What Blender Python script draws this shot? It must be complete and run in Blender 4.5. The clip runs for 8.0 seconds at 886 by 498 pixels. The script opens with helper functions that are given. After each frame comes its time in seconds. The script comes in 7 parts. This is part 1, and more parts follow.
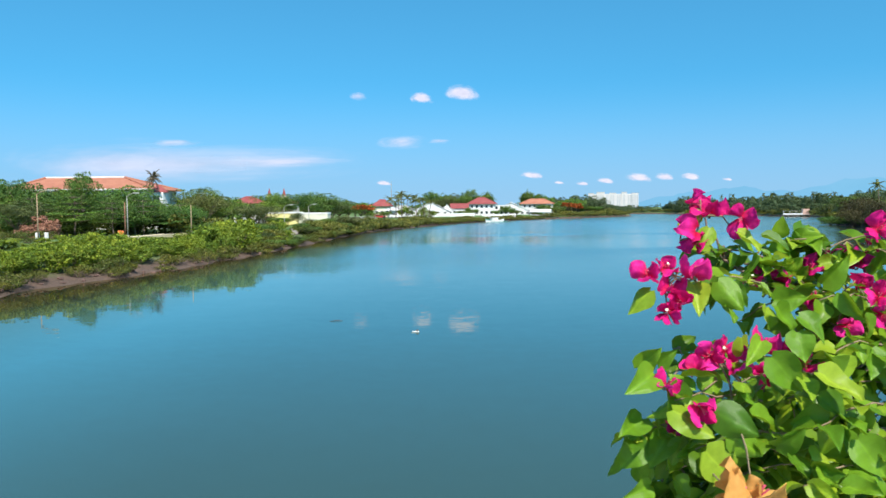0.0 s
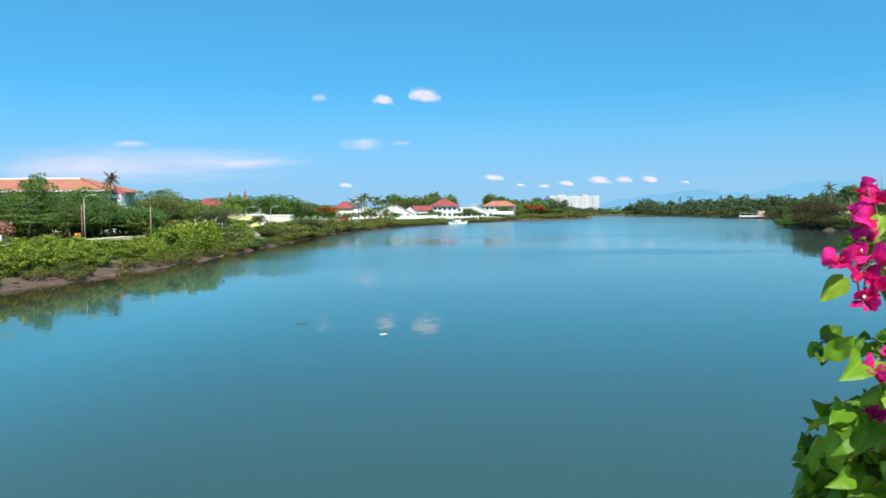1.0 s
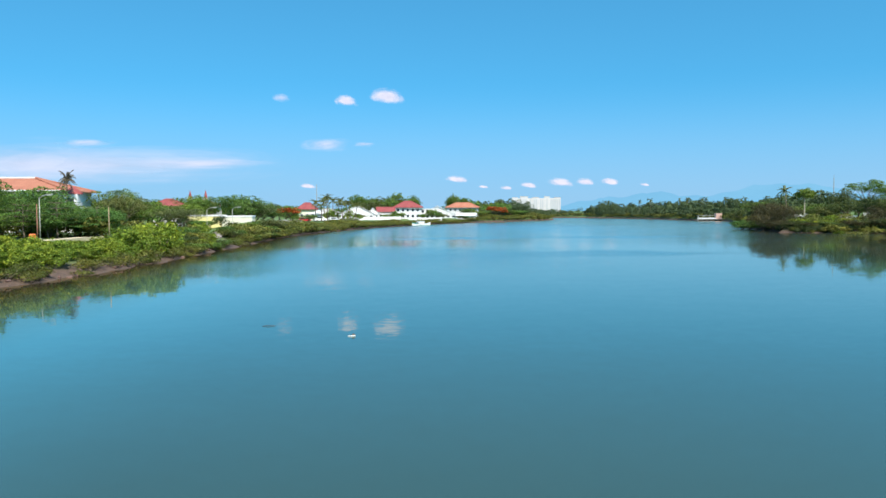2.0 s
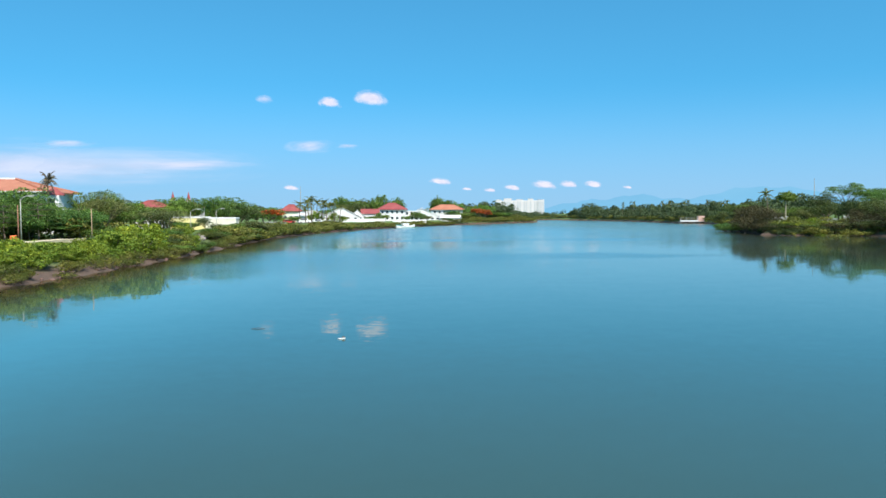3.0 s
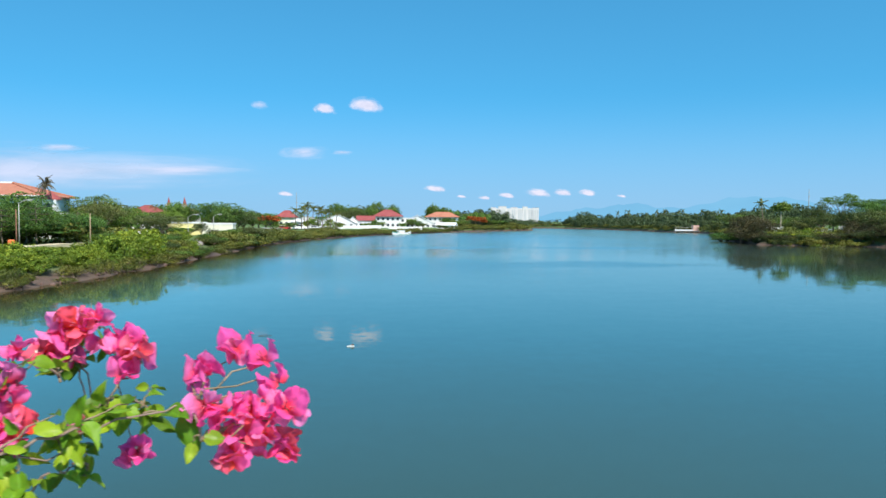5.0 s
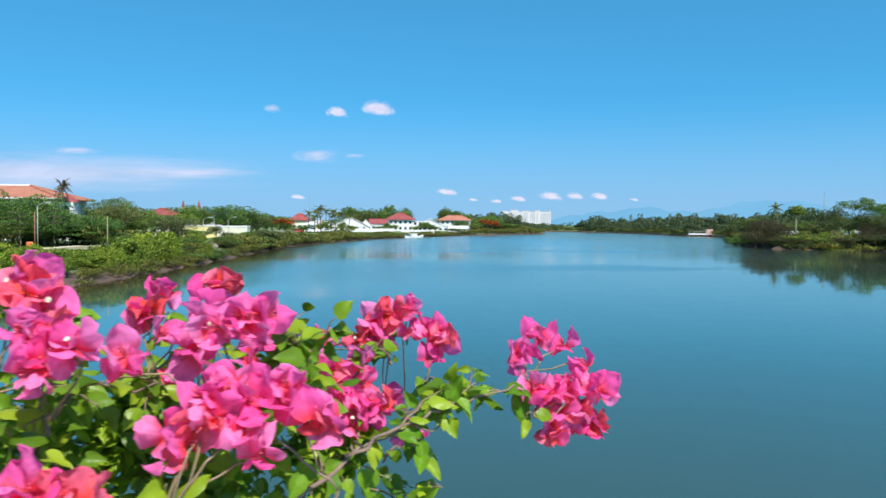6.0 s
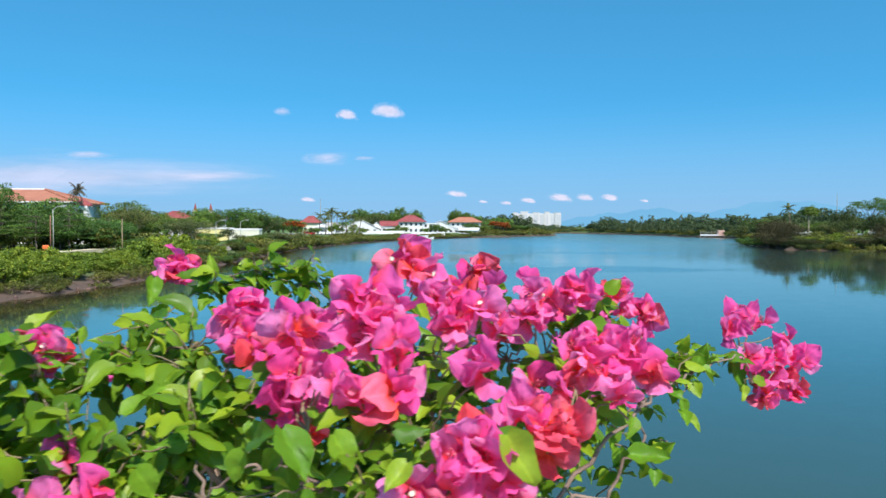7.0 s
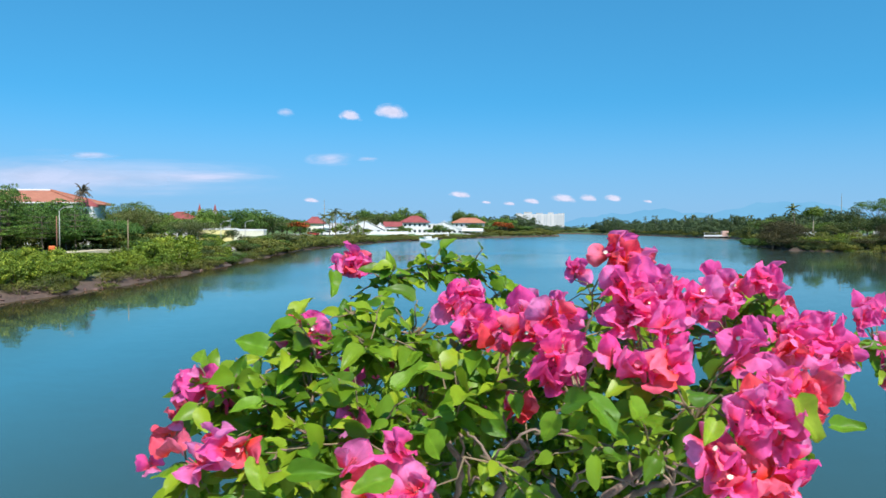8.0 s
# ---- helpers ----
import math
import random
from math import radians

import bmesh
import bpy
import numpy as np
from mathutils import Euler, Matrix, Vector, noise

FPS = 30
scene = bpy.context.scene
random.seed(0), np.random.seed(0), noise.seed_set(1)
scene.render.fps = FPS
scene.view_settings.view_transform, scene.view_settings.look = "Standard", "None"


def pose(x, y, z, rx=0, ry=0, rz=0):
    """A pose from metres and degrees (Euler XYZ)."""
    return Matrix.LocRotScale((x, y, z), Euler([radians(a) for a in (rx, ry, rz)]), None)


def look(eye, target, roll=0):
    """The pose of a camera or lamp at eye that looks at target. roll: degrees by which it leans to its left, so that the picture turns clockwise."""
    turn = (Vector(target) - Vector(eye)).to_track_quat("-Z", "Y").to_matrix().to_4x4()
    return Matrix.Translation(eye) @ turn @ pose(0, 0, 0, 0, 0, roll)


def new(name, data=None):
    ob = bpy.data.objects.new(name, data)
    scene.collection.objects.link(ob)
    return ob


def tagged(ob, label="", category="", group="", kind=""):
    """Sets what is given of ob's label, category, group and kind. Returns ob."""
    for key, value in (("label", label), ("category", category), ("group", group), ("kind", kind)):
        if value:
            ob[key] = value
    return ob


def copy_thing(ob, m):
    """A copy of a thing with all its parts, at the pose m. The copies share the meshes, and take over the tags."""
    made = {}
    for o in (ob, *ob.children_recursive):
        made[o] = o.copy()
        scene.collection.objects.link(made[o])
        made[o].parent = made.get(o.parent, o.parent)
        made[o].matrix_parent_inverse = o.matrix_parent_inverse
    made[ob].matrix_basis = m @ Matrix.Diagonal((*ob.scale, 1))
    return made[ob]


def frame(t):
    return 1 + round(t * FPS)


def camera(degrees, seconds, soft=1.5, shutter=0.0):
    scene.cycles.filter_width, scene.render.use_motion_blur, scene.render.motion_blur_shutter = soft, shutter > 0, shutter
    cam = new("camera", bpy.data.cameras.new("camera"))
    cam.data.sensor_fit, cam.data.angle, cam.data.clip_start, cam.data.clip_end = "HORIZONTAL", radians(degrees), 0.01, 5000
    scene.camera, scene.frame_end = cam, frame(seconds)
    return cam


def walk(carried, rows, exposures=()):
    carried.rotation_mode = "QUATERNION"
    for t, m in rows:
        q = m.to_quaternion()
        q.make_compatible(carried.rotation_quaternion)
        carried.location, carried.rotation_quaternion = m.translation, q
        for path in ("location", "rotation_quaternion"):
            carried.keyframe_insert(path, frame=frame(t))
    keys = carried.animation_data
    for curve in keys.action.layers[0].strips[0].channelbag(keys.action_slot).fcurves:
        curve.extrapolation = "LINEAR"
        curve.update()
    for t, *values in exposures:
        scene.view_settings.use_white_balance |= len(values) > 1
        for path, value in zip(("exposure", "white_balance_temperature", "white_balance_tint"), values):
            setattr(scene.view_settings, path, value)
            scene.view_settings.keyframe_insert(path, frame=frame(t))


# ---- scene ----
# seconds, place in metres, yaw to the left, pitch up, roll to the left in degrees
cam = camera(60.35, 8.0, shutter=0.2)
PATH = [
    (0, 0.000, 0.000, 6.000, -1.341, -3.084, -0.477),
    (0.5, -0.109, 0.019, 5.997, -2.553, -3.006, -0.418),
    (1, -0.251, 0.031, 5.985, -4.158, -2.942, -0.469),
    (1.5, -0.396, 0.059, 5.982, -5.800, -2.907, -0.364),
    (3, -0.872, 0.235, 5.990, -8.196, -2.700, -0.167),
    (3.5, -1.052, 0.285, 6.008, -8.573, -2.569, -0.032),
    (4, -1.232, 0.340, 6.034, -8.789, -2.398, 0.152),
    (4.2, -1.304, 0.358, 6.042, -8.800, -2.340, 0.205),
    (5.5, -1.829, 0.344, 6.024, -8.348, -2.031, 0.425),
    (6, -2.016, 0.318, 6.022, -7.759, -1.910, 0.424),
    (6.5, -2.184, 0.272, 6.017, -7.361, -1.836, 0.197),
    (7, -2.356, 0.210, 6.005, -7.020, -1.763, 0.191),
    (7.5, -2.502, 0.159, 6.006, -6.871, -1.734, 0.158),
    (8, -2.617, 0.141, 6.000, -6.783, -1.714, 0.184),
]
EXPOSED = [(0, 0.58, 6500, 10), (4.2, 0.59, 6500, 10), (5.3, 0.50, 6360, 10), (6, 0.46, 6280, 11), (8, 0.44, 6220, 12)]
walk(cam, [(t, pose(x, y, z, 90 + p, -r, w)) for t, x, y, z, w, p, r in PATH], EXPOSED)

# ---- world and light ----
SUN_EL, SUN_AZ = 50.0, 160.0          # degrees above the horizon; compass from +y towards +x
world = bpy.data.worlds.new("sky")
scene.world = world
world.use_nodes = True
wt = world.node_tree
wt.nodes.clear()
sky = wt.nodes.new("ShaderNodeTexSky")
sky.sky_type = "NISHITA"
sky.sun_disc = False
sky.sun_elevation, sky.sun_rotation = radians(SUN_EL), radians(SUN_AZ)
sky.air_density, sky.dust_density, sky.ozone_density = 1.0, 0.4, 2.5
grade = wt.nodes.new("ShaderNodeHueSaturation")
grade.inputs["Hue"].default_value, grade.inputs["Saturation"].default_value = 0.5, 1.0
back = wt.nodes.new("ShaderNodeBackground")
back.inputs["Strength"].default_value = 0.094
wout = wt.nodes.new("ShaderNodeOutputWorld")
lift, level = wt.nodes.new("ShaderNodeVectorMath"), wt.nodes.new("ShaderNodeVectorMath")
lift.operation, level.operation = "ADD", "NORMALIZE"
lift.inputs[1].default_value = (0, 0, 0.22)       # clear air down to the horizon
coord = wt.nodes.new("ShaderNodeTexCoord")
wt.links.new(coord.outputs["Generated"], lift.inputs[0])
wt.links.new(lift.outputs[0], level.inputs[0])
wt.links.new(level.outputs[0], sky.inputs[0])
filt = wt.nodes.new("ShaderNodeMix")
filt.data_type, filt.blend_type = "RGBA", "MULTIPLY"
filt.inputs[0].default_value = 1.0
filt.inputs[7].default_value = (0.50, 1.48, 1.58, 1)
wt.links.new(sky.outputs[0], filt.inputs[6])
up = wt.nodes.new("ShaderNodeSeparateXYZ")
wt.links.new(coord.outputs["Generated"], up.inputs[0])
low = wt.nodes.new("ShaderNodeMapRange")              # pale haze in the lowest degrees
low.interpolation_type = "SMOOTHSTEP"
low.inputs[1].default_value, low.inputs[2].default_value, low.inputs[3].default_value, low.inputs[4].default_value = -0.01, 0.17, 0.95, 0.0
wt.links.new(up.outputs["Z"], low.inputs[0])
haze = wt.nodes.new("ShaderNodeMix")
haze.data_type = "RGBA"
haze.inputs[7].default_value = (2.35, 4.2, 6.05, 1)
wt.links.new(low.outputs[0], haze.inputs[0])
wt.links.new(filt.outputs[2], haze.inputs[6])
wt.links.new(haze.outputs[2], grade.inputs["Color"])
wt.links.new(grade.outputs[0], back.inputs[0])
wt.links.new(back.outputs[0], wout.inputs[0])
sun = new("sun", bpy.data.lights.new("sun", "SUN"))
sun.data.energy, sun.data.angle, sun.data.color = 5.0, radians(0.53), (1.0, 0.95, 0.86)
SUN_WAY = Vector((math.cos(radians(SUN_EL)) * math.sin(radians(SUN_AZ)), math.cos(radians(SUN_EL)) * math.cos(radians(SUN_AZ)), math.sin(radians(SUN_EL))))
sun.matrix_world = look(SUN_WAY * 60, (0, 0, 0))


# ---- MATERIALS ----
def nodes_of(name):
    m = bpy.data.materials.new(name)
    m.use_nodes = True
    t = m.node_tree
    t.nodes.clear()
    out = t.nodes.new("ShaderNodeOutputMaterial")
    return m, t, out


def noise_node(t, scale, detail=4.0, rough=0.6, coords="Object", stretch=(1, 1, 1)):
    c = t.nodes.new("ShaderNodeTexCoord")
    mp = t.nodes.new("ShaderNodeMapping")
    mp.inputs["Scale"].default_value = stretch
    n = t.nodes.new("ShaderNodeTexNoise")
    n.inputs["Scale"].default_value, n.inputs["Detail"].default_value, n.inputs["Roughness"].default_value = scale, detail, rough
    t.links.new(c.outputs[coords], mp.inputs[0])
    t.links.new(mp.outputs[0], n.inputs["Vector"])
    return n


def ramp_node(t, source, stops):
    r = t.nodes.new("ShaderNodeValToRGB")
    while len(r.color_ramp.elements) < len(stops):
        r.color_ramp.elements.new(0.5)
    for e, (p, c) in zip(r.color_ramp.elements, stops):
        e.position, e.color = p, (*c, 1)
    t.links.new(source, r.inputs[0])
    return r


def mix_colour(t, a, b, fac, mode="MIX"):
    m = t.nodes.new("ShaderNodeMix")
    m.data_type, m.blend_type = "RGBA", mode
    for socket, v in ((m.inputs[0], fac), (m.inputs[6], a), (m.inputs[7], b)):
        if isinstance(v, (int, float)):
            socket.default_value = v
        elif isinstance(v, tuple):
            socket.default_value = (*v, 1)
        else:
            t.links.new(v, socket)
    return m.outputs[2]


def surface(name, a, b, scale=1.0, rough=0.8, bump=0.2, fine=12.0, metal=0.0, coords="Object", dist=0.02):
    """A matt surface with stains at one scale and grain at another."""
    m, t, out = nodes_of(name)
    p = t.nodes.new("ShaderNodeBsdfPrincipled")
    big, small = noise_node(t, scale, 5, 0.6, coords), noise_node(t, scale * fine, 3, 0.6, coords)
    r = ramp_node(t, big.outputs[0], [(0.32, a), (0.68, b)])
    g = ramp_node(t, small.outputs[0], [(0.3, (0.72, 0.72, 0.72)), (0.7, (1.0, 1.0, 1.0))])
    t.links.new(mix_colour(t, r.outputs[0], g.outputs[0], 1.0, "MULTIPLY"), p.inputs["Base Color"])
    p.inputs["Roughness"].default_value, p.inputs["Metallic"].default_value = rough, metal
    if bump:
        bn = t.nodes.new("ShaderNodeBump")
        bn.inputs["Strength"].default_value, bn.inputs["Distance"].default_value = bump, dist
        t.links.new(small.outputs[0], bn.inputs["Height"])
        t.links.new(bn.outputs[0], p.inputs["Normal"])
    t.links.new(p.outputs[0], out.inputs[0])
    return m


def leafy(name, stops, through_colour, share=0.35, rough=0.5, per="island", veins=0.0, grain=30.0, foot=None, tone=None, sheen=0.18):
    """Leaves and bracts: a dull gloss on top, light shining through."""
    m, t, out = nodes_of(name)
    if per == "island":
        rnd = t.nodes.new("ShaderNodeNewGeometry").outputs["Random Per Island"]
    else:
        rnd = t.nodes.new("ShaderNodeObjectInfo").outputs["Random"]
    col = ramp_node(t, rnd, stops).outputs[0]
    if foot:
        oc, sx = t.nodes.new("ShaderNodeTexCoord"), t.nodes.new("ShaderNodeSeparateXYZ")
        t.links.new(oc.outputs["Object"], sx.inputs[0])
        grow = t.nodes.new("ShaderNodeMapRange")
        grow.inputs[1].default_value, grow.inputs[2].default_value = 0.06, 0.46
        t.links.new(sx.outputs["X"], grow.inputs[0])
        col = mix_colour(t, foot, col, grow.outputs[0])
    if per == "object":
        at, ax = t.nodes.new("ShaderNodeTexCoord"), t.nodes.new("ShaderNodeSeparateXYZ")
        t.links.new(at.outputs["Object"], ax.inputs[0])
        side = t.nodes.new("ShaderNodeMath")
        side.operation = "ABSOLUTE"
        t.links.new(ax.outputs["Y"], side.inputs[0])
        rib = ramp_node(t, side.outputs[0], [(0.0, (1.35, 1.3, 1.25)), (0.035, (1.0, 1.0, 1.0))])     # pale midrib
        col = mix_colour(t, col, rib.outputs[0], 1.0, "MULTIPLY")
    n = noise_node(t, grain, 3, 0.6)
    shade = ramp_node(t, n.outputs[0], [(0.3, (0.78, 0.8, 0.7)), (0.7, (1.05, 1.05, 1.0))])
    col = mix_colour(t, col, shade.outputs[0], 1.0, "MULTIPLY")
    if tone:
        own = ramp_node(t, t.nodes.new("ShaderNodeObjectInfo").outputs["Random"], tone)
        col = mix_colour(t, col, own.outputs[0], 1.0, "MULTIPLY")
        clump = ramp_node(t, noise_node(t, 0.8, 3, 0.6).outputs[0], [(0.3, (0.62, 0.68, 0.72)), (0.5, (1.0, 1.0, 1.0)), (0.72, (1.35, 1.24, 1.0))])
        col = mix_colour(t, col, clump.outputs[0], 1.0, "MULTIPLY")
    p = t.nodes.new("ShaderNodeBsdfPrincipled")
    p.inputs["Roughness"].default_value = rough
    p.inputs["Specular IOR Level"].default_value = sheen
    t.links.new(col, p.inputs["Base Color"])
    if veins:
        wv = t.nodes.new("ShaderNodeTexWave")
        wv.wave_type, wv.bands_direction = "BANDS", "Y"
        wv.inputs["Scale"].default_value, wv.inputs["Distortion"].default_value, wv.inputs["Detail"].default_value = 70.0, 6.0, 2.0
        c = t.nodes.new("ShaderNodeTexCoord")
        t.links.new(c.outputs["Object"], wv.inputs["Vector"])
        bn = t.nodes.new("ShaderNodeBump")
        bn.inputs["Strength"].default_value, bn.inputs["Distance"].default_value = veins, 0.002
        t.links.new(wv.outputs[1], bn.inputs["Height"])
        t.links.new(bn.outputs[0], p.inputs["Normal"])
    tr = t.nodes.new("ShaderNodeBsdfTranslucent")
    t.links.new(mix_colour(t, col, through_colour, 0.6), tr.inputs[0])
    mx = t.nodes.new("ShaderNodeMixShader")
    mx.inputs[0].default_value = share
    t.links.new(p.outputs[0], mx.inputs[1])
    t.links.new(tr.outputs[0], mx.inputs[2])
    t.links.new(mx.outputs[0], out.inputs[0])
    return m


def water_material():
    """Murky, nearly still river: a green-grey body under a tinted skin with fine wind ripples."""
    m, t, out = nodes_of("river_water")
    body, skin, fres, p = t.nodes.new("ShaderNodeBsdfDiffuse"), t.nodes.new("ShaderNodeBsdfGlossy"), t.nodes.new("ShaderNodeFresnel"), t.nodes.new("ShaderNodeMixShader")
    streak = noise_node(t, 0.02, 4, 0.55, stretch=(0.35, 1.0, 1.0))
    silt = ramp_node(t, streak.outputs[0], [(0.3, (0.030, 0.060, 0.050)), (0.7, (0.037, 0.070, 0.057))])
    place = t.nodes.new("ShaderNodeNewGeometry")
    where = t.nodes.new("ShaderNodeSeparateXYZ")
    t.links.new(place.outputs["Position"], where.inputs[0])
    run = t.nodes.new("ShaderNodeMath")                 # the near shore runs slantwise: metres out from it
    run.operation, run.inputs[1].default_value = "MULTIPLY_ADD", -0.1
    t.links.new(where.outputs["Y"], run.inputs[0])
    t.links.new(where.outputs["X"], run.inputs[2])
    # silt brown by the banks, widened to darken the water where they reflect
    near, far, mirror_zone = t.nodes.new("ShaderNodeMapRange"), t.nodes.new("ShaderNodeMapRange"), t.nodes.new("ShaderNodeMath")
    for node, source, values in ((near, run.outputs[0], (-31.0, -19.0, 0.95, 0.0)), (far, where.outputs["X"], (60.0, 108.0, 0.0, 0.65))):
        for k, value in enumerate(values):
            node.inputs[k + 1].default_value = value
        t.links.new(source, node.inputs[0])
    mirror_zone.operation = "MAXIMUM"
    t.links.new(near.outputs[0], mirror_zone.inputs[0])
    t.links.new(far.outputs[0], mirror_zone.inputs[1])
    pale_side = t.nodes.new("ShaderNodeMapRange")              # body colour paler on the near bank's side
    pale_side.interpolation_type = "SMOOTHSTEP"
    for k, value in enumerate((-24.0, -6.0, 0.9, 0.0)):
        pale_side.inputs[k + 1].default_value = value
    t.links.new(run.outputs[0], pale_side.inputs[0])
    paled = mix_colour(t, silt.outputs[0], (0.045, 0.135, 0.15), pale_side.outputs[0])
    t.links.new(mix_colour(t, paled, (0.034, 0.029, 0.011), mirror_zone.outputs[0]), body.inputs["Color"])
    fres.inputs["IOR"].default_value = 1.5
    t.links.new(mix_colour(t, (0.87, 1.0, 0.955), (0.92, 0.82, 0.62), mirror_zone.outputs[0]), skin.inputs["Color"])    # reflection tint painted in: green mid-river, silt-brown over the banks' reflections
    ro = ramp_node(t, streak.outputs[0], [(0.42, (0.015,) * 3), (0.60, (0.04,) * 3), (0.70, (0.10,) * 3)])
    geo = t.nodes.new("ShaderNodeNewGeometry")
    pos = t.nodes.new("ShaderNodeSeparateXYZ")
    t.links.new(geo.outputs["Position"], pos.inputs[0])
    wander = noise_node(t, 0.045, 3, 0.5)

    edge = t.nodes.new("ShaderNodeMath")
    edge.operation, edge.inputs[1].default_value = "MULTIPLY_ADD", 24.0
    t.links.new(wander.outputs[0], edge.inputs[0])
    t.links.new(pos.outputs["X"], edge.inputs[2])

    def ruffled(y, half, gain, x0, x1):
        """A wind-ruffled streak lying across the river at y."""
        a = t.nodes.new("ShaderNodeMath")
        a.operation, a.inputs[1].default_value = "MULTIPLY_ADD", gain
        t.links.new(wander.outputs[0], a.inputs[0])
        t.links.new(pos.outputs["Y"], a.inputs[2])
        b = t.nodes.new("ShaderNodeMath")
        b.operation, b.inputs[1].default_value = "SUBTRACT", y + gain * 0.5
        t.links.new(a.outputs[0], b.inputs[0])
        c = t.nodes.new("ShaderNodeMath")
        c.operation = "ABSOLUTE"
        t.links.new(b.outputs[0], c.inputs[0])
        d = t.nodes.new("ShaderNodeMapRange")
        d.interpolation_type = "SMOOTHSTEP"
        d.inputs[1].default_value, d.inputs[2].default_value, d.inputs[3].default_value, d.inputs[4].default_value = 0.0, half, 1.0, 0.0
        t.links.new(c.outputs[0], d.inputs[0])
        e = t.nodes.new("ShaderNodeMath")
        e.operation, e.inputs[1].default_value = "SUBTRACT", (x0 + x1) / 2 + 12.0
        t.links.new(edge.outputs[0], e.inputs[0])
        g = t.nodes.new("ShaderNodeMath")
        g.operation = "ABSOLUTE"
        t.links.new(e.outputs[0], g.inputs[0])
        h = t.nodes.new("ShaderNodeMapRange")
        h.interpolation_type = "SMOOTHSTEP"
        h.inputs[1].default_value, h.inputs[2].default_value, h.inputs[3].default_value, h.inputs[4].default_value = (x1 - x0) * 0.12, (x1 - x0) * 0.5, 1.0, 0.0
        t.links.new(g.outputs[0], h.inputs[0])
        k = t.nodes.new("ShaderNodeMath")
        k.operation = "MULTIPLY"
        t.links.new(d.outputs[0], k.inputs[0])
        t.links.new(h.outputs[0], k.inputs[1])
        return k.outputs[0]

    wind = ruffled(102, 9, 26, -20, 62)
    for band in ((165, 11, 36, -14, 100), (245, 16, 44, 10, 140)):
        both = t.nodes.new("ShaderNodeMath")
        both.operation = "MAXIMUM"
        t.links.new(wind, both.inputs[0])
        t.links.new(ruffled(*band), both.inputs[1])
        wind = both.outputs[0]
    open_air = t.nodes.new("ShaderNodeMapRange")             # the open reach beyond
    open_air.inputs[1].default_value, open_air.inputs[2].default_value, open_air.inputs[4].default_value = 225.0, 310.0, 1.5
    t.links.new(pos.outputs["Y"], open_air.inputs[0])
    more = t.nodes.new("ShaderNodeMath")
    more.operation = "MAXIMUM"
    t.links.new(wind, more.inputs[0])
    t.links.new(open_air.outputs[0], more.inputs[1])
    wind = more.outputs[0]
    mid_air, most = t.nodes.new("ShaderNodeMapRange"), t.nodes.new("ShaderNodeMath")
    mid_air.inputs[1].default_value, mid_air.inputs[2].default_value, mid_air.inputs[4].default_value = 95.0, 210.0, 0.45
    t.links.new(pos.outputs["Y"], mid_air.inputs[0])
    most.operation = "MAXIMUM"
    t.links.new(wind, most.inputs[0])
    t.links.new(mid_air.outputs[0], most.inputs[1])
    wind = most.outputs[0]
    breeze, calm = t.nodes.new("ShaderNodeMath"), t.nodes.new("ShaderNodeMath")      # light air along the near bank
    breeze.operation, breeze.inputs[1].default_value = "MULTIPLY", 0.5
    calm.operation = "MAXIMUM"
    t.links.new(ruffled(104, 48, 10, -31, 42), breeze.inputs[0])
    t.links.new(breeze.outputs[0], calm.inputs[0])
    t.links.new(wind, calm.inputs[1])
    wind = calm.outputs[0]
    chop, matte = t.nodes.new("ShaderNodeMapRange"), t.nodes.new("ShaderNodeMath")       # ruffled water is less of a mirror
    chop.inputs[2].default_value, chop.inputs[4].default_value = 0.5, 0.175
    t.links.new(wind, chop.inputs[0])
    matte.operation = "ADD"
    t.links.new(ro.outputs[0], matte.inputs[0])
    t.links.new(chop.outputs[0], matte.inputs[1])
    t.links.new(matte.outputs[0], skin.inputs["Roughness"])
    gust = t.nodes.new("ShaderNodeMath")
    gust.operation, gust.inputs[1].default_value, gust.inputs[2].default_value = "MULTIPLY_ADD", 0.20, 0.006
    t.links.new(wind, gust.inputs[0])
    long_wave = noise_node(t, 0.5, 2, 0.5, stretch=(0.45, 1.0, 1.0))
    wavelet = noise_node(t, 17.0, 2, 0.5)
    ripple = noise_node(t, 3.0, 3, 0.6, stretch=(0.55, 1.0, 1.0))

    def slope(source, amount):
        """Turns a noise colour into sideways tilts of the surface."""
        c = t.nodes.new("ShaderNodeVectorMath")
        c.operation, c.inputs[1].default_value = "SUBTRACT", (0.5, 0.5, 0.5)
        t.links.new(source.outputs["Color"], c.inputs[0])
        f = t.nodes.new("ShaderNodeVectorMath")
        f.operation = "SCALE"
        t.links.new(c.outputs[0], f.inputs[0])
        if isinstance(amount, float):
            f.inputs["Scale"].default_value = amount
        else:
            t.links.new(amount, f.inputs["Scale"])
        return f.outputs[0]

    swell = t.nodes.new("ShaderNodeVectorMath")
    swell.operation = "ADD"
    calm_tilt = t.nodes.new("ShaderNodeVectorMath")
    calm_tilt.operation = "ADD"
    t.links.new(slope(long_wave, 0.009), calm_tilt.inputs[0])
    t.links.new(slope(ripple, 0.026), calm_tilt.inputs[1])
    t.links.new(calm_tilt.outputs[0], swell.inputs[0])
    t.links.new(slope(wavelet, gust.outputs[0]), swell.inputs[1])
    flat = t.nodes.new("ShaderNodeVectorMath")
    flat.operation, flat.inputs[1].default_value = "MULTIPLY_ADD", (1.0, 1.0, 0.0)
    flat.inputs[2].default_value = (0.0, 0.0, 1.0)
    t.links.new(swell.outputs[0], flat.inputs[0])
    even = t.nodes.new("ShaderNodeVectorMath")
    even.operation = "NORMALIZE"
    t.links.new(flat.outputs[0], even.inputs[0])
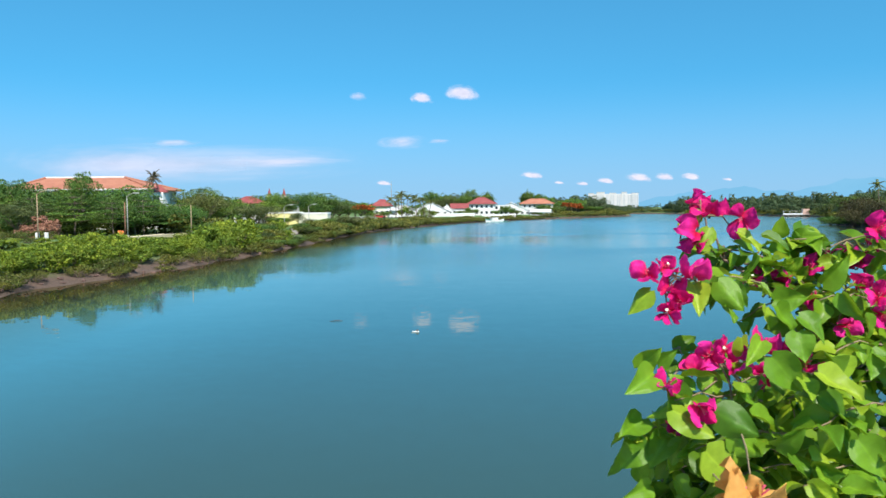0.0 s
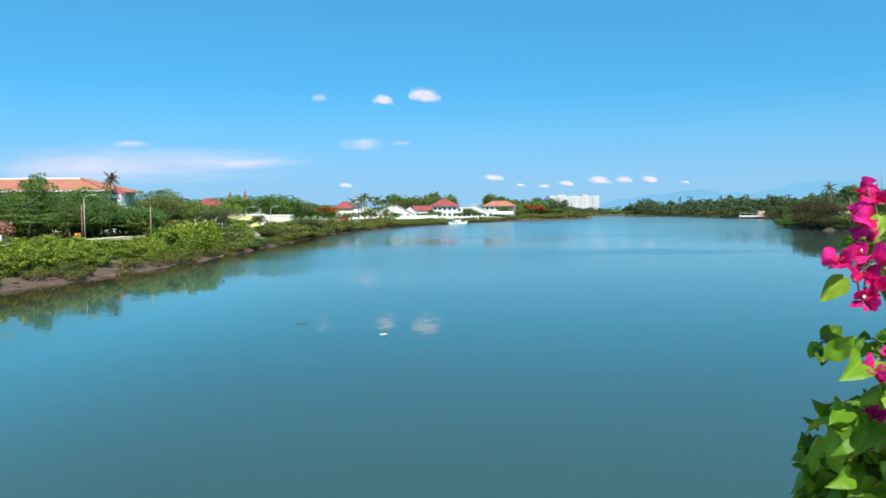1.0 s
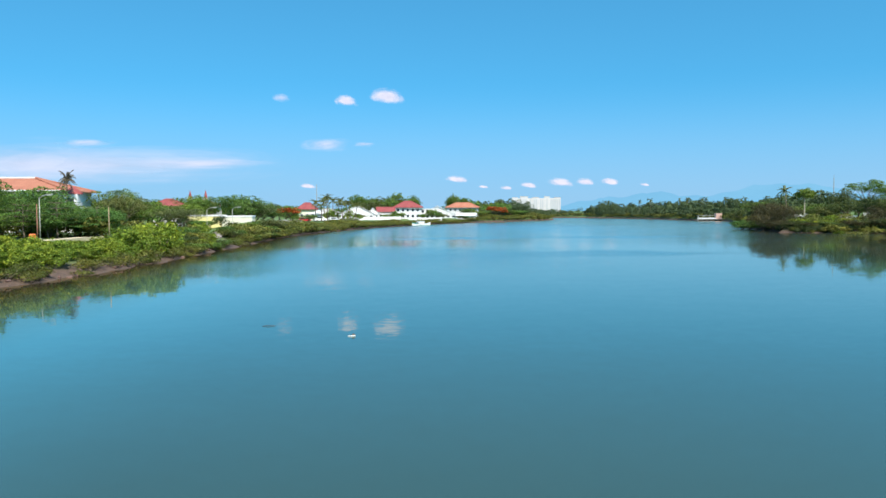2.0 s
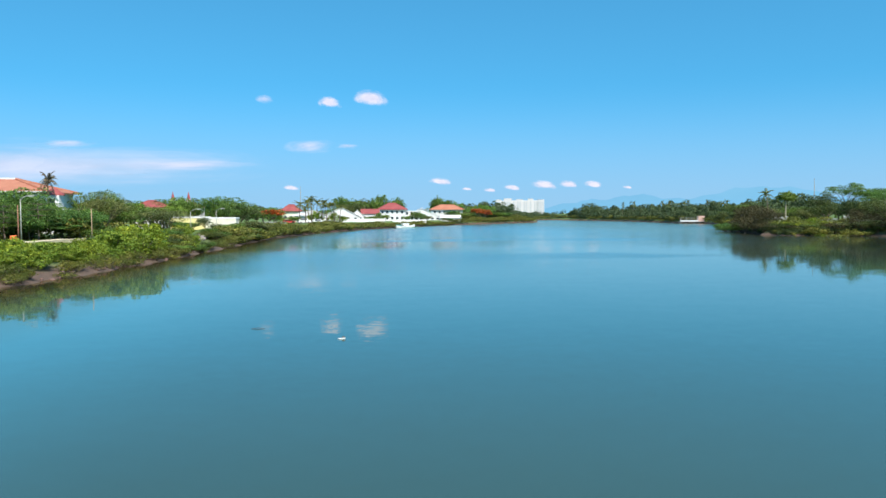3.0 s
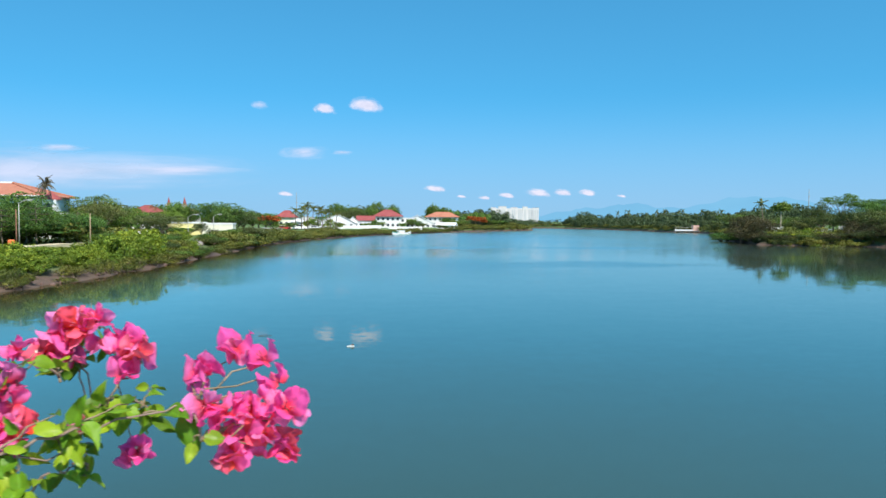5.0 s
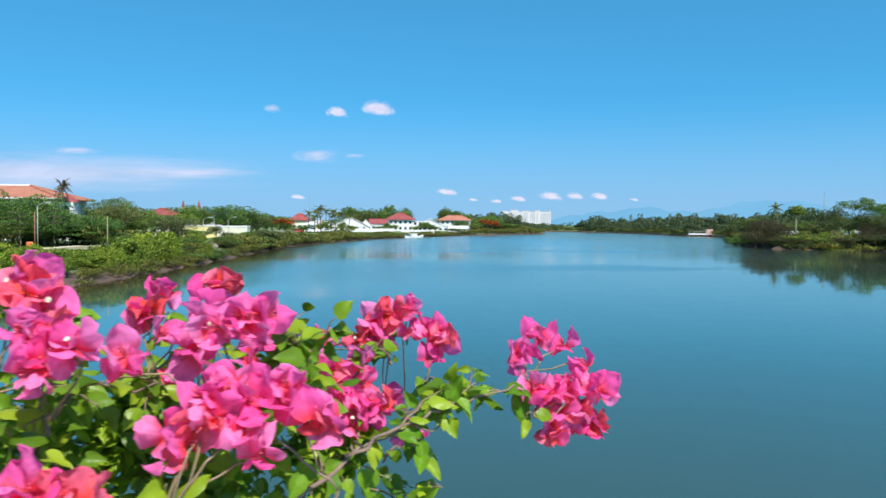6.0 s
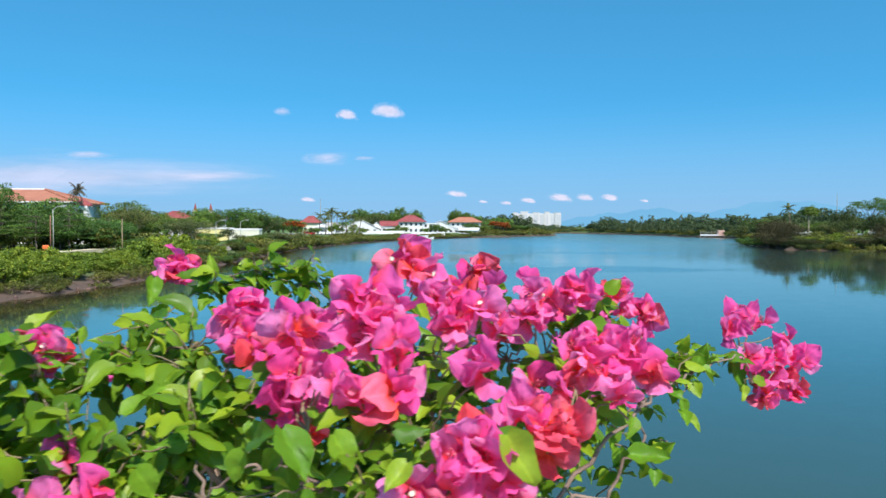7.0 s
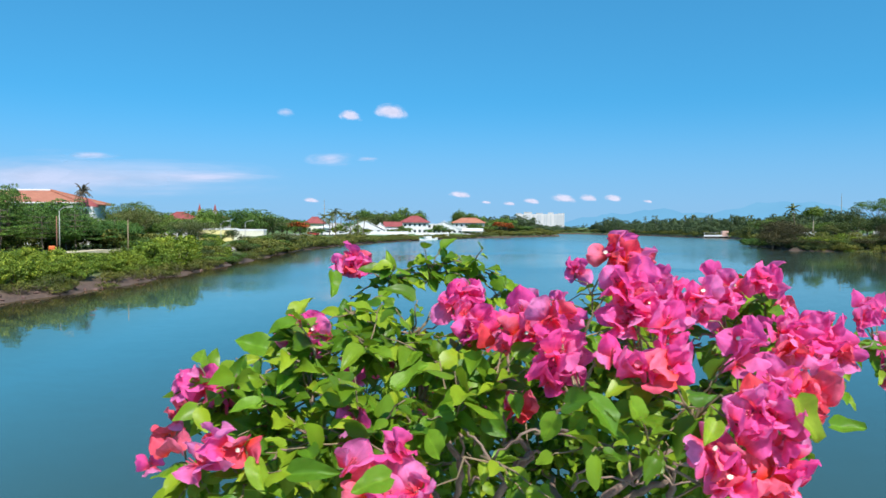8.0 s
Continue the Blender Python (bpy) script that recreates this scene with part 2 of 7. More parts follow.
    for target in (skin, fres):
        t.links.new(even.outputs[0], target.inputs["Normal"])
    t.links.new(fres.outputs[0], p.inputs[0])
    t.links.new(body.outputs[0], p.inputs[1])
    t.links.new(skin.outputs[0], p.inputs[2])
    t.links.new(p.outputs[0], out.inputs[0])
    return m


def ground_material():
    """Bare mud by the water, rough grass above it."""
    m, t, out = nodes_of("bank_soil")
    p = t.nodes.new("ShaderNodeBsdfPrincipled")
    p.inputs["Roughness"].default_value = 0.9
    n, g = noise_node(t, 0.35, 6, 0.65), noise_node(t, 4.0, 4, 0.7)
    mud = ramp_node(t, g.outputs[0], [(0.3, (0.045, 0.028, 0.02)), (0.7, (0.135, 0.082, 0.058))])
    grass = ramp_node(t, g.outputs[0], [(0.3, (0.045, 0.085, 0.015)), (0.7, (0.13, 0.19, 0.04))])
    geo = t.nodes.new("ShaderNodeNewGeometry")
    sep = t.nodes.new("ShaderNodeSeparateXYZ")
    t.links.new(geo.outputs["Position"], sep.inputs[0])
    add = t.nodes.new("ShaderNodeMath")
    add.operation = "MULTIPLY_ADD"
    add.inputs[1].default_value = 1.2
    t.links.new(n.outputs[0], add.inputs[0])
    t.links.new(sep.outputs["Z"], add.inputs[2])
    where = ramp_node(t, add.outputs[0], [(0.0, (0, 0, 0)), (1.0, (1, 1, 1))])
    sc = t.nodes.new("ShaderNodeMapRange")
    sc.inputs[1].default_value, sc.inputs[2].default_value = 1.1, 1.9
    t.links.new(add.outputs[0], sc.inputs[0])
    t.links.new(mix_colour(t, mud.outputs[0], grass.outputs[0], sc.outputs[0]), p.inputs["Base Color"])
    bn = t.nodes.new("ShaderNodeBump")
    bn.inputs["Strength"].default_value, bn.inputs["Distance"].default_value = 0.6, 0.12
    t.links.new(g.outputs[0], bn.inputs["Height"])
    t.links.new(bn.outputs[0], p.inputs["Normal"])
    t.links.new(p.outputs[0], out.inputs[0])
    t.nodes.remove(where)
    return m


def cloud_material(name, grain, softness, density, tint, flat_base=1.0):
    """Far vapour: white, torn at the rim, clear outside it."""
    m, t, out = nodes_of(name)
    c = t.nodes.new("ShaderNodeTexCoord")
    info = t.nodes.new("ShaderNodeObjectInfo")
    off = t.nodes.new("ShaderNodeVectorMath")
    off.operation = "ADD"
    sh = t.nodes.new("ShaderNodeMath")
    sh.operation, sh.inputs[1].default_value = "MULTIPLY", 37.0
    t.links.new(info.outputs["Random"], sh.inputs[0])
    t.links.new(c.outputs["Generated"], off.inputs[0])
    t.links.new(sh.outputs[0], off.inputs[1])
    n = t.nodes.new("ShaderNodeTexNoise")
    n.inputs["Scale"].default_value, n.inputs["Detail"].default_value, n.inputs["Roughness"].default_value = grain, 5, 0.6
    t.links.new(off.outputs[0], n.inputs["Vector"])
    mp = t.nodes.new("ShaderNodeMapping")
    mp.inputs["Location"].default_value, mp.inputs["Scale"].default_value = (-1, 0, -1), (2, 0, 2)
    t.links.new(c.outputs["Generated"], mp.inputs[0])
    ln = t.nodes.new("ShaderNodeVectorMath")
    ln.operation = "LENGTH"
    axes, under, base, joinv = t.nodes.new("ShaderNodeSeparateXYZ"), t.nodes.new("ShaderNodeMath"), t.nodes.new("ShaderNodeMath"), t.nodes.new("ShaderNodeCombineXYZ")
    under.operation, under.inputs[1].default_value = "MULTIPLY", -flat_base
    base.operation = "MAXIMUM"
    t.links.new(mp.outputs[0], axes.inputs[0])
    t.links.new(axes.outputs["Z"], under.inputs[0])
    t.links.new(axes.outputs["Z"], base.inputs[0])
    t.links.new(under.outputs[0], base.inputs[1])
    t.links.new(axes.outputs["X"], joinv.inputs[0])
    t.links.new(base.outputs[0], joinv.inputs[2])
    t.links.new(joinv.outputs[0], ln.inputs[0])
    fall = t.nodes.new("ShaderNodeMath")
    fall.operation = "MULTIPLY_ADD"
    fall.inputs[1].default_value = -1.0
    t.links.new(ln.outputs["Value"], fall.inputs[0])
    t.links.new(n.outputs[0], fall.inputs[2])
    rg = t.nodes.new("ShaderNodeMapRange")
    rg.interpolation_type = "SMOOTHSTEP"
    rg.inputs[1].default_value, rg.inputs[2].default_value, rg.inputs[4].default_value = -0.42, -0.42 + softness, density
    t.links.new(fall.outputs[0], rg.inputs[0])
    # vapour glows by itself; its self-shadow is painted in by the noise
    em, tr, mx = t.nodes.new("ShaderNodeEmission"), t.nodes.new("ShaderNodeBsdfTransparent"), t.nodes.new("ShaderNodeMixShader")
    shade = ramp_node(t, n.outputs[0], [(0.35, tuple(v * 0.86 for v in tint)), (0.6, tint)])
    t.links.new(shade.outputs[0], em.inputs[0])
    t.links.new(rg.outputs[0], mx.inputs[0])
    t.links.new(tr.outputs[0], mx.inputs[1])
    t.links.new(em.outputs[0], mx.inputs[2])
    t.links.new(mx.outputs[0], out.inputs[0])
    return m


def hazed_hills():
    m, t, out = nodes_of("hazed_hills")
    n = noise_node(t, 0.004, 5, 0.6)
    # distance haze painted in as a blue that glows by itself
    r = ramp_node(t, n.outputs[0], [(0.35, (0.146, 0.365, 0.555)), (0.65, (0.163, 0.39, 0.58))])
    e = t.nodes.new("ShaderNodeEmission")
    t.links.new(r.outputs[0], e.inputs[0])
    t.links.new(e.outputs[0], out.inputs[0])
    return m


WATER, SOIL = water_material(), ground_material()
HILLS = hazed_hills()
PUFF = cloud_material("cloud_puff", 2.3, 0.62, 0.8, (0.71, 0.65, 0.74), 1.7)
THIN = cloud_material("cloud_thin", 2.3, 0.9, 0.5, (0.66, 0.62, 0.74), 1.5)
WISP = cloud_material("cloud_wisp", 3.0, 1.3, 0.8, (0.58, 0.58, 0.71))
MANGROVE = leafy("mangrove_leaves", [(0.0, (0.070, 0.120, 0.018)), (0.5, (0.165, 0.24, 0.032)), (1.0, (0.32, 0.37, 0.055))], (0.34, 0.44, 0.02), 0.3, tone=[(0.0, (0.7, 0.8, 0.8)), (0.5, (1.0, 1.0, 1.0)), (1.0, (1.25, 1.12, 0.9))])
SCRUB = leafy("scrub_leaves", [(0.0, (0.066, 0.084, 0.0202)), (0.5, (0.130, 0.142, 0.0314)), (1.0, (0.235, 0.222, 0.0616))], (0.25, 0.3, 0.03), 0.25, tone=[(0.0, (0.7, 0.82, 0.85)), (0.5, (1.0, 1.0, 1.0)), (1.0, (1.25, 1.12, 0.95))])
BROAD = leafy("broad_leaves", [(0.0, (0.07, 0.12, 0.033)), (0.5, (0.10, 0.172, 0.042)), (1.0, (0.14, 0.22, 0.055))], (0.18, 0.28, 0.02), 0.25, tone=[(0.0, (0.72, 0.84, 0.85)), (0.3, (1.4, 1.18, 0.9)), (0.6, (0.95, 1.08, 1.0)), (1.0, (1.7, 1.5, 1.05))])
DEEP = leafy("deep_green_leaves", [(0.0, (0.055, 0.110, 0.036)), (0.5, (0.090, 0.172, 0.048)), (1.0, (0.14, 0.23, 0.06))], (0.14, 0.24, 0.02), 0.25, tone=[(0.0, (0.72, 0.84, 0.85)), (0.3, (1.4, 1.18, 0.9)), (0.6, (0.95, 1.08, 1.0)), (1.0, (1.7, 1.5, 1.05))])
# olive leaves darkened: the bank's shade is put into their colour
DUSK = leafy("shaded_olive_leaves", [(0.0, (0.045, 0.062, 0.026)), (0.5, (0.072, 0.1, 0.036)), (1.0, (0.11, 0.14, 0.048))], (0.1, 0.15, 0.02), 0.25, tone=[(0.0, (0.7, 0.75, 0.8)), (0.5, (1.0, 1.0, 1.0)), (1.0, (1.3, 1.2, 1.0))])
OLIVE = leafy("olive_leaves", [(0.0, (0.095, 0.11, 0.045)), (0.5, (0.125, 0.145, 0.055)), (1.0, (0.17, 0.185, 0.07))], (0.2, 0.24, 0.05), 0.25, tone=[(0.0, (0.7, 0.8, 0.8)), (0.5, (1.0, 1.0, 1.0)), (1.0, (1.2, 1.1, 0.9))])
# greyed leaf green: the haze of distance is put into the colour
FARGREEN = leafy("hazed_wood_leaves", [(0.0, (0.062, 0.088, 0.05)), (0.5, (0.075, 0.105, 0.055)), (1.0, (0.09, 0.122, 0.06))], (0.12, 0.17, 0.04), 0.25, tone=[(0.0, (0.9, 1.0, 1.0)), (1.0, (1.1, 1.1, 1.0))])
RUST = leafy("rusty_leaves", [(0.0, (0.11, 0.070, 0.006)), (0.5, (0.19, 0.120, 0.008)), (1.0, (0.26, 0.17, 0.010))], (0.3, 0.18, 0.01), 0.25, 0.9, tone=[(0.0, (0.7, 0.8, 0.8)), (0.5, (1.0, 1.0, 1.0)), (1.0, (1.2, 1.1, 0.9))])
DRY = leafy("dry_leaves", [(0.0, (0.042, 0.036, 0.02)), (0.5, (0.07, 0.06, 0.03)), (1.0, (0.10, 0.095, 0.04))], (0.16, 0.12, 0.04), 0.2, tone=[(0.0, (0.8, 0.8, 0.8)), (1.0, (1.1, 1.1, 1.0))])
FLAME = leafy("flame_flowers", [(0.0, (0.05, 0.09, 0.015)), (0.35, (0.38, 0.07, 0.02)), (1.0, (0.55, 0.12, 0.03))], (0.6, 0.15, 0.02), 0.25)
STRAW = leafy("yellow_leaves", [(0.0, (0.22, 0.26, 0.03)), (1.0, (0.55, 0.50, 0.05))], (0.5, 0.5, 0.03), 0.3)
FROND = leafy("palm_fronds", [(0.0, (0.075, 0.095, 0.03)), (1.0, (0.24, 0.23, 0.06))], (0.15, 0.22, 0.03), 0.25)
WITHERED = leafy("withered_fronds", [(0.0, (0.12, 0.09, 0.06)), (1.0, (0.26, 0.21, 0.15))], (0.2, 0.16, 0.1), 0.2)
PALEBARK = surface("pale_bark", (0.36, 0.30, 0.21), (0.52, 0.45, 0.33), 3.0, 0.9, 0.4)
BARK = surface("tree_bark", (0.10, 0.07, 0.05), (0.24, 0.18, 0.13), 3.0, 0.9, 0.6)
STEM = surface("shrub_stem", (0.15, 0.095, 0.07), (0.31, 0.21, 0.155), 30.0, 0.85, 0.5, dist=0.002)
WHITE = surface("white_stucco", (0.70, 0.67, 0.65), (0.80, 0.77, 0.75), 0.5, 0.85, 0.1)
CREAM = surface("cream_stucco", (0.72, 0.66, 0.48), (0.80, 0.76, 0.60), 0.5, 0.85, 0.1)
YELLOW = surface("yellow_stucco", (0.72, 0.60, 0.20), (0.80, 0.70, 0.34), 0.5, 0.85, 0.1)
PALEPINK = surface("pale_pink_stucco", (0.66, 0.50, 0.48), (0.78, 0.64, 0.62), 0.5, 0.85, 0.1)
PINKWALL = surface("pink_stucco", (0.58, 0.34, 0.27), (0.68, 0.44, 0.36), 0.5, 0.85, 0.1)
RUBBLE = surface("weathered_rubble", (0.16, 0.13, 0.11), (0.30, 0.25, 0.21), 1.6, 0.95, 0.4)
CONCRETE = surface("grey_concrete", (0.30, 0.29, 0.27), (0.46, 0.44, 0.40), 1.2, 0.9, 0.3)
PAVING = surface("pale_paving", (0.55, 0.44, 0.28), (0.72, 0.58, 0.38), 0.6, 0.9, 0.3)
TERRACOTTA = surface("terracotta_roof", (0.38, 0.13, 0.075), (0.48, 0.19, 0.11), 0.5, 0.8, 0.4)
REDROOF = surface("red_roof", (0.25, 0.045, 0.045), (0.34, 0.08, 0.07), 0.6, 0.7, 0.3)
ROCK = surface("bank_rock", (0.09, 0.05, 0.04), (0.19, 0.11, 0.09), 1.0, 0.9, 0.8, 6.0, dist=0.1)
GALV = surface("galvanised_steel", (0.34, 0.33, 0.29), (0.46, 0.44, 0.39), 1.5, 0.5, 0.1, metal=0.3)
TAN = surface("weathered_pole", (0.30, 0.20, 0.11), (0.44, 0.32, 0.20), 2.0, 0.8, 0.3)
RUST = surface("rusty_pole", (0.25, 0.10, 0.06), (0.40, 0.20, 0.13), 2.0, 0.9, 0.4)
ORANGE = surface("orange_plastic", (0.70, 0.13, 0.03), (0.80, 0.20, 0.05), 2.0, 0.5, 0.05)
GREENPAINT = surface("green_paint", (0.04, 0.26, 0.20), (0.08, 0.34, 0.27), 2.0, 0.5, 0.05)
REDPAINT = surface("red_paint", (0.45, 0.03, 0.03), (0.55, 0.05, 0.05), 2.0, 0.4, 0.05)
FOAM = surface("bleached_foam", (0.55, 0.55, 0.54), (0.72, 0.72, 0.71), 8.0, 0.9, 0.4)
DARKGLASS = surface("dark_glass", (0.03, 0.04, 0.05), (0.06, 0.07, 0.08), 0.5, 0.12, 0.0)
DARKWOOD = surface("dark_wood", (0.05, 0.035, 0.025), (0.11, 0.08, 0.06), 3.0, 0.9, 0.3)
POTSOIL = surface("planter_soil", (0.05, 0.035, 0.025), (0.10, 0.07, 0.05), 4.0, 0.95, 0.8)
PINKSTUCCO = surface("pinkish_stucco", (0.62, 0.565, 0.56), (0.71, 0.655, 0.65), 0.5, 0.85, 0.1)
GREYGLASS = surface("grey_window_glass", (0.46, 0.46, 0.49), (0.55, 0.55, 0.58), 2.0, 0.2, 0.0)
LAMPGLASS = surface("lamp_glass", (0.65, 0.66, 0.66), (0.75, 0.75, 0.74), 2.0, 0.3, 0.0)


# ---- mesh helpers ----
def mesh_of(name, verts, faces, material, smooth=False):
    me = bpy.data.meshes.new(name)
    me.from_pydata([tuple(v) for v in verts], [], [tuple(int(i) for i in f) for f in faces])
    me.materials.append(material)
    if smooth:
        me.polygons.foreach_set("use_smooth", [True] * len(me.polygons))
    me.update()
    return me


def piece(name, me, parent=None, m=None, label=""):
    ob = new(name, me)
    if parent is not None:
        ob.parent = parent
    if m is not None:
        ob.matrix_basis = m
    if label:
        ob["label"] = label
    return ob


def part(name, bm, material, parent=None, label="", m=None, smooth=False):
    me = bpy.data.meshes.new(name)
    bm.normal_update()
    bm.to_mesh(me)
    bm.free()
    me.materials.append(material)
    if smooth:
        me.polygons.foreach_set("use_smooth", [True] * len(me.polygons))
    return piece(name, me, parent, m, label)


def box(bm, x0, y0, z0, x1, y1, z1, bevel=0.0):
    made = bmesh.ops.create_cube(bm, size=1.0, matrix=Matrix.LocRotScale(((x0 + x1) / 2, (y0 + y1) / 2, (z0 + z1) / 2), None, (x1 - x0, y1 - y0, z1 - z0)))
    if bevel:
        edges = {e for v in made["verts"] for e in v.link_edges}
        bmesh.ops.bevel(bm, geom=list(edges), offset=bevel, segments=1, affect="EDGES")
    return bm


def boxed(*args, bevel=0.0):
    return box(bmesh.new(), *args, bevel=bevel)


def tube(points, radii, sides=6):
    """Vertices and faces of a tapered tube along a line of points."""
    verts, faces = [], []
    pts = [Vector(p) for p in points]
    for i, (p, r) in enumerate(zip(pts, radii)):
        ahead = (pts[min(i + 1, len(pts) - 1)] - pts[max(i - 1, 0)]).normalized()
        side = ahead.cross(Vector((0.31, 0.87, 0.38))).normalized()
        up = side.cross(ahead)
        for k in range(sides):
            a = 2 * math.pi * k / sides
            verts.append(p + side * math.cos(a) * r + up * math.sin(a) * r)
        if i:
            b = len(verts) - 2 * sides
            faces += [(b + k, b + (k + 1) % sides, b + sides + (k + 1) % sides, b + sides + k) for k in range(sides)]
    faces += [tuple(range(sides))[::-1], tuple(range(len(verts) - sides, len(verts)))]
    return verts, faces


def joined(lumps):
    verts, faces = [], []
    for v, f in lumps:
        o = len(verts)
        verts += list(v)
        faces += [tuple(i + o for i in g) for g in f]
    return verts, faces


def limbed(lumps):
    """One connected piece of wood: every tube grows out of the ones before it."""
    verts, faces = list(lumps[0][0]), list(lumps[0][1])
    for v, f in lumps[1:]:
        o, ring = len(verts), f[-2][::-1]
        mid = sum((Vector(v[i]) for i in ring), Vector()) / len(ring)
        root = min(range(o), key=lambda i: (Vector(verts[i]) - mid).length_squared)
        verts += list(v)
        faces += [tuple(i + o for i in g) for g in f[:-2]] + [tuple(i + o for i in f[-1])]
        faces += [(root, o + ring[(k + 1) % len(ring)], o + ring[k]) for k in range(len(ring))]
    return verts, faces


def bend(a, b, sag, n=6, rng=None, jitter=0.0):
    """Points of a bowed line from a to b."""
    a, b = Vector(a), Vector(b)
    out = []
    for i in range(n):
        u = i / (n - 1)
        p = a.lerp(b, u) + Vector((0, 0, sag * 4 * u * (1 - u)))
        if rng is not None and 0 < i < n - 1:
            p += Vector(rng.normal(0, jitter, 3))
        out.append(p)
    return out


def leaf_cloud(rng, lobes, n, size, droop=0.25, inside=0.16, flat=0.0, clumps=10):
    """n leaf tufts gathered in clumps over ellipsoid lobes (centre, radii); each tuft a bent diamond of four corners."""
    lob = np.array([[*c, *r] for c, r in lobes], float)
    weight = (lob[:, 3] * lob[:, 4] * lob[:, 5]) ** (2 / 3)
    many = len(lob) * clumps
    home = rng.choice(len(lob), many, p=weight / weight.sum())
    out = rng.normal(size=(many, 3)) + np.array([0, 0, 0.3])
    out /= np.linalg.norm(out, axis=1)[:, None]
    middle = lob[home, :3] + out * lob[home, 3:] * rng.uniform(0.66, 0.98, many)[:, None]
    wide = lob[home, 3:] * (rng.uniform(0.24, 0.46, many) * (10 / clumps) ** 0.4)[:, None] * np.array([1.0, 1.0, 0.85])
    share = wide[:, 0] ** 2
    pick = rng.choice(many, n, p=share / share.sum())
    d = rng.normal(size=(n, 3)) + np.array([0, 0, 0.35]) + out[pick] * 0.5
    d /= np.linalg.norm(d, axis=1)[:, None]
    deep = rng.random(n) < inside
    r = np.where(deep, rng.uniform(0.2, 0.8, n), rng.uniform(0.72, 1.15, n))
    c = np.where(deep[:, None], lob[home[pick], :3] + d * lob[home[pick], 3:] * r[:, None], middle[pick] + d * wide[pick] * r[:, None])
    a = d + rng.normal(0, 0.7, (n, 3)) - np.array([0, 0, droop])
    a[:, 2] *= 1 - flat
    a /= np.linalg.norm(a, axis=1)[:, None]
    s = np.cross(a, rng.normal(size=(n, 3)) * (1 - flat) + np.array([0, 0, 0.4 + flat * 3]))
    s /= np.linalg.norm(s, axis=1)[:, None] + 1e-9
    long = size * (0.45 + 1.35 * rng.random(n) ** 1.6)[:, None]
    nrm = np.cross(a, s)
    quad = np.stack([c - a * long * 0.5, c + s * long * 0.32 + nrm * long * 0.1, c + a * long * 0.5, c - s * long * 0.32 + nrm * long * 0.1], 1)
    turn = np.sign((nrm * d).sum(1))[:, None]
    quad = np.where(turn[:, :, None] < 0, quad, quad[:, ::-1])
    soft = d * 0.7 + out[pick] * 0.3 + nrm * turn * 0.4 + np.array([0, 0, 0.1])
    soft /= np.linalg.norm(soft, axis=1)[:, None]
    return quad.reshape(-1, 3), np.arange(4 * n).reshape(n, 4), np.repeat(soft, 4, 0)


def crown_mesh(name, leaves, material):
    """Leaf tufts whose shading rounds off over each lobe."""
    me = mesh_of(name, leaves[0], leaves[1], material, True)
    me.normals_split_custom_set_from_vertices([tuple(q) for q in leaves[2]])
    return me


# ---- banks, water, distance ----
LEFT_SHORE = [(-36, -400), (-33, 0), (-31.5, 40), (-30.4, 56), (-29.2, 62), (-26.6, 71), (-24.8, 81.5), (-23.1, 94), (-21.8, 108), (-20.1, 128), (-17.9, 159), (-15.5, 187), (-5.5, 231), (10, 281), (37.6, 342), (72.8, 395), (124, 464)]
FAR_SHORE = [(128, 472), (118, 520), (122, 600), (150, 616), (176, 600), (192, 560), (199, 500), (193, 440), (190, 408), (196, 385), (184, 348), (150, 285), (123, 224), (109.5, 184), (113.4, 179.3), (119, 176.7), (124, 174), (128.5, 169.6), (132.5, 165), (139, 150), (144, 120), (147, 40), (147, -400)]


def inland(x, y):
    """Metres inland of the water's edge; negative on the river. Arrays."""
    ring = np.array(LEFT_SHORE + FAR_SHORE, float)
    a, b = ring, np.roll(ring, -1, 0)
    p = np.stack([x, y], -1)
    best, inside = np.full(x.shape, 1e9), np.zeros(x.shape, bool)
    for (ax, ay), (bx, by) in zip(a, b):
        ab = np.array([bx - ax, by - ay])
        u = np.clip(((p - (ax, ay)) @ ab) / (ab @ ab), 0, 1)
        best = np.minimum(best, np.hypot(p[..., 0] - ax - u * ab[0], p[..., 1] - ay - u * ab[1]))
        cross = (ay > y) != (by > y)
        inside ^= cross & (x < (bx - ax) * (y - ay) / (by - ay if by != ay else 1e-9) + ax)
    return np.where(inside, -best, best)


def land_height(x, y):
    d = inland(np.asarray(x, float), np.asarray(y, float))
    wob = 0.5 * np.sin(np.asarray(x) * 0.7 + np.asarray(y) * 0.31) + 0.4 * np.sin(np.asarray(y) * 0.83 - np.asarray(x) * 0.23)
    d = d + wob * np.clip(1 - np.abs(d) / 12, 0, 1)
    gentle = np.interp(d, [-30, -4, 0, 1.2, 3.0, 7.0, 15.0, 400], [-3, -1.2, 0.0, 0.35, 0.75, 1.5, 2.3, 3.0])
    steep = np.interp(d, [-30, -4, 0, 0.8, 2.2, 6.0, 15.0, 400], [-3, -1.2, 0.0, 0.95, 1.6, 1.95, 2.4, 3.0])
    return np.where(np.asarray(x) > 60, steep, gentle)


def ground_at(x, y):
    return float(land_height(np.array([x]), np.array([y]))[0])


def axis(lo, hi, step, reach):
    mid = np.arange(lo, hi + step / 2, step)
    grow = np.cumsum(step * 1.35 ** np.arange(1, 40))
    return np.r_[(lo - grow[lo - grow > -reach])[::-1], mid, hi + grow[hi + grow < reach]]


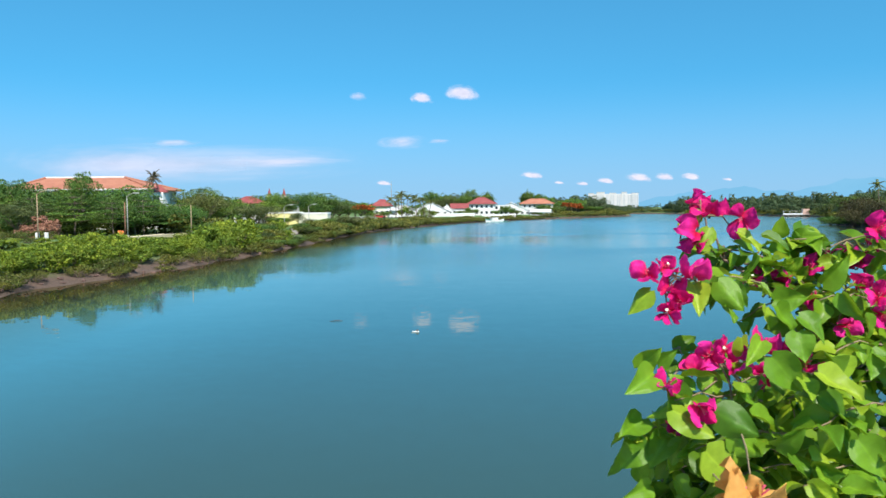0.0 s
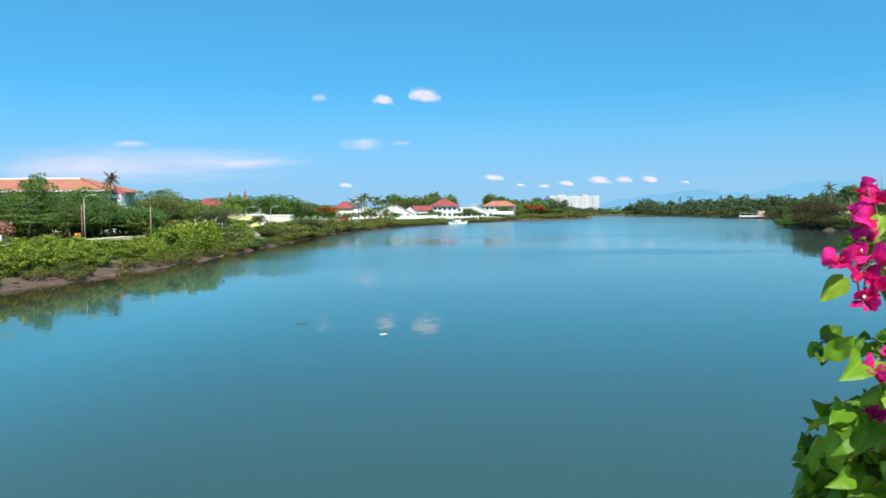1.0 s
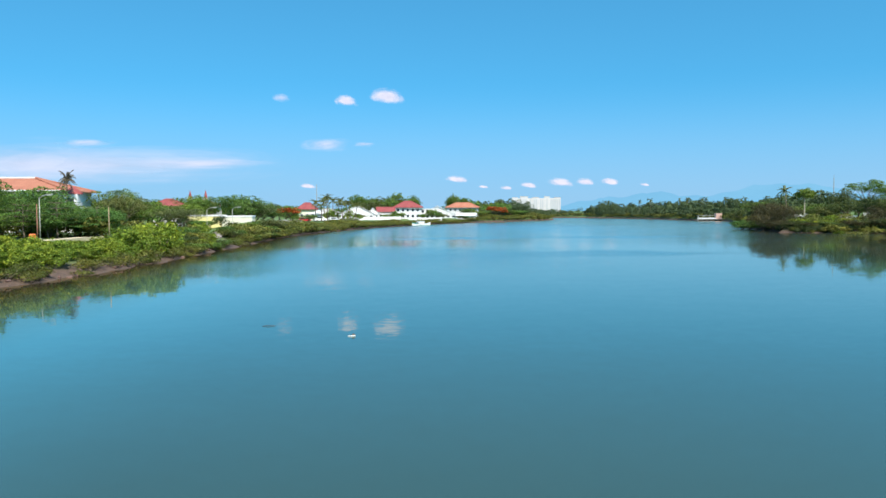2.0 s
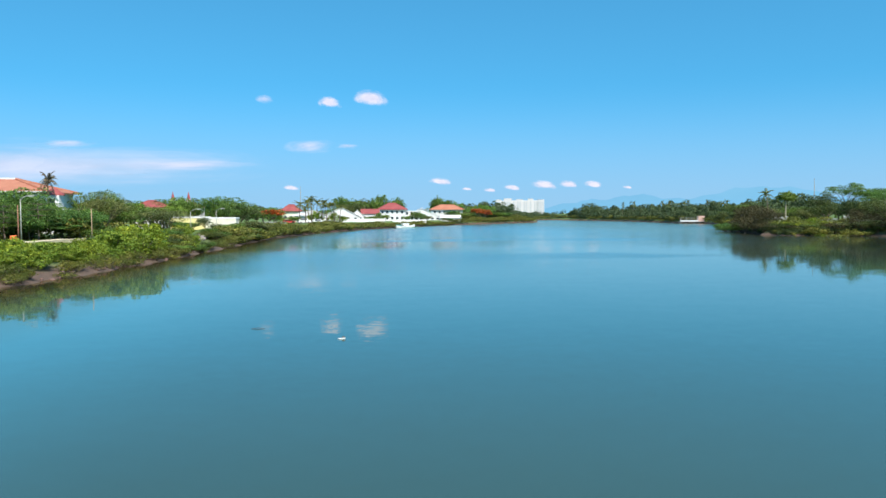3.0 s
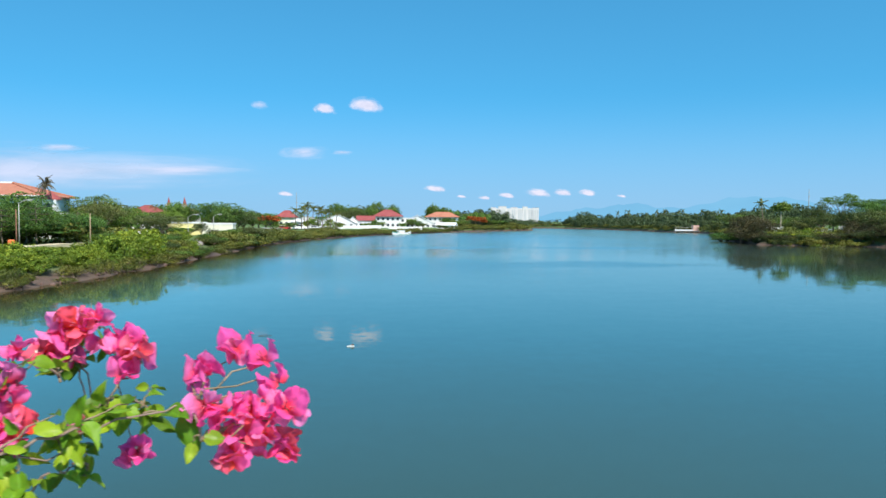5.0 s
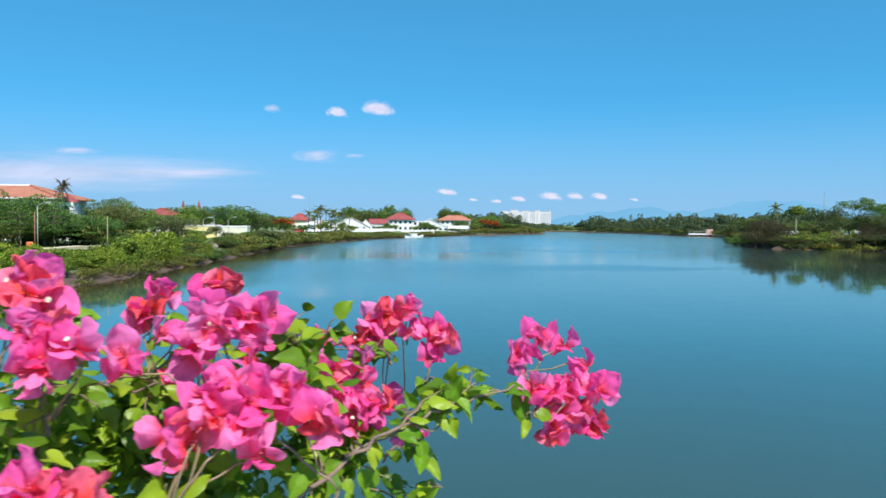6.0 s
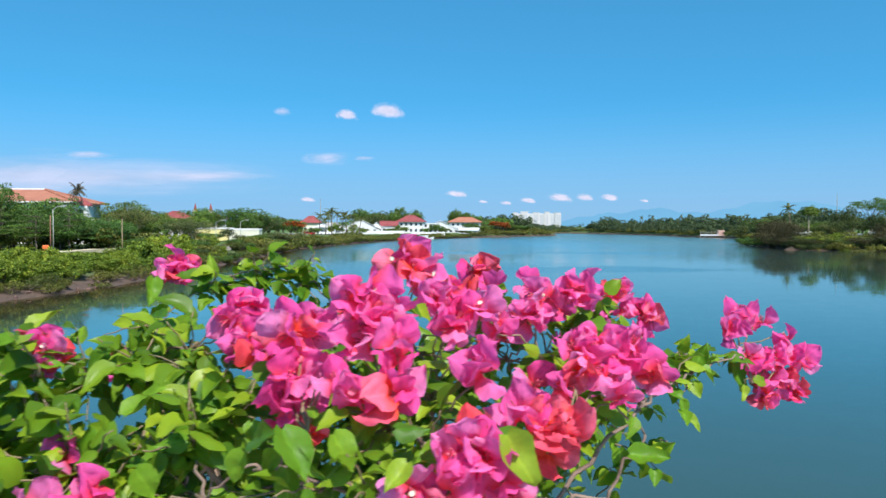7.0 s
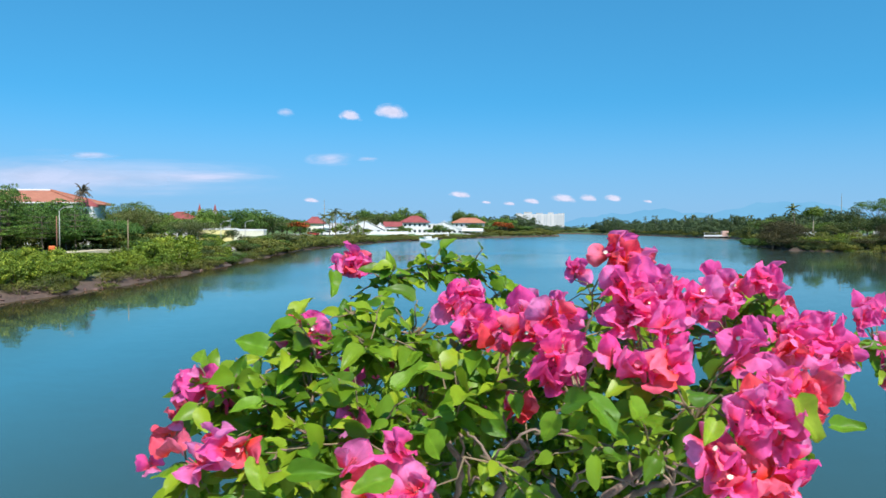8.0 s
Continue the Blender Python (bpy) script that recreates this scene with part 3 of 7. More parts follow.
def lay_ground():
    xs, ys = axis(-100, 250, 2.0, 4800), axis(30, 640, 2.4, 4800)
    gx, gy = np.meshgrid(xs, ys)
    z = land_height(gx, gy) + np.where(inland(gx, gy) > 0.6, 0.10 * np.sin(gx * 1.9) * np.sin(gy * 1.7), 0)
    v = np.stack([gx, gy, z], -1).reshape(-1, 3)
    nx = len(xs)
    i = (np.arange(len(ys) - 1)[:, None] * nx + np.arange(nx - 1)[None]).ravel()
    f = np.stack([i, i + 1, i + nx + 1, i + nx], 1)
    tagged(piece("ground", mesh_of("ground", v, f, SOIL, True)), "muddy river banks with rough grass above the waterline", "ground", kind="structure")
    w = 4800
    tagged(piece("water", mesh_of("water", [(-w, -w, 0), (w, -w, 0), (w, w, 0), (-w, w, 0)], [(0, 1, 2, 3)], WATER)), "calm blue-green river mirroring sky and banks", "water", kind="structure")


def lay_hills():
    """A low blue range beyond the plain."""
    rng = np.random.default_rng(4)
    xs = np.linspace(700, 2500, 90)
    crest = 60 + 22 * np.exp(-((xs - 1250) / 90) ** 2) + 48 * np.exp(-((xs - 1720) / 170) ** 2) + 42 * np.exp(-((xs - 1960) / 150) ** 2) - 62 * np.clip((1060 - xs) / 330, 0, 1) ** 1.3
    crest = crest + 3 * np.sin(xs * 0.05) + rng.normal(0, 1.2, len(xs))
    rows = [(-10, 2850, 0.0), (0.55, 2920, 1), (1.0, 3000, 1), (0.5, 3200, 1), (-10, 3400, 0.0)]
    v = [(x, y, (c * k if on else k)) for k, y, on in rows for x, c in zip(xs, crest)]
    n = len(xs)
    f = [(r * n + i, r * n + i + 1, (r + 1) * n + i + 1, (r + 1) * n + i) for r in range(len(rows) - 1) for i in range(n - 1)]
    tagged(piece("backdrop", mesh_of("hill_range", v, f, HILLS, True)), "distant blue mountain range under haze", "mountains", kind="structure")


def cloud(x, z, w, h, material, label, tilt=0.0):
    y, k = 3400.0, 3400.0 / 3000.0
    n = 8
    v, f = [], []
    for j in range(n + 1):
        for i in range(n + 1):
            u, s = i / n * 2 - 1, j / n * 2 - 1
            v.append((u * w * k / 2, 30 * (u * u + s * s), s * h * k / 2))
    for j in range(n):
        for i in range(n):
            a = j * (n + 1) + i
            f.append((a, a + 1, a + n + 2, a + n + 1))
    ob = piece("cloud", mesh_of("cloud", v, f, material, True), None, pose(x * k, y, 6 + (z - 6) * k, 0, tilt, 0))
    ob.visible_shadow = False
    return tagged(ob, label, "cloud", "clouds in the sky", "structure")


def lay_clouds():
    for x, z, w, h in ((-13, 433, 105, 66), (148, 451, 165, 88), (426, 129, 105, 38), (717, 106, 80, 34), (849, 116, 125, 48), (952, 120, 92, 42), (1056, 120, 96, 42), (-162, 104, 70, 30), (625, 96, 60, 24), (531, 101, 46, 20), (1205, 109, 46, 20)):
        cloud(x, z, w, h, PUFF, "small white fair-weather cloud with torn edges", 6)
    cloud(-257, 442, 84, 50, THIN, "small thin fading cloud", 6)
    for x, z, w, h in ((-881, 184, 1500, 190), (-1200, 190, 1000, 230), (-977, 268, 240, 40), (-90, 266, 240, 70), (56, 268, 110, 26), (-560, 190, 700, 60)):
        cloud(x, z, w, h, WISP, "thin veil of pale wispy cloud", -1)


lay_ground()
lay_hills()
lay_clouds()


# ---- trees and shrubs ----
def tree(name, rng, height, width, material, label, kind="round", n=2600, size=0.42):
    """A tapered trunk with limbs under a crown of many leaf tufts; its foot at the origin."""
    ob = new(name)
    lumps, lobes = [], []
    if kind == "round":
        fork = height * rng.uniform(0.22, 0.32)
        lumps.append(tube(bend((0, 0, -0.3), (rng.normal(0, 0.2), rng.normal(0, 0.2), fork), 0, 4), np.linspace(0.028 * height, 0.018 * height, 4), 7))
        for k in range(8):
            a, u = k * 2.4 + rng.uniform(-0.3, 0.3), rng.uniform(0.35, 1.0)
            rad = width * 0.36 * (1.15 - 0.6 * abs(u - 0.45))
            tip = (math.cos(a) * rad, math.sin(a) * rad, height * (0.38 + 0.42 * u))
            lumps.append(tube(bend((0, 0, fork * 0.9), tip, 0.04 * height, 5, rng, 0.06), np.linspace(0.012 * height, 0.003 * height, 5), 5))
            s = width * rng.uniform(0.2, 0.29)
            lobes.append((tip, (s, s, s * rng.uniform(0.65, 0.85))))
        lobes.append(((0, 0, height * 0.80), (width * 0.26, width * 0.26, height * 0.17)))
        lobes.append(((0, 0, height * 0.55), (width * 0.34, width * 0.34, height * 0.22)))
        leaves = leaf_cloud(rng, lobes, n, size, inside=0.3, clumps=13)
    elif kind == "tiered":
        lumps.append(tube(bend((0, 0, -0.3), (rng.normal(0, 0.15), 0, height * 0.95), 0, 7, rng, 0.05), np.linspace(0.02 * height, 0.004 * height, 7), 6))
        for tier in range(5):
            z, reach = height * (0.36 + 0.14 * tier), width * (0.5 - 0.075 * tier)
            for k in range(6):
                a = k * 1.05 + tier * 0.5 + rng.uniform(-0.25, 0.25)
                q = reach * rng.uniform(0.7, 1.05)
                tip = (math.cos(a) * q, math.sin(a) * q, z + 0.06 * height * rng.uniform(0.2, 1.2))
                lumps.append(tube(bend((0, 0, z), tip, -0.02 * height, 4), np.linspace(0.006 * height, 0.002 * height, 4), 4))
                lobes.append(((tip[0] * 0.72, tip[1] * 0.72, tip[2]), (q * 0.42, q * 0.42, height * 0.035)))
        leaves = leaf_cloud(rng, lobes, n, size, 0.1, 0.3, 0.45)
    elif kind == "lollipop":
        lumps.append(tube(bend((0, 0, -0.3), (0.1, 0, height * 0.72), 0, 6, rng, 0.03), np.linspace(0.2, 0.12, 6), 7))
        for k in range(7):
            a, q = k * 2.4, width * rng.uniform(0.1, 0.32)
            tip = (math.cos(a) * q, math.sin(a) * q, height * rng.uniform(0.74, 0.9))
            lumps.append(tube(bend((0.1, 0, height * 0.68), tip, 0.1, 4), (0.08, 0.06, 0.05, 0.02), 5))
            lobes.append((tip, (width * 0.25, width * 0.25, height * 0.10)))
        lobes.append(((0.1, 0, height * 0.86), (width * 0.34, width * 0.34, height * 0.15)))
        leaves = leaf_cloud(rng, lobes, n, size, inside=0.4, clumps=18)
    elif kind == "umbrella":
        fork = height * 0.42
        lumps.append(tube(bend((0, 0, -0.3), (rng.normal(0, 0.3), 0, fork), 0, 4, rng, 0.08), np.linspace(0.026 * height, 0.016 * height, 4), 7))
        for k in range(11):
            a, q = k * 2.4, width * rng.uniform(0.15, 0.5)
            tip = (math.cos(a) * q, math.sin(a) * q, height * rng.uniform(0.74, 0.97) - q * 0.12)
            lumps.append(tube(bend((0, 0, fork), tip, 0.03 * height, 5, rng, 0.1), np.linspace(0.01 * height, 0.003 * height, 5), 5))
            lobes.append((tip, (width * 0.2, width * 0.2, height * 0.075)))
        leaves = leaf_cloud(rng, lobes, n, size, 0.1, 0.3, 0.3)
    else:
        for k in range(7):
            a, q = k * 2.4, width * rng.uniform(0.1, 0.36)
            tip = (math.cos(a) * q, math.sin(a) * q, height * rng.uniform(0.45, 0.8))
            lumps.append(tube(bend((math.cos(a) * 0.1, math.sin(a) * 0.1, -0.25), tip, 0.05, 4, rng, 0.04), (0.06, 0.05, 0.035, 0.015), 4))
            s = width * rng.uniform(0.2, 0.3)
            lobes.append((tip, (s, s, height * rng.uniform(0.2, 0.3))))
        lobes.append(((0, 0, height * 0.4), (width * 0.4, width * 0.4, height * 0.36)))
        leaves = leaf_cloud(rng, lobes, n, size, 0.1)
    piece("trunk", mesh_of("trunk", *limbed(lumps), PALEBARK if kind == "lollipop" else BARK, True), ob)
    piece("crown", crown_mesh("crown", leaves, material), ob)
    return tagged(ob, label, "shrub" if kind == "shrub" else "tree")


def palm(rng, height, lean, label, leaf=None, fronds=17):
    ob = new("coconut_palm")
    top = Vector((lean, 0, height))
    line = [Vector((lean * u * u, 0.1 * math.sin(3 * u), -0.3 + (height + 0.3) * u)) for u in np.linspace(0, 1, 9)]
    piece("trunk", mesh_of("trunk", *tube(line, np.linspace(0.2, 0.11, 9), 7), BARK, True), ob)
    v, f = [], []
    reach = 2.6
    spine = [Vector((reach * u, 0, 1.1 * u - 1.9 * u * u)) for u in np.linspace(0, 1, 15)]
    rib = tube(spine, np.linspace(0.035, 0.008, 15), 4)
    for i in range(1, 15):
        for side in (-1, 1):
            p, l = spine[i], 0.75 * (1 - (i / 14 - 0.45) ** 2 * 1.4)
            tip = p + Vector((0.3, side * l * 0.8, -0.45 * l + rng.normal(0, 0.05)))
            b = len(v)
            v += [p, p + Vector((0.1, side * 0.1, 0)), tip, p + Vector((-0.08, side * 0.1, -0.02))]
            f.append((b, b + 1, b + 2, b + 3))
    blade = mesh_of("frond", *joined([rib, (v, f)]), leaf or FROND)
    for k in range(fronds):
        piece("frond", blade, ob, Matrix.Translation(top) @ pose(0, 0, 0, rng.normal(0, 8), rng.uniform(-55, 35) - 5, k * 137.5) @ Matrix.Scale(rng.uniform(0.8, 1.1), 4))
    return tagged(ob, label, "palm")


def plant(model, x, y, height, width, spin, used):
    """Sets the model, or a copy of it, on the ground with that height and width."""
    if height < 4.3 or y > 290:
        model = LIGHT.get(model.name, model)
    h0, w0 = model["tall"], model["wide"]
    m = pose(x, y, ground_at(x, y) - 0.05, 0, 0, spin) @ Matrix.Diagonal((width / w0, width / w0, height / h0, 1))
    if model.name in used:
        return copy_thing(model, m @ Matrix.Diagonal((*(1 / k for k in model.scale), 1)))
    used.add(model.name)
    model.matrix_basis = m
    return model


def sized(ob, tall, wide):
    ob["tall"], ob["wide"] = tall, wide
    return ob


USED = set()
R = np.random.default_rng
ROUND = [sized(tree("broadleaf_tree", R(s), 7, 7, mat, lab, "round", 9000, 0.17), 7, 7) for s, mat, lab in ((1, BROAD, "leafy green broadleaf tree on the river bank"), (2, DEEP, "dense dark green broadleaf tree on the bank"), (3, OLIVE, "feathery olive-grey tree on the river bank"), (4, DEEP, "dense dark green broadleaf tree on the bank"))]
DUSKY = [sized(tree("bank_tree", R(s), 7, 7, DUSK, "shade-dark olive tree leaning over the water", "round", 7000, 0.19), 7, 7) for s in (13, 14)]
TIERED = [sized(tree("almond_tree", R(s), 7, 8, DEEP, "tropical almond tree with flat tiers of foliage", "tiered", 9000, 0.17), 7, 8) for s in (11, 12)]
UMBRELLA = [sized(tree("rain_tree", R(s), 10, 11, DEEP, "spreading rain tree with a flat feathery crown", "umbrella", 9000, 0.2), 10, 11) for s in (21, 22)]
BROWNS = [sized(tree("brown_tree", R(s), 5, 7, DRY, "drooping tree with dull brown leaves over the water", "round", 5200, 0.18), 5, 7) for s in (35, 36)]
RUSTY = [sized(tree("rusty_shrub", R(38), 3, 4, RUST, "orange-brown withered shrub behind the promenade", "shrub", 4200, 0.2), 3, 4)]
FLAMES = [sized(tree("flame_tree", R(31), 6, 9, FLAME, "flame tree covered in orange-red blossom", "umbrella", 1500, 0.5), 6, 9)]
MANGROVES = [sized(tree("mangrove_shrub", R(s), 2.6, 3.2, MANGROVE, "bright yellow-green mangrove shrub on the bank", "shrub", 2700, 0.185), 2.6, 3.2) for s in (41, 42, 43)]
SCRUBS = [sized(tree("bank_shrub", R(s), 1.3, 2.4, SCRUB, "low olive shrub rooted in the mud edge", "shrub", 1800, 0.10), 1.3, 2.4) for s in (51, 52)]
EDGES = [sized(tree("waterside_shrub", R(s), 1.3, 2.4, mat, "dark low shrub hanging over the bank edge", "shrub", 1500, 0.12), 1.3, 2.4) for s, mat in ((53, DUSK), (54, SCRUB))]
THICKETS = [sized(tree("thicket", R(s), 2.6, 4.5, SCRUB, "low olive-green thicket along the water", "shrub", 1400, 0.26), 2.6, 4.5) for s in (61, 62)]
LOLLIPOP = [sized(tree("tall_trunk_tree", R(91), 9, 5, BROAD, "round-headed tree on a tall pale trunk", "lollipop", 6500, 0.2), 9, 5)]
GREENGOLD = [sized(tree("garden_shrub", R(72), 4, 5, MANGROVE, "tall yellow-green garden shrub among palms", "shrub", 1100, 0.34), 4, 5)]
GOLD = [sized(tree("yellow_shrub", R(71), 2.4, 3.0, STRAW, "yellow-leaved garden shrub before a wall", "shrub", 500, 0.28), 2.4, 3.0)]


LIGHT = {big.name: sized(tree("small_tree", R(s), 7, 7, mat, "bushy green tree of middling size on the bank", "round", 5200, 0.26), 7, 7) for big, s, mat in zip(ROUND, (5, 6, 7, 8), (BROAD, DEEP, OLIVE, DEEP))}


def along(shore, start, stop, step, rng):
    """Points and inland ways along a shore between two y values."""
    pts = [Vector((*p, 0)) for p in shore]
    out, carry = [], 0.0
    for a, b in zip(pts, pts[1:]):
        run, way = (b - a).length, (b - a).normalized()
        s = carry
        while s < run:
            p = a + way * s
            if start <= p.y <= stop:
                out.append((p, Vector((-way.y, way.x, 0))))
            s += step * rng.uniform(0.75, 1.25)
        carry = s - run
    return out


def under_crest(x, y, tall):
    """Caps the hedge along sight lines from the bridge, so that the riverside walk shows."""
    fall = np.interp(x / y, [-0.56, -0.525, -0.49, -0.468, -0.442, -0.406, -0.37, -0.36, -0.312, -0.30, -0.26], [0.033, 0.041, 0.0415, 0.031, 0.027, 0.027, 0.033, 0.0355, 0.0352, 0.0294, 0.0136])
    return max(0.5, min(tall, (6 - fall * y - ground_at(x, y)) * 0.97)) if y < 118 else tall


def plant_left_bank():
    rng = R(100)
    for p, way in along(LEFT_SHORE, 44, 150, 1.25, rng):
        q = p + way * rng.uniform(0.4, 1.8)
        if rng.random() < (0.9 if math.sin(q.y * 0.55 + 1.2) > -0.35 else 0.0 if q.y < 79 else 0.3) and abs(q.y - 74.2) > 1.6:
            plant(SCRUBS[rng.integers(2)], q.x, q.y, rng.uniform(0.8, 1.35), rng.uniform(1.6, 2.8), rng.uniform(0, 360), USED)
    for p, way in along(LEFT_SHORE, 44, 150, 1.5, rng):
        if math.sin(p.y * 0.37) + math.sin(p.y * 0.83 + 1) > (0.6 if p.y < 79 else 1.0) and abs(p.y - 74.2) > 1.6:
            q = p + way * rng.uniform(0.1, 1.0)
            plant(SCRUBS[rng.integers(2)], q.x, q.y, rng.uniform(0.6, 1.05), rng.uniform(1.5, 2.5), rng.uniform(0, 360), USED)
    for row, (gap, tall) in enumerate(((2.5, 2.3), (4.6, 2.8), (6.9, 2.9), (9.0, 2.7), (11.2, 2.2))):
        for p, way in along(LEFT_SHORE, 42, 150, 2.9, rng):
            q = p + way * (gap + rng.uniform(-0.7, 0.7) + (1.3 if row == 0 and p.y < 84 else 0.0))
            if 127 < q.y < 146 and gap < 8 or rng.random() < (0.05, 0.2, 0.3, 0.3, 0.1)[row]:
                continue
            k = (1.0 + 0.3 * math.sin(q.y * 0.21 + row)) * (0.62 if q.y > 112 else 0.86 if q.y < 88 else 0.94 if q.y < 97 else 1.0)
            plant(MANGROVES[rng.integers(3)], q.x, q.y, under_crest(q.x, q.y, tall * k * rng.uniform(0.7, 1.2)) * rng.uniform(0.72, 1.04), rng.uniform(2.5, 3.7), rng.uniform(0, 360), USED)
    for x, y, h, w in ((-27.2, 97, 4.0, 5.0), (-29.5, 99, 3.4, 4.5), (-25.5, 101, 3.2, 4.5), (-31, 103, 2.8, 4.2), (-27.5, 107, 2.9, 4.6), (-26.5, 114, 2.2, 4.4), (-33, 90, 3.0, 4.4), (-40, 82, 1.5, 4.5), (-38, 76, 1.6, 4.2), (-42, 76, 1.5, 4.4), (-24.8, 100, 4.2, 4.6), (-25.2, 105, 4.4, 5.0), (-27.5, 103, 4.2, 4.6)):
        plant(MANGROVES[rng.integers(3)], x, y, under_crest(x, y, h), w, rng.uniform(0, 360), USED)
    for p, way in along(LEFT_SHORE, 110, 182, 2.0, rng):
        for gap in (1.2, 3.6, 6.0):
            q = p + way * (gap + rng.uniform(-0.6, 0.6))
            if not (129 < q.y < 145 and gap < 7):
                plant((THICKETS[0], ROUND[1], SCRUBS[0], DUSKY[0])[rng.integers(4)], q.x, q.y, (0.95 + 0.16 * gap) * rng.uniform(0.7, 1.3), rng.uniform(2.6, 4.0), rng.uniform(0, 360), USED)
    for p, way in along(LEFT_SHORE, 150, 470, 4.2, rng):
        for gap in (1.4, 4.5):
            q = p + way * (gap + rng.uniform(-0.8, 0.8))
            plant(THICKETS[rng.integers(2)], q.x, q.y, (1.9 + 0.6 * math.sin(q.y * 0.13)) * rng.uniform(0.8, 1.3) * (0.55 if 285 < q.y < 395 else 1.0), rng.uniform(4.0, 7.0), rng.uniform(0, 360), USED)


def plant_trees():
    rng = R(200)
    broad = [(-64, 120, 6.8, 10), (-62.2, 126, 7.4, 9), (-70, 118, 7.2, 10), (-55, 124, 6.6, 8), (-65, 139, 7.8, 8), (-47, 125, 6.2, 8), (-57, 108, 5.5, 8), (-50.6, 171.6, 6.8, 10.6), (-47.9, 179.5, 7.2, 9.9), (-43.4, 178.2, 4.8, 10.6), (-32.7, 150, 5.2, 8), (-52.8, 184.8, 6.5, 11.9), (-41, 194, 5.7, 9.5), (-26.6, 197, 8.3, 10), (-24.7, 200, 6.8, 10), (-27, 215, 6.3, 11), (-25, 248, 6, 10), (-20.5, 168, 2.2, 7), (-20, 190, 3.4, 8), (-47.5, 163.7, 4.7, 9.2), (-44, 165, 5.2, 8), (-58, 141, 7.4, 9)]
    broad += [(-68, 143, 8.1, 9), (-76, 140, 7.5, 9), (-51.5, 139, 6.4, 8), (-45, 137, 5.4, 8), (-72, 128, 4.2, 8), (-64, 129, 3.8, 8), (-56, 130, 3.8, 8), (-48, 129, 3.8, 8), (-42, 127, 3.6, 7), (-52, 134, 5.2, 8)]
    broad += [(-49.0, 165.0, 8.3, 8.6), (-43.5, 128, 4.9, 6)]
    for k in range(19):
        broad.append((-78 + 2.5 * k, 118 + 4 * math.sin(k * 1.7), 3.0 + 1.3 * math.sin(k * 2.3), 4.6 + math.sin(k * 1.1)))
    for i, (x, y, h, w) in enumerate(broad):
        plant(ROUND[i % 4], x, y, h * rng.uniform(0.96, 1.04), w * 1.1, rng.uniform(0, 360), USED)
    far = [(90, 470, 9, 14), (101, 472, 3.8, 10), (110, 476, 3.2, 9), (82, 462, 6, 12), (8, 402, 11.8, 10), (2.5, 398, 12.2, 8), (15, 404, 11.6, 11), (23.6, 405, 13.2, 9), (30, 410, 11.8, 9), (19, 400, 10, 12), (11, 396, 9.5, 12), (35, 412, 12.0, 6), (58.5, 440, 14.2, 6.5), (65, 441, 11.5, 7), (62, 442, 8.5, 11), (68, 442, 10.5, 13), (-28, 250, 5.5, 10), (-22, 262, 5.5, 10), (-16, 345, 6.2, 12), (-30, 330, 6.2, 14), (-45, 300, 6.5, 14), (62, 405, 5, 9), (72, 418, 4.5, 10), (-40, 215, 6.2, 10), (-48, 190, 6.4, 10)]
    far += [(-58, 170, 6.4, 10), (-75, 135, 7.4, 10), (-85, 140, 7, 11), (18.6, 336, 2.6, 4), (40.5, 364, 4.2, 6), (43, 372, 3, 5), (58, 385, 2, 5), (66, 400, 4.4, 9), (72, 408, 3.6, 9), (60, 448, 12.5, 7), (90, 455, 8.5, 12), (98, 462, 4.8, 10), (105, 468, 3.8, 9), (112, 470, 3.4, 8), (118, 474, 3.2, 8), (-21, 275, 3, 6), (-15, 279, 2.6, 6), (4, 326, 2.6, 4), (15, 337, 2.4, 5), (23, 352, 3.4, 4), (33, 355, 2.8, 4), (46, 382, 2.4, 5)]
    far += [(19, 341, 4.0, 3), (8, 330, 3.4, 3), (38, 360, 5.0, 5), (55, 384, 2.2, 4)]
    plant(ROUND[1], -29.5, 198, 8.6, 8.5, 40, USED)
    for x, y, h, w in ((-47.5, 204, 7.4, 7), (-44.0, 203, 7.9, 7), (-40.2, 204, 8.6, 7.5), (-36.6, 203, 8.2, 7.5)):
        plant(ROUND[1], x, y, h, w, x * 60, USED)
    for i, (x, y, h, w) in enumerate([(-66.5, 120, 9.2, 8), (-62.0, 119, 8.6, 6.5), (-58.6, 121, 6.8, 6), (-53.6, 120, 9.6, 6.5), (-71, 121, 9.4, 9), (-46.6, 121, 7.7, 8), (-41.2, 122, 4.6, 6.5)]):
        plant(ROUND[1 + 2 * (i % 2)], x, y, h, w, i * 50, USED)
    plant(ROUND[2], -44.4, 155.8, 7.2, 8.7, 70, USED)
    plant(ROUND[1], -48.3, 250, 9.0, 4.6, 15, USED)
    for i, (x, y, h, w) in enumerate(far):
        plant(ROUND[i % 4], x, y, h, w, rng.uniform(0, 360), USED)
    for i, (x, y, h, w) in enumerate([(-50.9, 112, 6.2, 8.2), (-49.3, 119, 6.4, 7.6), (-41.8, 114, 5.6, 9.4), (-37, 116, 4.8, 7.4), (-45.5, 112, 5.2, 8), (-58, 114, 6, 8)]):
        plant(TIERED[i % 2], x, y, h, w, rng.uniform(0, 360), USED)
    for x, y, h, w in [(-18.6, 236, 5.0, 8), (76.0, 405, 6.6, 8), (80.5, 411, 6.2, 8), (84, 416, 5.0, 7)]:
        plant(FLAMES[0], x, y, h, w, rng.uniform(0, 360), USED)
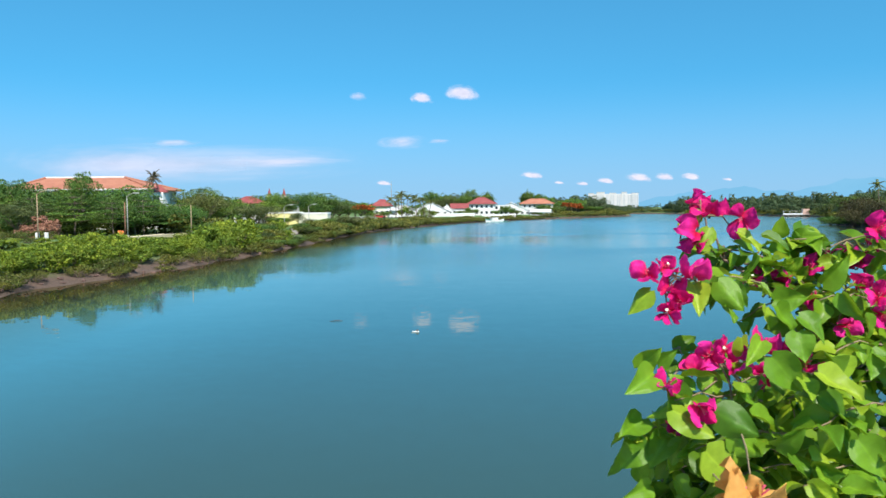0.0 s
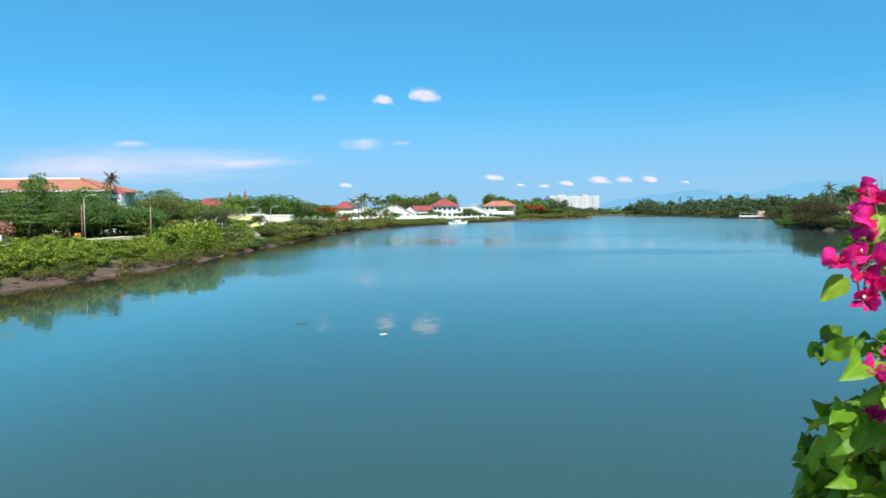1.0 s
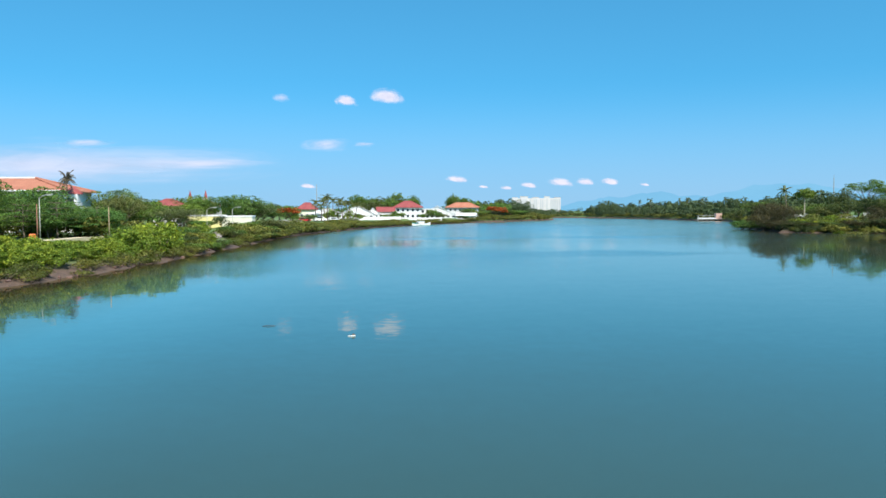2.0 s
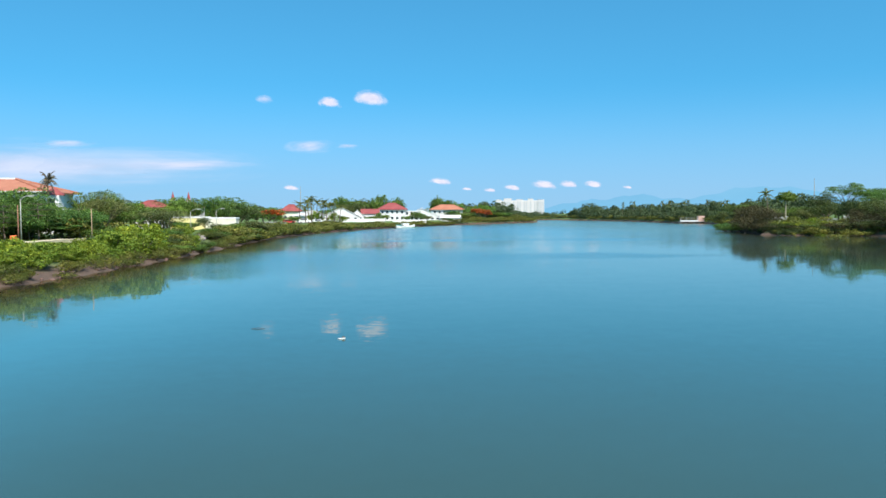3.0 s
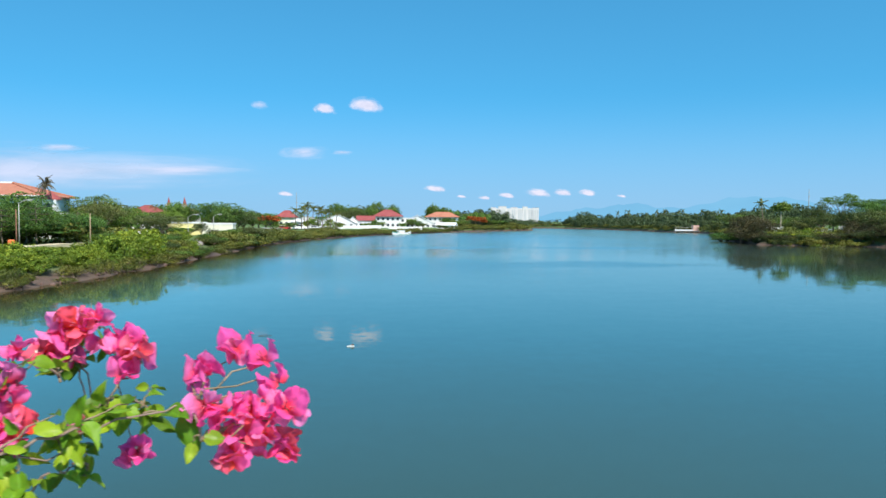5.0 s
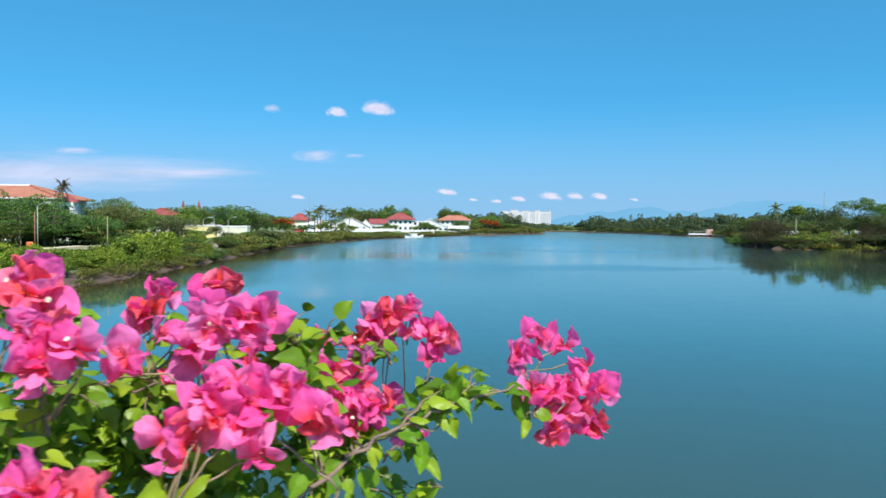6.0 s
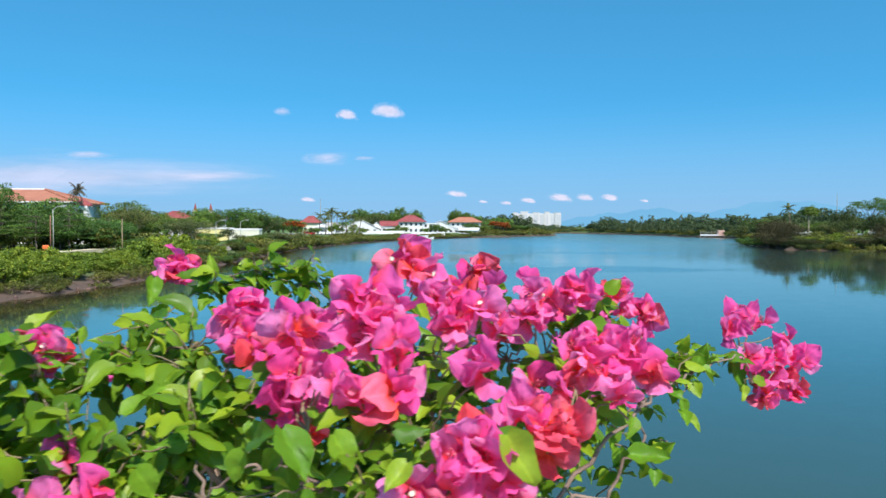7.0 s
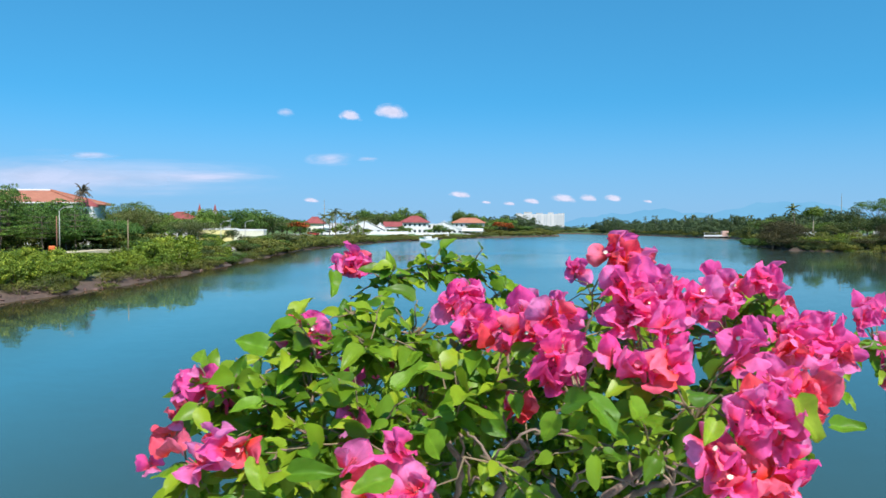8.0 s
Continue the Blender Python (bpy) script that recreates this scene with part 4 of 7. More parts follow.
    for x, y, h in ((-37, 178, 1.9), (-34.5, 176.5, 1.4), (-32, 178, 1.3), (-29.5, 177, 2.7), (-27, 178, 1.5), (-24.5, 177, 1.5), (-22.5, 178, 2.0)):
        plant((ROUND[1], DUSKY[1])[int(x) % 2], x, y, h + 0.5, 3.4, x * 33, USED)
    for k in range(22):
        plant(THICKETS[k % 2], -82 + 2.4 * k, 117.5 + 2 * math.sin(k * 1.9), 2.9 + 0.6 * math.sin(k * 2.7), 5.2, k * 70, USED)
    for k in range(12):
        plant(THICKETS[k % 2], 119 + 6 * (k % 3), 168 + 2.8 * k, 2.0 + 0.5 * math.sin(k * 2.7), 6.0, k * 70, USED)
    for x, y, h in ((-50.9, 104, 2.9), (-53.4, 104, 1.8)):
        plant(RUSTY[0], x, y, h, 4.0, x * 20, USED)
    for x, y, h in ((-55.6, 99, 1.5), (-53.4, 97, 1.2), (-51.4, 98.5, 1.3), (-57.5, 102, 2.2), (-49.2, 100, 1.2)):
        plant((GOLD[0], SCRUBS[0])[int(x) % 2], x, y, h, 3.4, x * 20, USED)
    for k in range(8):
        plant((SCRUBS[1], MANGROVES[0])[k % 2], -53.5 + 1.2 * k, 89.5 + 1.6 * math.sin(k * 2.1), 0.6 + 0.15 * math.sin(k * 1.3), 2.3, k * 50, USED)
    plant(GOLD[0], -36.5, 180, 2.2, 2.6, 0, USED)
    for x, y, h, w in ((-6.5, 291, 4.6, 5.5), (-1.0, 297, 4.2, 5.0), (-9.5, 293, 3.6, 4.5), (2.5, 306, 3.0, 4.5)):
        plant(GREENGOLD[0], x, y, h, w, x * 40, USED)
    # far bank on the other side
    right = [(145.2, 270.8, 5.2, 9.8), (148.8, 261.1, 6.7, 9.8), (156.2, 275.7, 7.4, 13.4), (151.3, 251.3, 5.4, 8.5), (159.8, 258.6, 6.4, 11.0), (165.9, 270.8, 6.7, 11.0), (157.4, 244.0, 5.4, 9.8), (156.2, 235.5, 5.2, 8.5), (154.9, 231.8, 4.9, 8.5), (159.8, 219.6, 6.7, 9.8), (163.5, 229.4, 7.9, 13.4), (154.9, 202.5, 6.9, 9.8), (162.3, 205.0, 6.2, 9.8), (169.6, 202.5, 9.3, 13.4), (156.2, 190.3, 5.4, 9.8), (163.5, 192.8, 7.1, 11.0), (148.8, 180.6, 4.0, 9.8), (158.6, 176.9, 5.2, 12.2), (173.2, 185.4, 8.1, 14.6), (178.1, 209.8, 10.3, 14.6)]
    for i, (x, y, h, w) in enumerate(right):
        plant((DUSKY[0], ROUND[0], DUSKY[1], ROUND[2], DUSKY[0])[i % 5], x, y, h, w, rng.uniform(0, 360), USED)
    for i, (x, y, h, w) in enumerate([(113.5, 188, 5.4, 6), (116.5, 199, 6.2, 7), (119.5, 207, 6.4, 8), (122.5, 214, 6.2, 8), (135, 182, 4.6, 6), (136.5, 174, 5.2, 7), (137.5, 166, 4.8, 7), (141, 158, 5.0, 7), (115.5, 204, 3.6, 6), (111.5, 192, 4.6, 6), (112.6, 198, 5.2, 7), (110.8, 186.5, 3.2, 4.5), (132, 178, 3.4, 6), (133, 171, 3.8, 7)]):
        plant(BROWNS[i % 2], x, y, h, w, i * 80, USED)
    plant(LOLLIPOP[0], 144.2, 229, 10.4, 6.6, 20, USED)
    for x, y, h, w in ((139.8, 201.6, 6.8, 8.4), (141.0, 192.0, 7.3, 9.6), (139.2, 182.4, 7.1, 9.6), (137.4, 171.6, 7.3, 9.6), (135.0, 163.2, 6.8, 9.6), (145.2, 211.2, 9.5, 8.4)):
        plant(DUSKY[int(rng.integers(2))], x, y, h, w, x * 50, USED)
    for i, (x, y, h, w) in enumerate([(154.4, 213.3, 12.2, 11.2), (164.9, 210.8, 10.2, 14.9), (174.8, 220.7, 10.9, 17.4), (160.6, 205.8, 10.9, 11.2)]):
        plant(UMBRELLA[i % 2], x, y, h, w, i * 70, USED)
    for x, y, h, w in ((118.5, 194, 2.0, 4.2), (121, 197, 2.3, 4.6), (122.5, 192, 2.2, 4.4), (119.8, 187, 2.0, 4.2), (123, 185, 2.6, 4.6), (125.5, 199, 2.4, 4.6), (120, 181, 1.8, 4.0), (124, 179, 2.4, 4.4), (126, 189, 2.8, 4.8), (119.5, 175, 1.8, 4.0), (117.5, 199, 1.8, 4.0)):
        plant(MANGROVES[rng.integers(3)], x, y, h * 0.72, w * 0.8, rng.uniform(0, 360), USED)
    for p, way in along(FAR_SHORE, 175, 187, 1.2, rng):
        for gap in (1.8, 4.2, 6.8, 9.5):
            q = p + way * (gap + rng.uniform(-0.9, 0.9))
            plant(EDGES[0] if gap < 3 else MANGROVES[rng.integers(3)] if rng.random() < 0.5 else SCRUBS[0], q.x, q.y, rng.uniform(0.8, 1.5), rng.uniform(2.2, 3.4), rng.uniform(0, 360), USED)
    for p, way in along(FAR_SHORE, 118, 236, 0.9, rng):
        q = p + way * rng.uniform(0.1, 3.0)
        plant(EDGES[rng.integers(2)], q.x, q.y, rng.uniform(0.7, 1.5), rng.uniform(1.8, 3.2), rng.uniform(0, 360), USED)
    for p, way in along(FAR_SHORE, 174, 186, 0.55, rng):
        q = p + way * rng.uniform(-0.2, 1.3)
        plant(EDGES[0] if rng.random() < 0.75 else EDGES[1], q.x, q.y, rng.uniform(0.8, 1.4), rng.uniform(1.6, 2.6), rng.uniform(0, 360), USED)
    for p, way in along(FAR_SHORE, 120, 175, 2.0, rng):
        q = p + way * rng.uniform(0.8, 3.2)
        plant((DUSKY[0], BROWNS[0], DUSKY[1])[rng.integers(3)], q.x, q.y, rng.uniform(1.8, 3.4), rng.uniform(3.5, 5.5), rng.uniform(0, 360), USED)
    for p, way in along(FAR_SHORE, 100, 235, 3.2, rng):
        q = p + way * rng.uniform(6.0, 11.0)
        plant(DUSKY[int(rng.integers(2))], q.x, q.y, rng.uniform(0.8, 1.5) * (2.4 if q.y < 160 or q.y > 205 else 1.0), rng.uniform(3.0, 5.5), rng.uniform(0, 360), USED)
    for x, y, h, w in ((116.8, 213, 3.4, 6), (115.5, 206, 3.0, 6), (113.5, 200, 3.4, 6), (118.5, 220, 3.6, 7)):
        plant(ROUND[1], x, y, h, w, rng.uniform(0, 360), USED)
    for p, way in along(FAR_SHORE, 95, 620, 5.5, rng):
        q = p + way * rng.uniform(1.2, 4.0)
        plant(BROWNS[rng.integers(2)] if q.y < 240 and rng.random() < 0.6 else ROUND[1] if q.y < 240 else THICKETS[rng.integers(2)], q.x, q.y, rng.uniform(1.4, 2.6) * (0.55 if 166 < q.y < 198 else 1.0), rng.uniform(4, 7), rng.uniform(0, 360), USED)


def plant_palms():
    rng = R(300)
    models = [palm(R(80), 9.0, 0.6, "coconut palm with drooping fronds"), palm(R(81), 9.0, -0.9, "coconut palm with drooping fronds")]
    dry = palm(R(82), 9.0, 0.3, "tall coconut palm with a tuft of withered grey fronds", WITHERED, 30)
    dry.matrix_basis = pose(-51.6, 146, ground_at(-51.6, 146), 0, 0, 40) @ Matrix.Diagonal((0.54, 0.54, 1.06, 1))
    spots = [(-8.9, 290, 9.0), (-5.1, 291, 7.6), (-1.5, 300, 7.0), (-13.2, 290, 7.0), (-11, 286, 6.2), (148.5, 246, 9.8), (-3.2, 288, 6.4), (-7.2, 296, 7.8), (-0.4, 295, 7.0), (1.6, 303, 6.2), (-10.2, 297, 8.0)]
    spots += [(x, y, h) for x, y, h in ((205, 505, 10), (210, 470, 10), (208, 452, 9.5), (214, 440, 10), (206, 430, 9.2), (216, 420, 9.6), (220, 405, 9.2), (212, 395, 8.6), (203, 520, 9.6), (224, 380, 8.8))]
    for i, (x, y, h) in enumerate(spots):
        m = pose(x, y, ground_at(x, y), 0, 0, rng.uniform(0, 360)) @ Matrix.Diagonal((1.0, 1.0, h / 9.0, 1) if y < 310 and y > 200 else (0.6, 0.6, h / 9.0, 1))
        if i < 2:
            models[i].matrix_basis = m
        else:
            copy_thing(models[i % 2], m @ Matrix.Diagonal((*(1 / k for k in models[i % 2].scale), 1)))


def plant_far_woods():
    """The unbroken wood along the far shores, too distant to count."""
    rng = R(400)
    lobes = []
    for p, way in along(FAR_SHORE, 262, 640, 4.0, rng):
        for depth, tall in ((6, 5.0), (12, 7.6), (20, 9.2), (30, 10.2)):
            q = p + way * (depth + rng.uniform(-2, 2)) + Vector((rng.uniform(-2, 2), rng.uniform(-2, 2), 0))
            h = tall * rng.uniform(0.7, 1.15) * (0.5 if q.y > 560 and q.x < 190 else 1.0)
            lobes.append(((q.x, q.y, 1.2 + h * 0.5), (rng.uniform(2.5, 5), rng.uniform(3, 5), h * 0.5)))
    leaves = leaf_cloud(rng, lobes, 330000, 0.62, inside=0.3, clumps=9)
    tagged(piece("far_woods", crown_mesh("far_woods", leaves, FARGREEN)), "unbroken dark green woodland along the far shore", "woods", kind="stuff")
    lobes = []
    for k in range(170):
        x = -420 + 520 * k / 170 + rng.uniform(-4, 4)
        y = 520 + rng.uniform(-15, 40) - 0.3 * x * 0.2
        h = rng.uniform(4, 7.5)
        if inland(np.array([x]), np.array([y]))[0] > 6:
            lobes.append(((x, y, 2 + h * 0.5), (rng.uniform(5, 9), 6, h * 0.55)))
    for k in range(120):
        x, y = -45 - k * 1.6 + rng.uniform(-3, 3), 170 + k * 1.2 + rng.uniform(-8, 8)
        h = rng.uniform(2.5, 4.5)
        lobes.append(((x, y, 2 + h * 0.5), (rng.uniform(3, 5), 4, h * 0.5)))
    for k in range(90):
        x, y = 168 + k * 2.5 + rng.uniform(-5, 5), 296 - k * 1.6 + rng.uniform(-8, 8)
        h = rng.uniform(5, 8)
        lobes.append(((x, y, 2 + h * 0.5), (rng.uniform(4, 6), 5, h * 0.5)))
    leaves = leaf_cloud(rng, lobes, 120000, 0.85, inside=0.3, clumps=9)
    tagged(piece("woods_behind", crown_mesh("woods_behind", leaves, DEEP)), "dark green trees massed behind the houses", "woods", kind="stuff")


plant_left_bank()
plant_trees()
plant_palms()
plant_far_woods()


# ---- buildings and bank furniture ----
def windows(ob, w, h, y, rows, cols, z0, rise, wide, tall, left=None):
    """Framed windows, set in a grid on the front wall; each frame holds its pane."""
    span = w / cols
    fr = bmesh.new()
    for x0, z, x1, z1 in ((-wide / 2 - 0.08, -0.1, -wide / 2, tall + 0.08), (wide / 2, -0.1, wide / 2 + 0.08, tall + 0.08), (-wide / 2, -0.1, wide / 2, 0.0), (-wide / 2, tall, wide / 2, tall + 0.08)):
        box(fr, x0, -0.06, z, x1, 0.02, z1)
    frame_ob = part("window", fr, WHITE, ob, m=pose(-w / 2 + span / 2, y, z0))
    pane = part("pane", boxed(-wide / 2, -0.02, 0, wide / 2, 0.015, tall), DARKGLASS, frame_ob, "dark window glass")
    for r in range(rows):
        for c in range(cols):
            if r or c:
                f = piece("window", frame_ob.data, ob, pose(-w / 2 + span * (c + 0.5), y, z0 + r * rise))
                piece("pane", pane.data, f)
    return frame_ob


def roof_mesh(w, d, rise, over, ridge, thick=0.18):
    """A hipped roof (ridge shorter than the eaves) or a gable (ridge as long), ridge along x, eaves at z 0."""
    a, b, r = w / 2 + over, d / 2 + over, ridge / 2
    v = [(-a, -b, 0), (a, -b, 0), (a, b, 0), (-a, b, 0), (-r, 0, rise), (r, 0, rise)]
    v += [(x, y, z - thick) for x, y, z in v]
    f = [(0, 1, 5, 4), (2, 3, 4, 5), (6, 10, 11, 7), (8, 11, 10, 9), (0, 6, 7, 1), (2, 8, 9, 3)]
    if r < a - 0.01:
        f += [(1, 2, 5), (3, 0, 4), (7, 11, 8), (9, 10, 6), (1, 7, 8, 2), (3, 9, 6, 0)]
    else:
        f += [(1, 7, 11, 5), (5, 11, 8, 2), (3, 9, 10, 4), (4, 10, 6, 0)]
    return v, f


def house(label, x, y, spin, w, d, h, rise, wall, roof, ridge=0.4, over=0.6, rows=1, cols=4, front=False, win=(1.1, 1.2), base=None):
    """A plastered house; ridge: the ridge's share of the width (1 is a gable). front turns the gable to the front."""
    ob = new("house")
    z = ground_at(x, y) - 0.1 if base is None else base
    ob.matrix_basis = pose(x, y, z, 0, 0, spin)
    part("wall", boxed(-w / 2, -d / 2, 0, w / 2, d / 2, h, bevel=0.05), wall, ob)
    if rise:
        turn = pose(0, 0, h + 0.02, 0, 0, 90 if front else 0)
        rw, rd = (d, w) if front else (w, d)
        top = piece("roof", mesh_of("roof", *roof_mesh(rw, rd, rise, over, (rw + 2 * over) * ridge), roof), ob, turn)
        span = (rw + 2 * over) * ridge / 2
        if ridge > 0.95:
            gv = [(-rw / 2, -rd / 2, 0), (-rw / 2, rd / 2, 0), (-rw / 2, 0, rise * 0.93), (rw / 2, -rd / 2, 0), (rw / 2, rd / 2, 0), (rw / 2, 0, rise * 0.93)]
            piece("gable", mesh_of("gable", gv, [(0, 1, 2), (3, 5, 4), (0, 3, 4, 1), (1, 4, 5, 2), (2, 5, 3, 0)], wall), ob, turn @ pose(0, 0, -0.19), "white gable wall" if wall is WHITE else "")
        piece("ridge_cap", mesh_of("ridge_cap", *tube([(-span, 0, rise + 0.03), (span, 0, rise + 0.03)], (0.16, 0.16), 6), roof), top)
        for s in (-1, 1) if ridge < 0.95 else ():
            ends = [((s * span, 0, rise + 0.03), (s * (rw / 2 + over), q * (rd / 2 + over), 0.04)) for q in (-1, 1)]
            for a, b in ends:
                piece("ridge_cap", mesh_of("ridge_cap", *tube([a, b], (0.13, 0.13), 5), roof), top)
    else:
        bm = bmesh.new()
        for a in ((-w / 2 - 0.1, -d / 2 - 0.1, w / 2 + 0.1, -d / 2 + 0.15), (-w / 2 - 0.1, d / 2 - 0.15, w / 2 + 0.1, d / 2 + 0.1), (-w / 2 - 0.1, -d / 2 + 0.15, -w / 2 + 0.15, d / 2 - 0.15), (w / 2 - 0.15, -d / 2 + 0.15, w / 2 + 0.1, d / 2 - 0.15)):
            box(bm, a[0], a[1], h - 0.1, a[2], a[3], h + 0.25)
        part("parapet", bm, roof, ob)
    if cols:
        windows(ob, w * 0.92, h, -d / 2, rows, cols, (h / rows) * 0.32, h / rows, *win)
    return tagged(ob, label, "house")


def big_hall():
    """A long two-storey hall; its hipped roof runs out to a corner tower."""
    ob = new("hall")
    ob.matrix_basis = pose(-64.0, 158, ground_at(-64.0, 158) - 0.1)
    part("wall", boxed(-16, -8, 0, 10.4, 8, 7.9, bevel=0.05), WHITE, ob)
    v = [(-16.8, -9, 0), (11.2, -9, 0), (11.2, 9, 0), (-16.8, 9, 0), (-13.4, 0, 2.55), (2.6, 0, 2.55)]
    v += [(x, y, z - 0.2) for x, y, z in v]
    f = [(0, 1, 5, 4), (2, 3, 4, 5), (1, 2, 5), (3, 0, 4), (6, 10, 11, 7), (8, 11, 10, 9), (7, 11, 8), (9, 10, 6), (0, 6, 7, 1), (2, 8, 9, 3), (1, 7, 8, 2), (3, 9, 6, 0)]
    roof = piece("roof", mesh_of("roof", v, f, TERRACOTTA), ob, pose(0, 0, 7.95))
    part("gutter", boxed(-16.9, -9.12, 7.72, 11.3, -8.98, 7.98, bevel=0.03), WHITE, ob, "white gutter along the eaves")
    part("ridge_coping", boxed(-13.5, -0.22, 2.5, 2.7, 0.22, 2.8, bevel=0.04), WHITE, roof, "white ridge coping")
    for q in (-1, 1):
        piece("hip_coping", mesh_of("hip_coping", *tube([(2.6, 0, 2.6), (11.1, q * 8.9, 0.08)], (0.24, 0.24), 6), TERRACOTTA), roof)
        piece("hip_coping", mesh_of("hip_coping", *tube([(-13.4, 0, 2.6), (-16.7, q * 8.9, 0.08)], (0.24, 0.24), 6), TERRACOTTA), roof)
    windows(ob, 24, 7.9, -8, 2, 9, 1.6, 3.4, 1.4, 1.6)
    tower = part("corner_tower", boxed(11.0, -9.4, 0, 13.4, -6.6, 7.2, bevel=0.08), WHITE, ob, "white corner tower")
    part("tower_opening", boxed(11.6, -9.46, 4.9, 12.8, -9.38, 6.5), DARKGLASS, tower, "dark opening")
    v, f = tube([(12.2, -8, 7.2), (12.2, -8, 7.5), (12.2, -8, 8.7)], (1.8, 1.7, 0.1), 8)
    piece("tower_roof", mesh_of("tower_roof", v, f, REDROOF), tower, None, "dark red tower roof")
    return tagged(ob, "long white hall under a terracotta hipped roof", "hall")


def church():
    ob = new("church")
    x, y = -50.6, 262
    ob.matrix_basis = pose(x, y, ground_at(x, y)) @ Matrix.Diagonal((1, 1, 1.1, 1))
    part("nave", boxed(-5, 0, 0, 5, 16, 5.4, bevel=0.05), PALEPINK, ob)
    piece("roof", mesh_of("roof", *roof_mesh(16, 10, 2.0, 0.4, 16.8), REDROOF), ob, pose(0, 8, 5.42, 0, 0, 90))
    for s in (-2.5, 2.5):
        tower = part("tower", boxed(s - 0.75, -0.85, 0, s + 0.75, 0.65, 7.6, bevel=0.06), PALEPINK, ob)
        v, f = tube([(s, -0.1, 7.55), (s, -0.1, 7.8), (s, -0.1, 9.9)], (0.8, 0.6, 0.04), 8)
        piece("spire", mesh_of("spire", v, f, REDROOF), tower, None, "pointed red spire")
    return tagged(ob, "small pink church with two pointed red spires", "church")


def hotel():
    ob = new("hotel")
    x, y, z = 285, 1150, 2.5
    ob.matrix_basis = pose(x, y, z, 0, 0, -14)
    part("wall", boxed(-37, 0, 0, 37, 16, 22.6, bevel=0.2), PINKSTUCCO, ob)
    for a, b, h in ((-37, -29, 23.6), (-25, -13, 25.2), (-6, 4, 23.8), (12, 20, 24.8), (27, 37, 23.4)):
        part("stair_tower", boxed(a, -0.5, 0, b, 9, h, bevel=0.15), PINKSTUCCO, ob)
        part("tower_cap", boxed(a - 0.3, -0.8, h, b + 0.3, 9.3, h + 0.5, bevel=0.1), PINKSTUCCO, ob)
    win = boxed(-1.1, -0.12, 0, 1.1, 0.1, 1.7)
    first = part("window", win, GREYGLASS, ob, m=pose(-35.3, -0.52, 3))
    for r in range(7):
        for c in range(23):
            xx = -35.2 + c * 3.2
            deep = 0.0
            for a, b in ((-37, -29), (-25, -13), (-6, 4), (12, 20), (27, 37)):
                if a < xx - 1.2 and xx + 1.2 < b:
                    deep = -0.5
                elif a - 1.2 < xx < b + 1.2 and not (a < xx - 1.2 and xx + 1.2 < b):
                    deep = None
                    break
            if deep is not None and (r or c):
                piece("window", first.data, ob, pose(xx, deep - 0.02, 3 + r * 2.65))
    return tagged(ob, "large white hotel block with stepped towers", "hotel")


def lamp_post(label, x, y, tall, arm, side=1, material=None):
    ob = new("street_lamp")
    material = material or GALV
    ob.matrix_basis = pose(x, y, ground_at(x, y) - 0.05)
    part("base", boxed(-0.16, -0.16, 0, 0.16, 0.16, 0.35, bevel=0.03), CONCRETE, ob)
    piece("pole", mesh_of("pole", *tube([(0, 0, 0.3), (0, 0, tall * 0.5), (0, 0, tall)], (0.085, 0.07, 0.05), 8), material, True), ob)
    if arm:
        line = [(0, 0, tall - 0.1), (side * arm * 0.3, 0, tall + 0.25), (side * arm * 0.7, 0, tall + 0.42), (side * arm, 0, tall + 0.45)]
        piece("arm", mesh_of("arm", *tube(line, (0.055, 0.05, 0.045, 0.04), 6), material, True), ob)
        head = part("lamp_head", boxed(side * arm - 0.4, -0.16, tall + 0.36, side * arm + 0.4, 0.16, tall + 0.52, bevel=0.04), GALV, ob)
        part("lens", boxed(side * arm - 0.28, -0.11, tall + 0.32, side * arm + 0.28, 0.11, tall + 0.362), LAMPGLASS, head, "pale glass lens")
    return tagged(ob, label, "lamp post", "street lamps on the promenade")


def lump(rng, size, rough=0.25, sub=2):
    """A rounded rock with facets."""
    bm = bmesh.new()
    bmesh.ops.create_icosphere(bm, subdivisions=sub, radius=1.0)
    off = Vector(rng.uniform(-50, 50, 3))
    for v in bm.verts:
        v.co *= 1 + rough * noise.noise(v.co * 1.3 + off) + rough * 0.5 * noise.noise(v.co * 3 + off)
        v.co = Vector((v.co.x * size[0], v.co.y * size[1], v.co.z * size[2]))
    return bm


def rock(label, x, y, size, seed, material=None, sink=0.25):
    ob = part("rock", lump(R(seed), size), material or ROCK)
    ob.matrix_basis = pose(x, y, ground_at(x, y) + size[2] * (1 - sink) * 0.6, 0, 0, seed * 40)
    return tagged(ob, label, "rock")


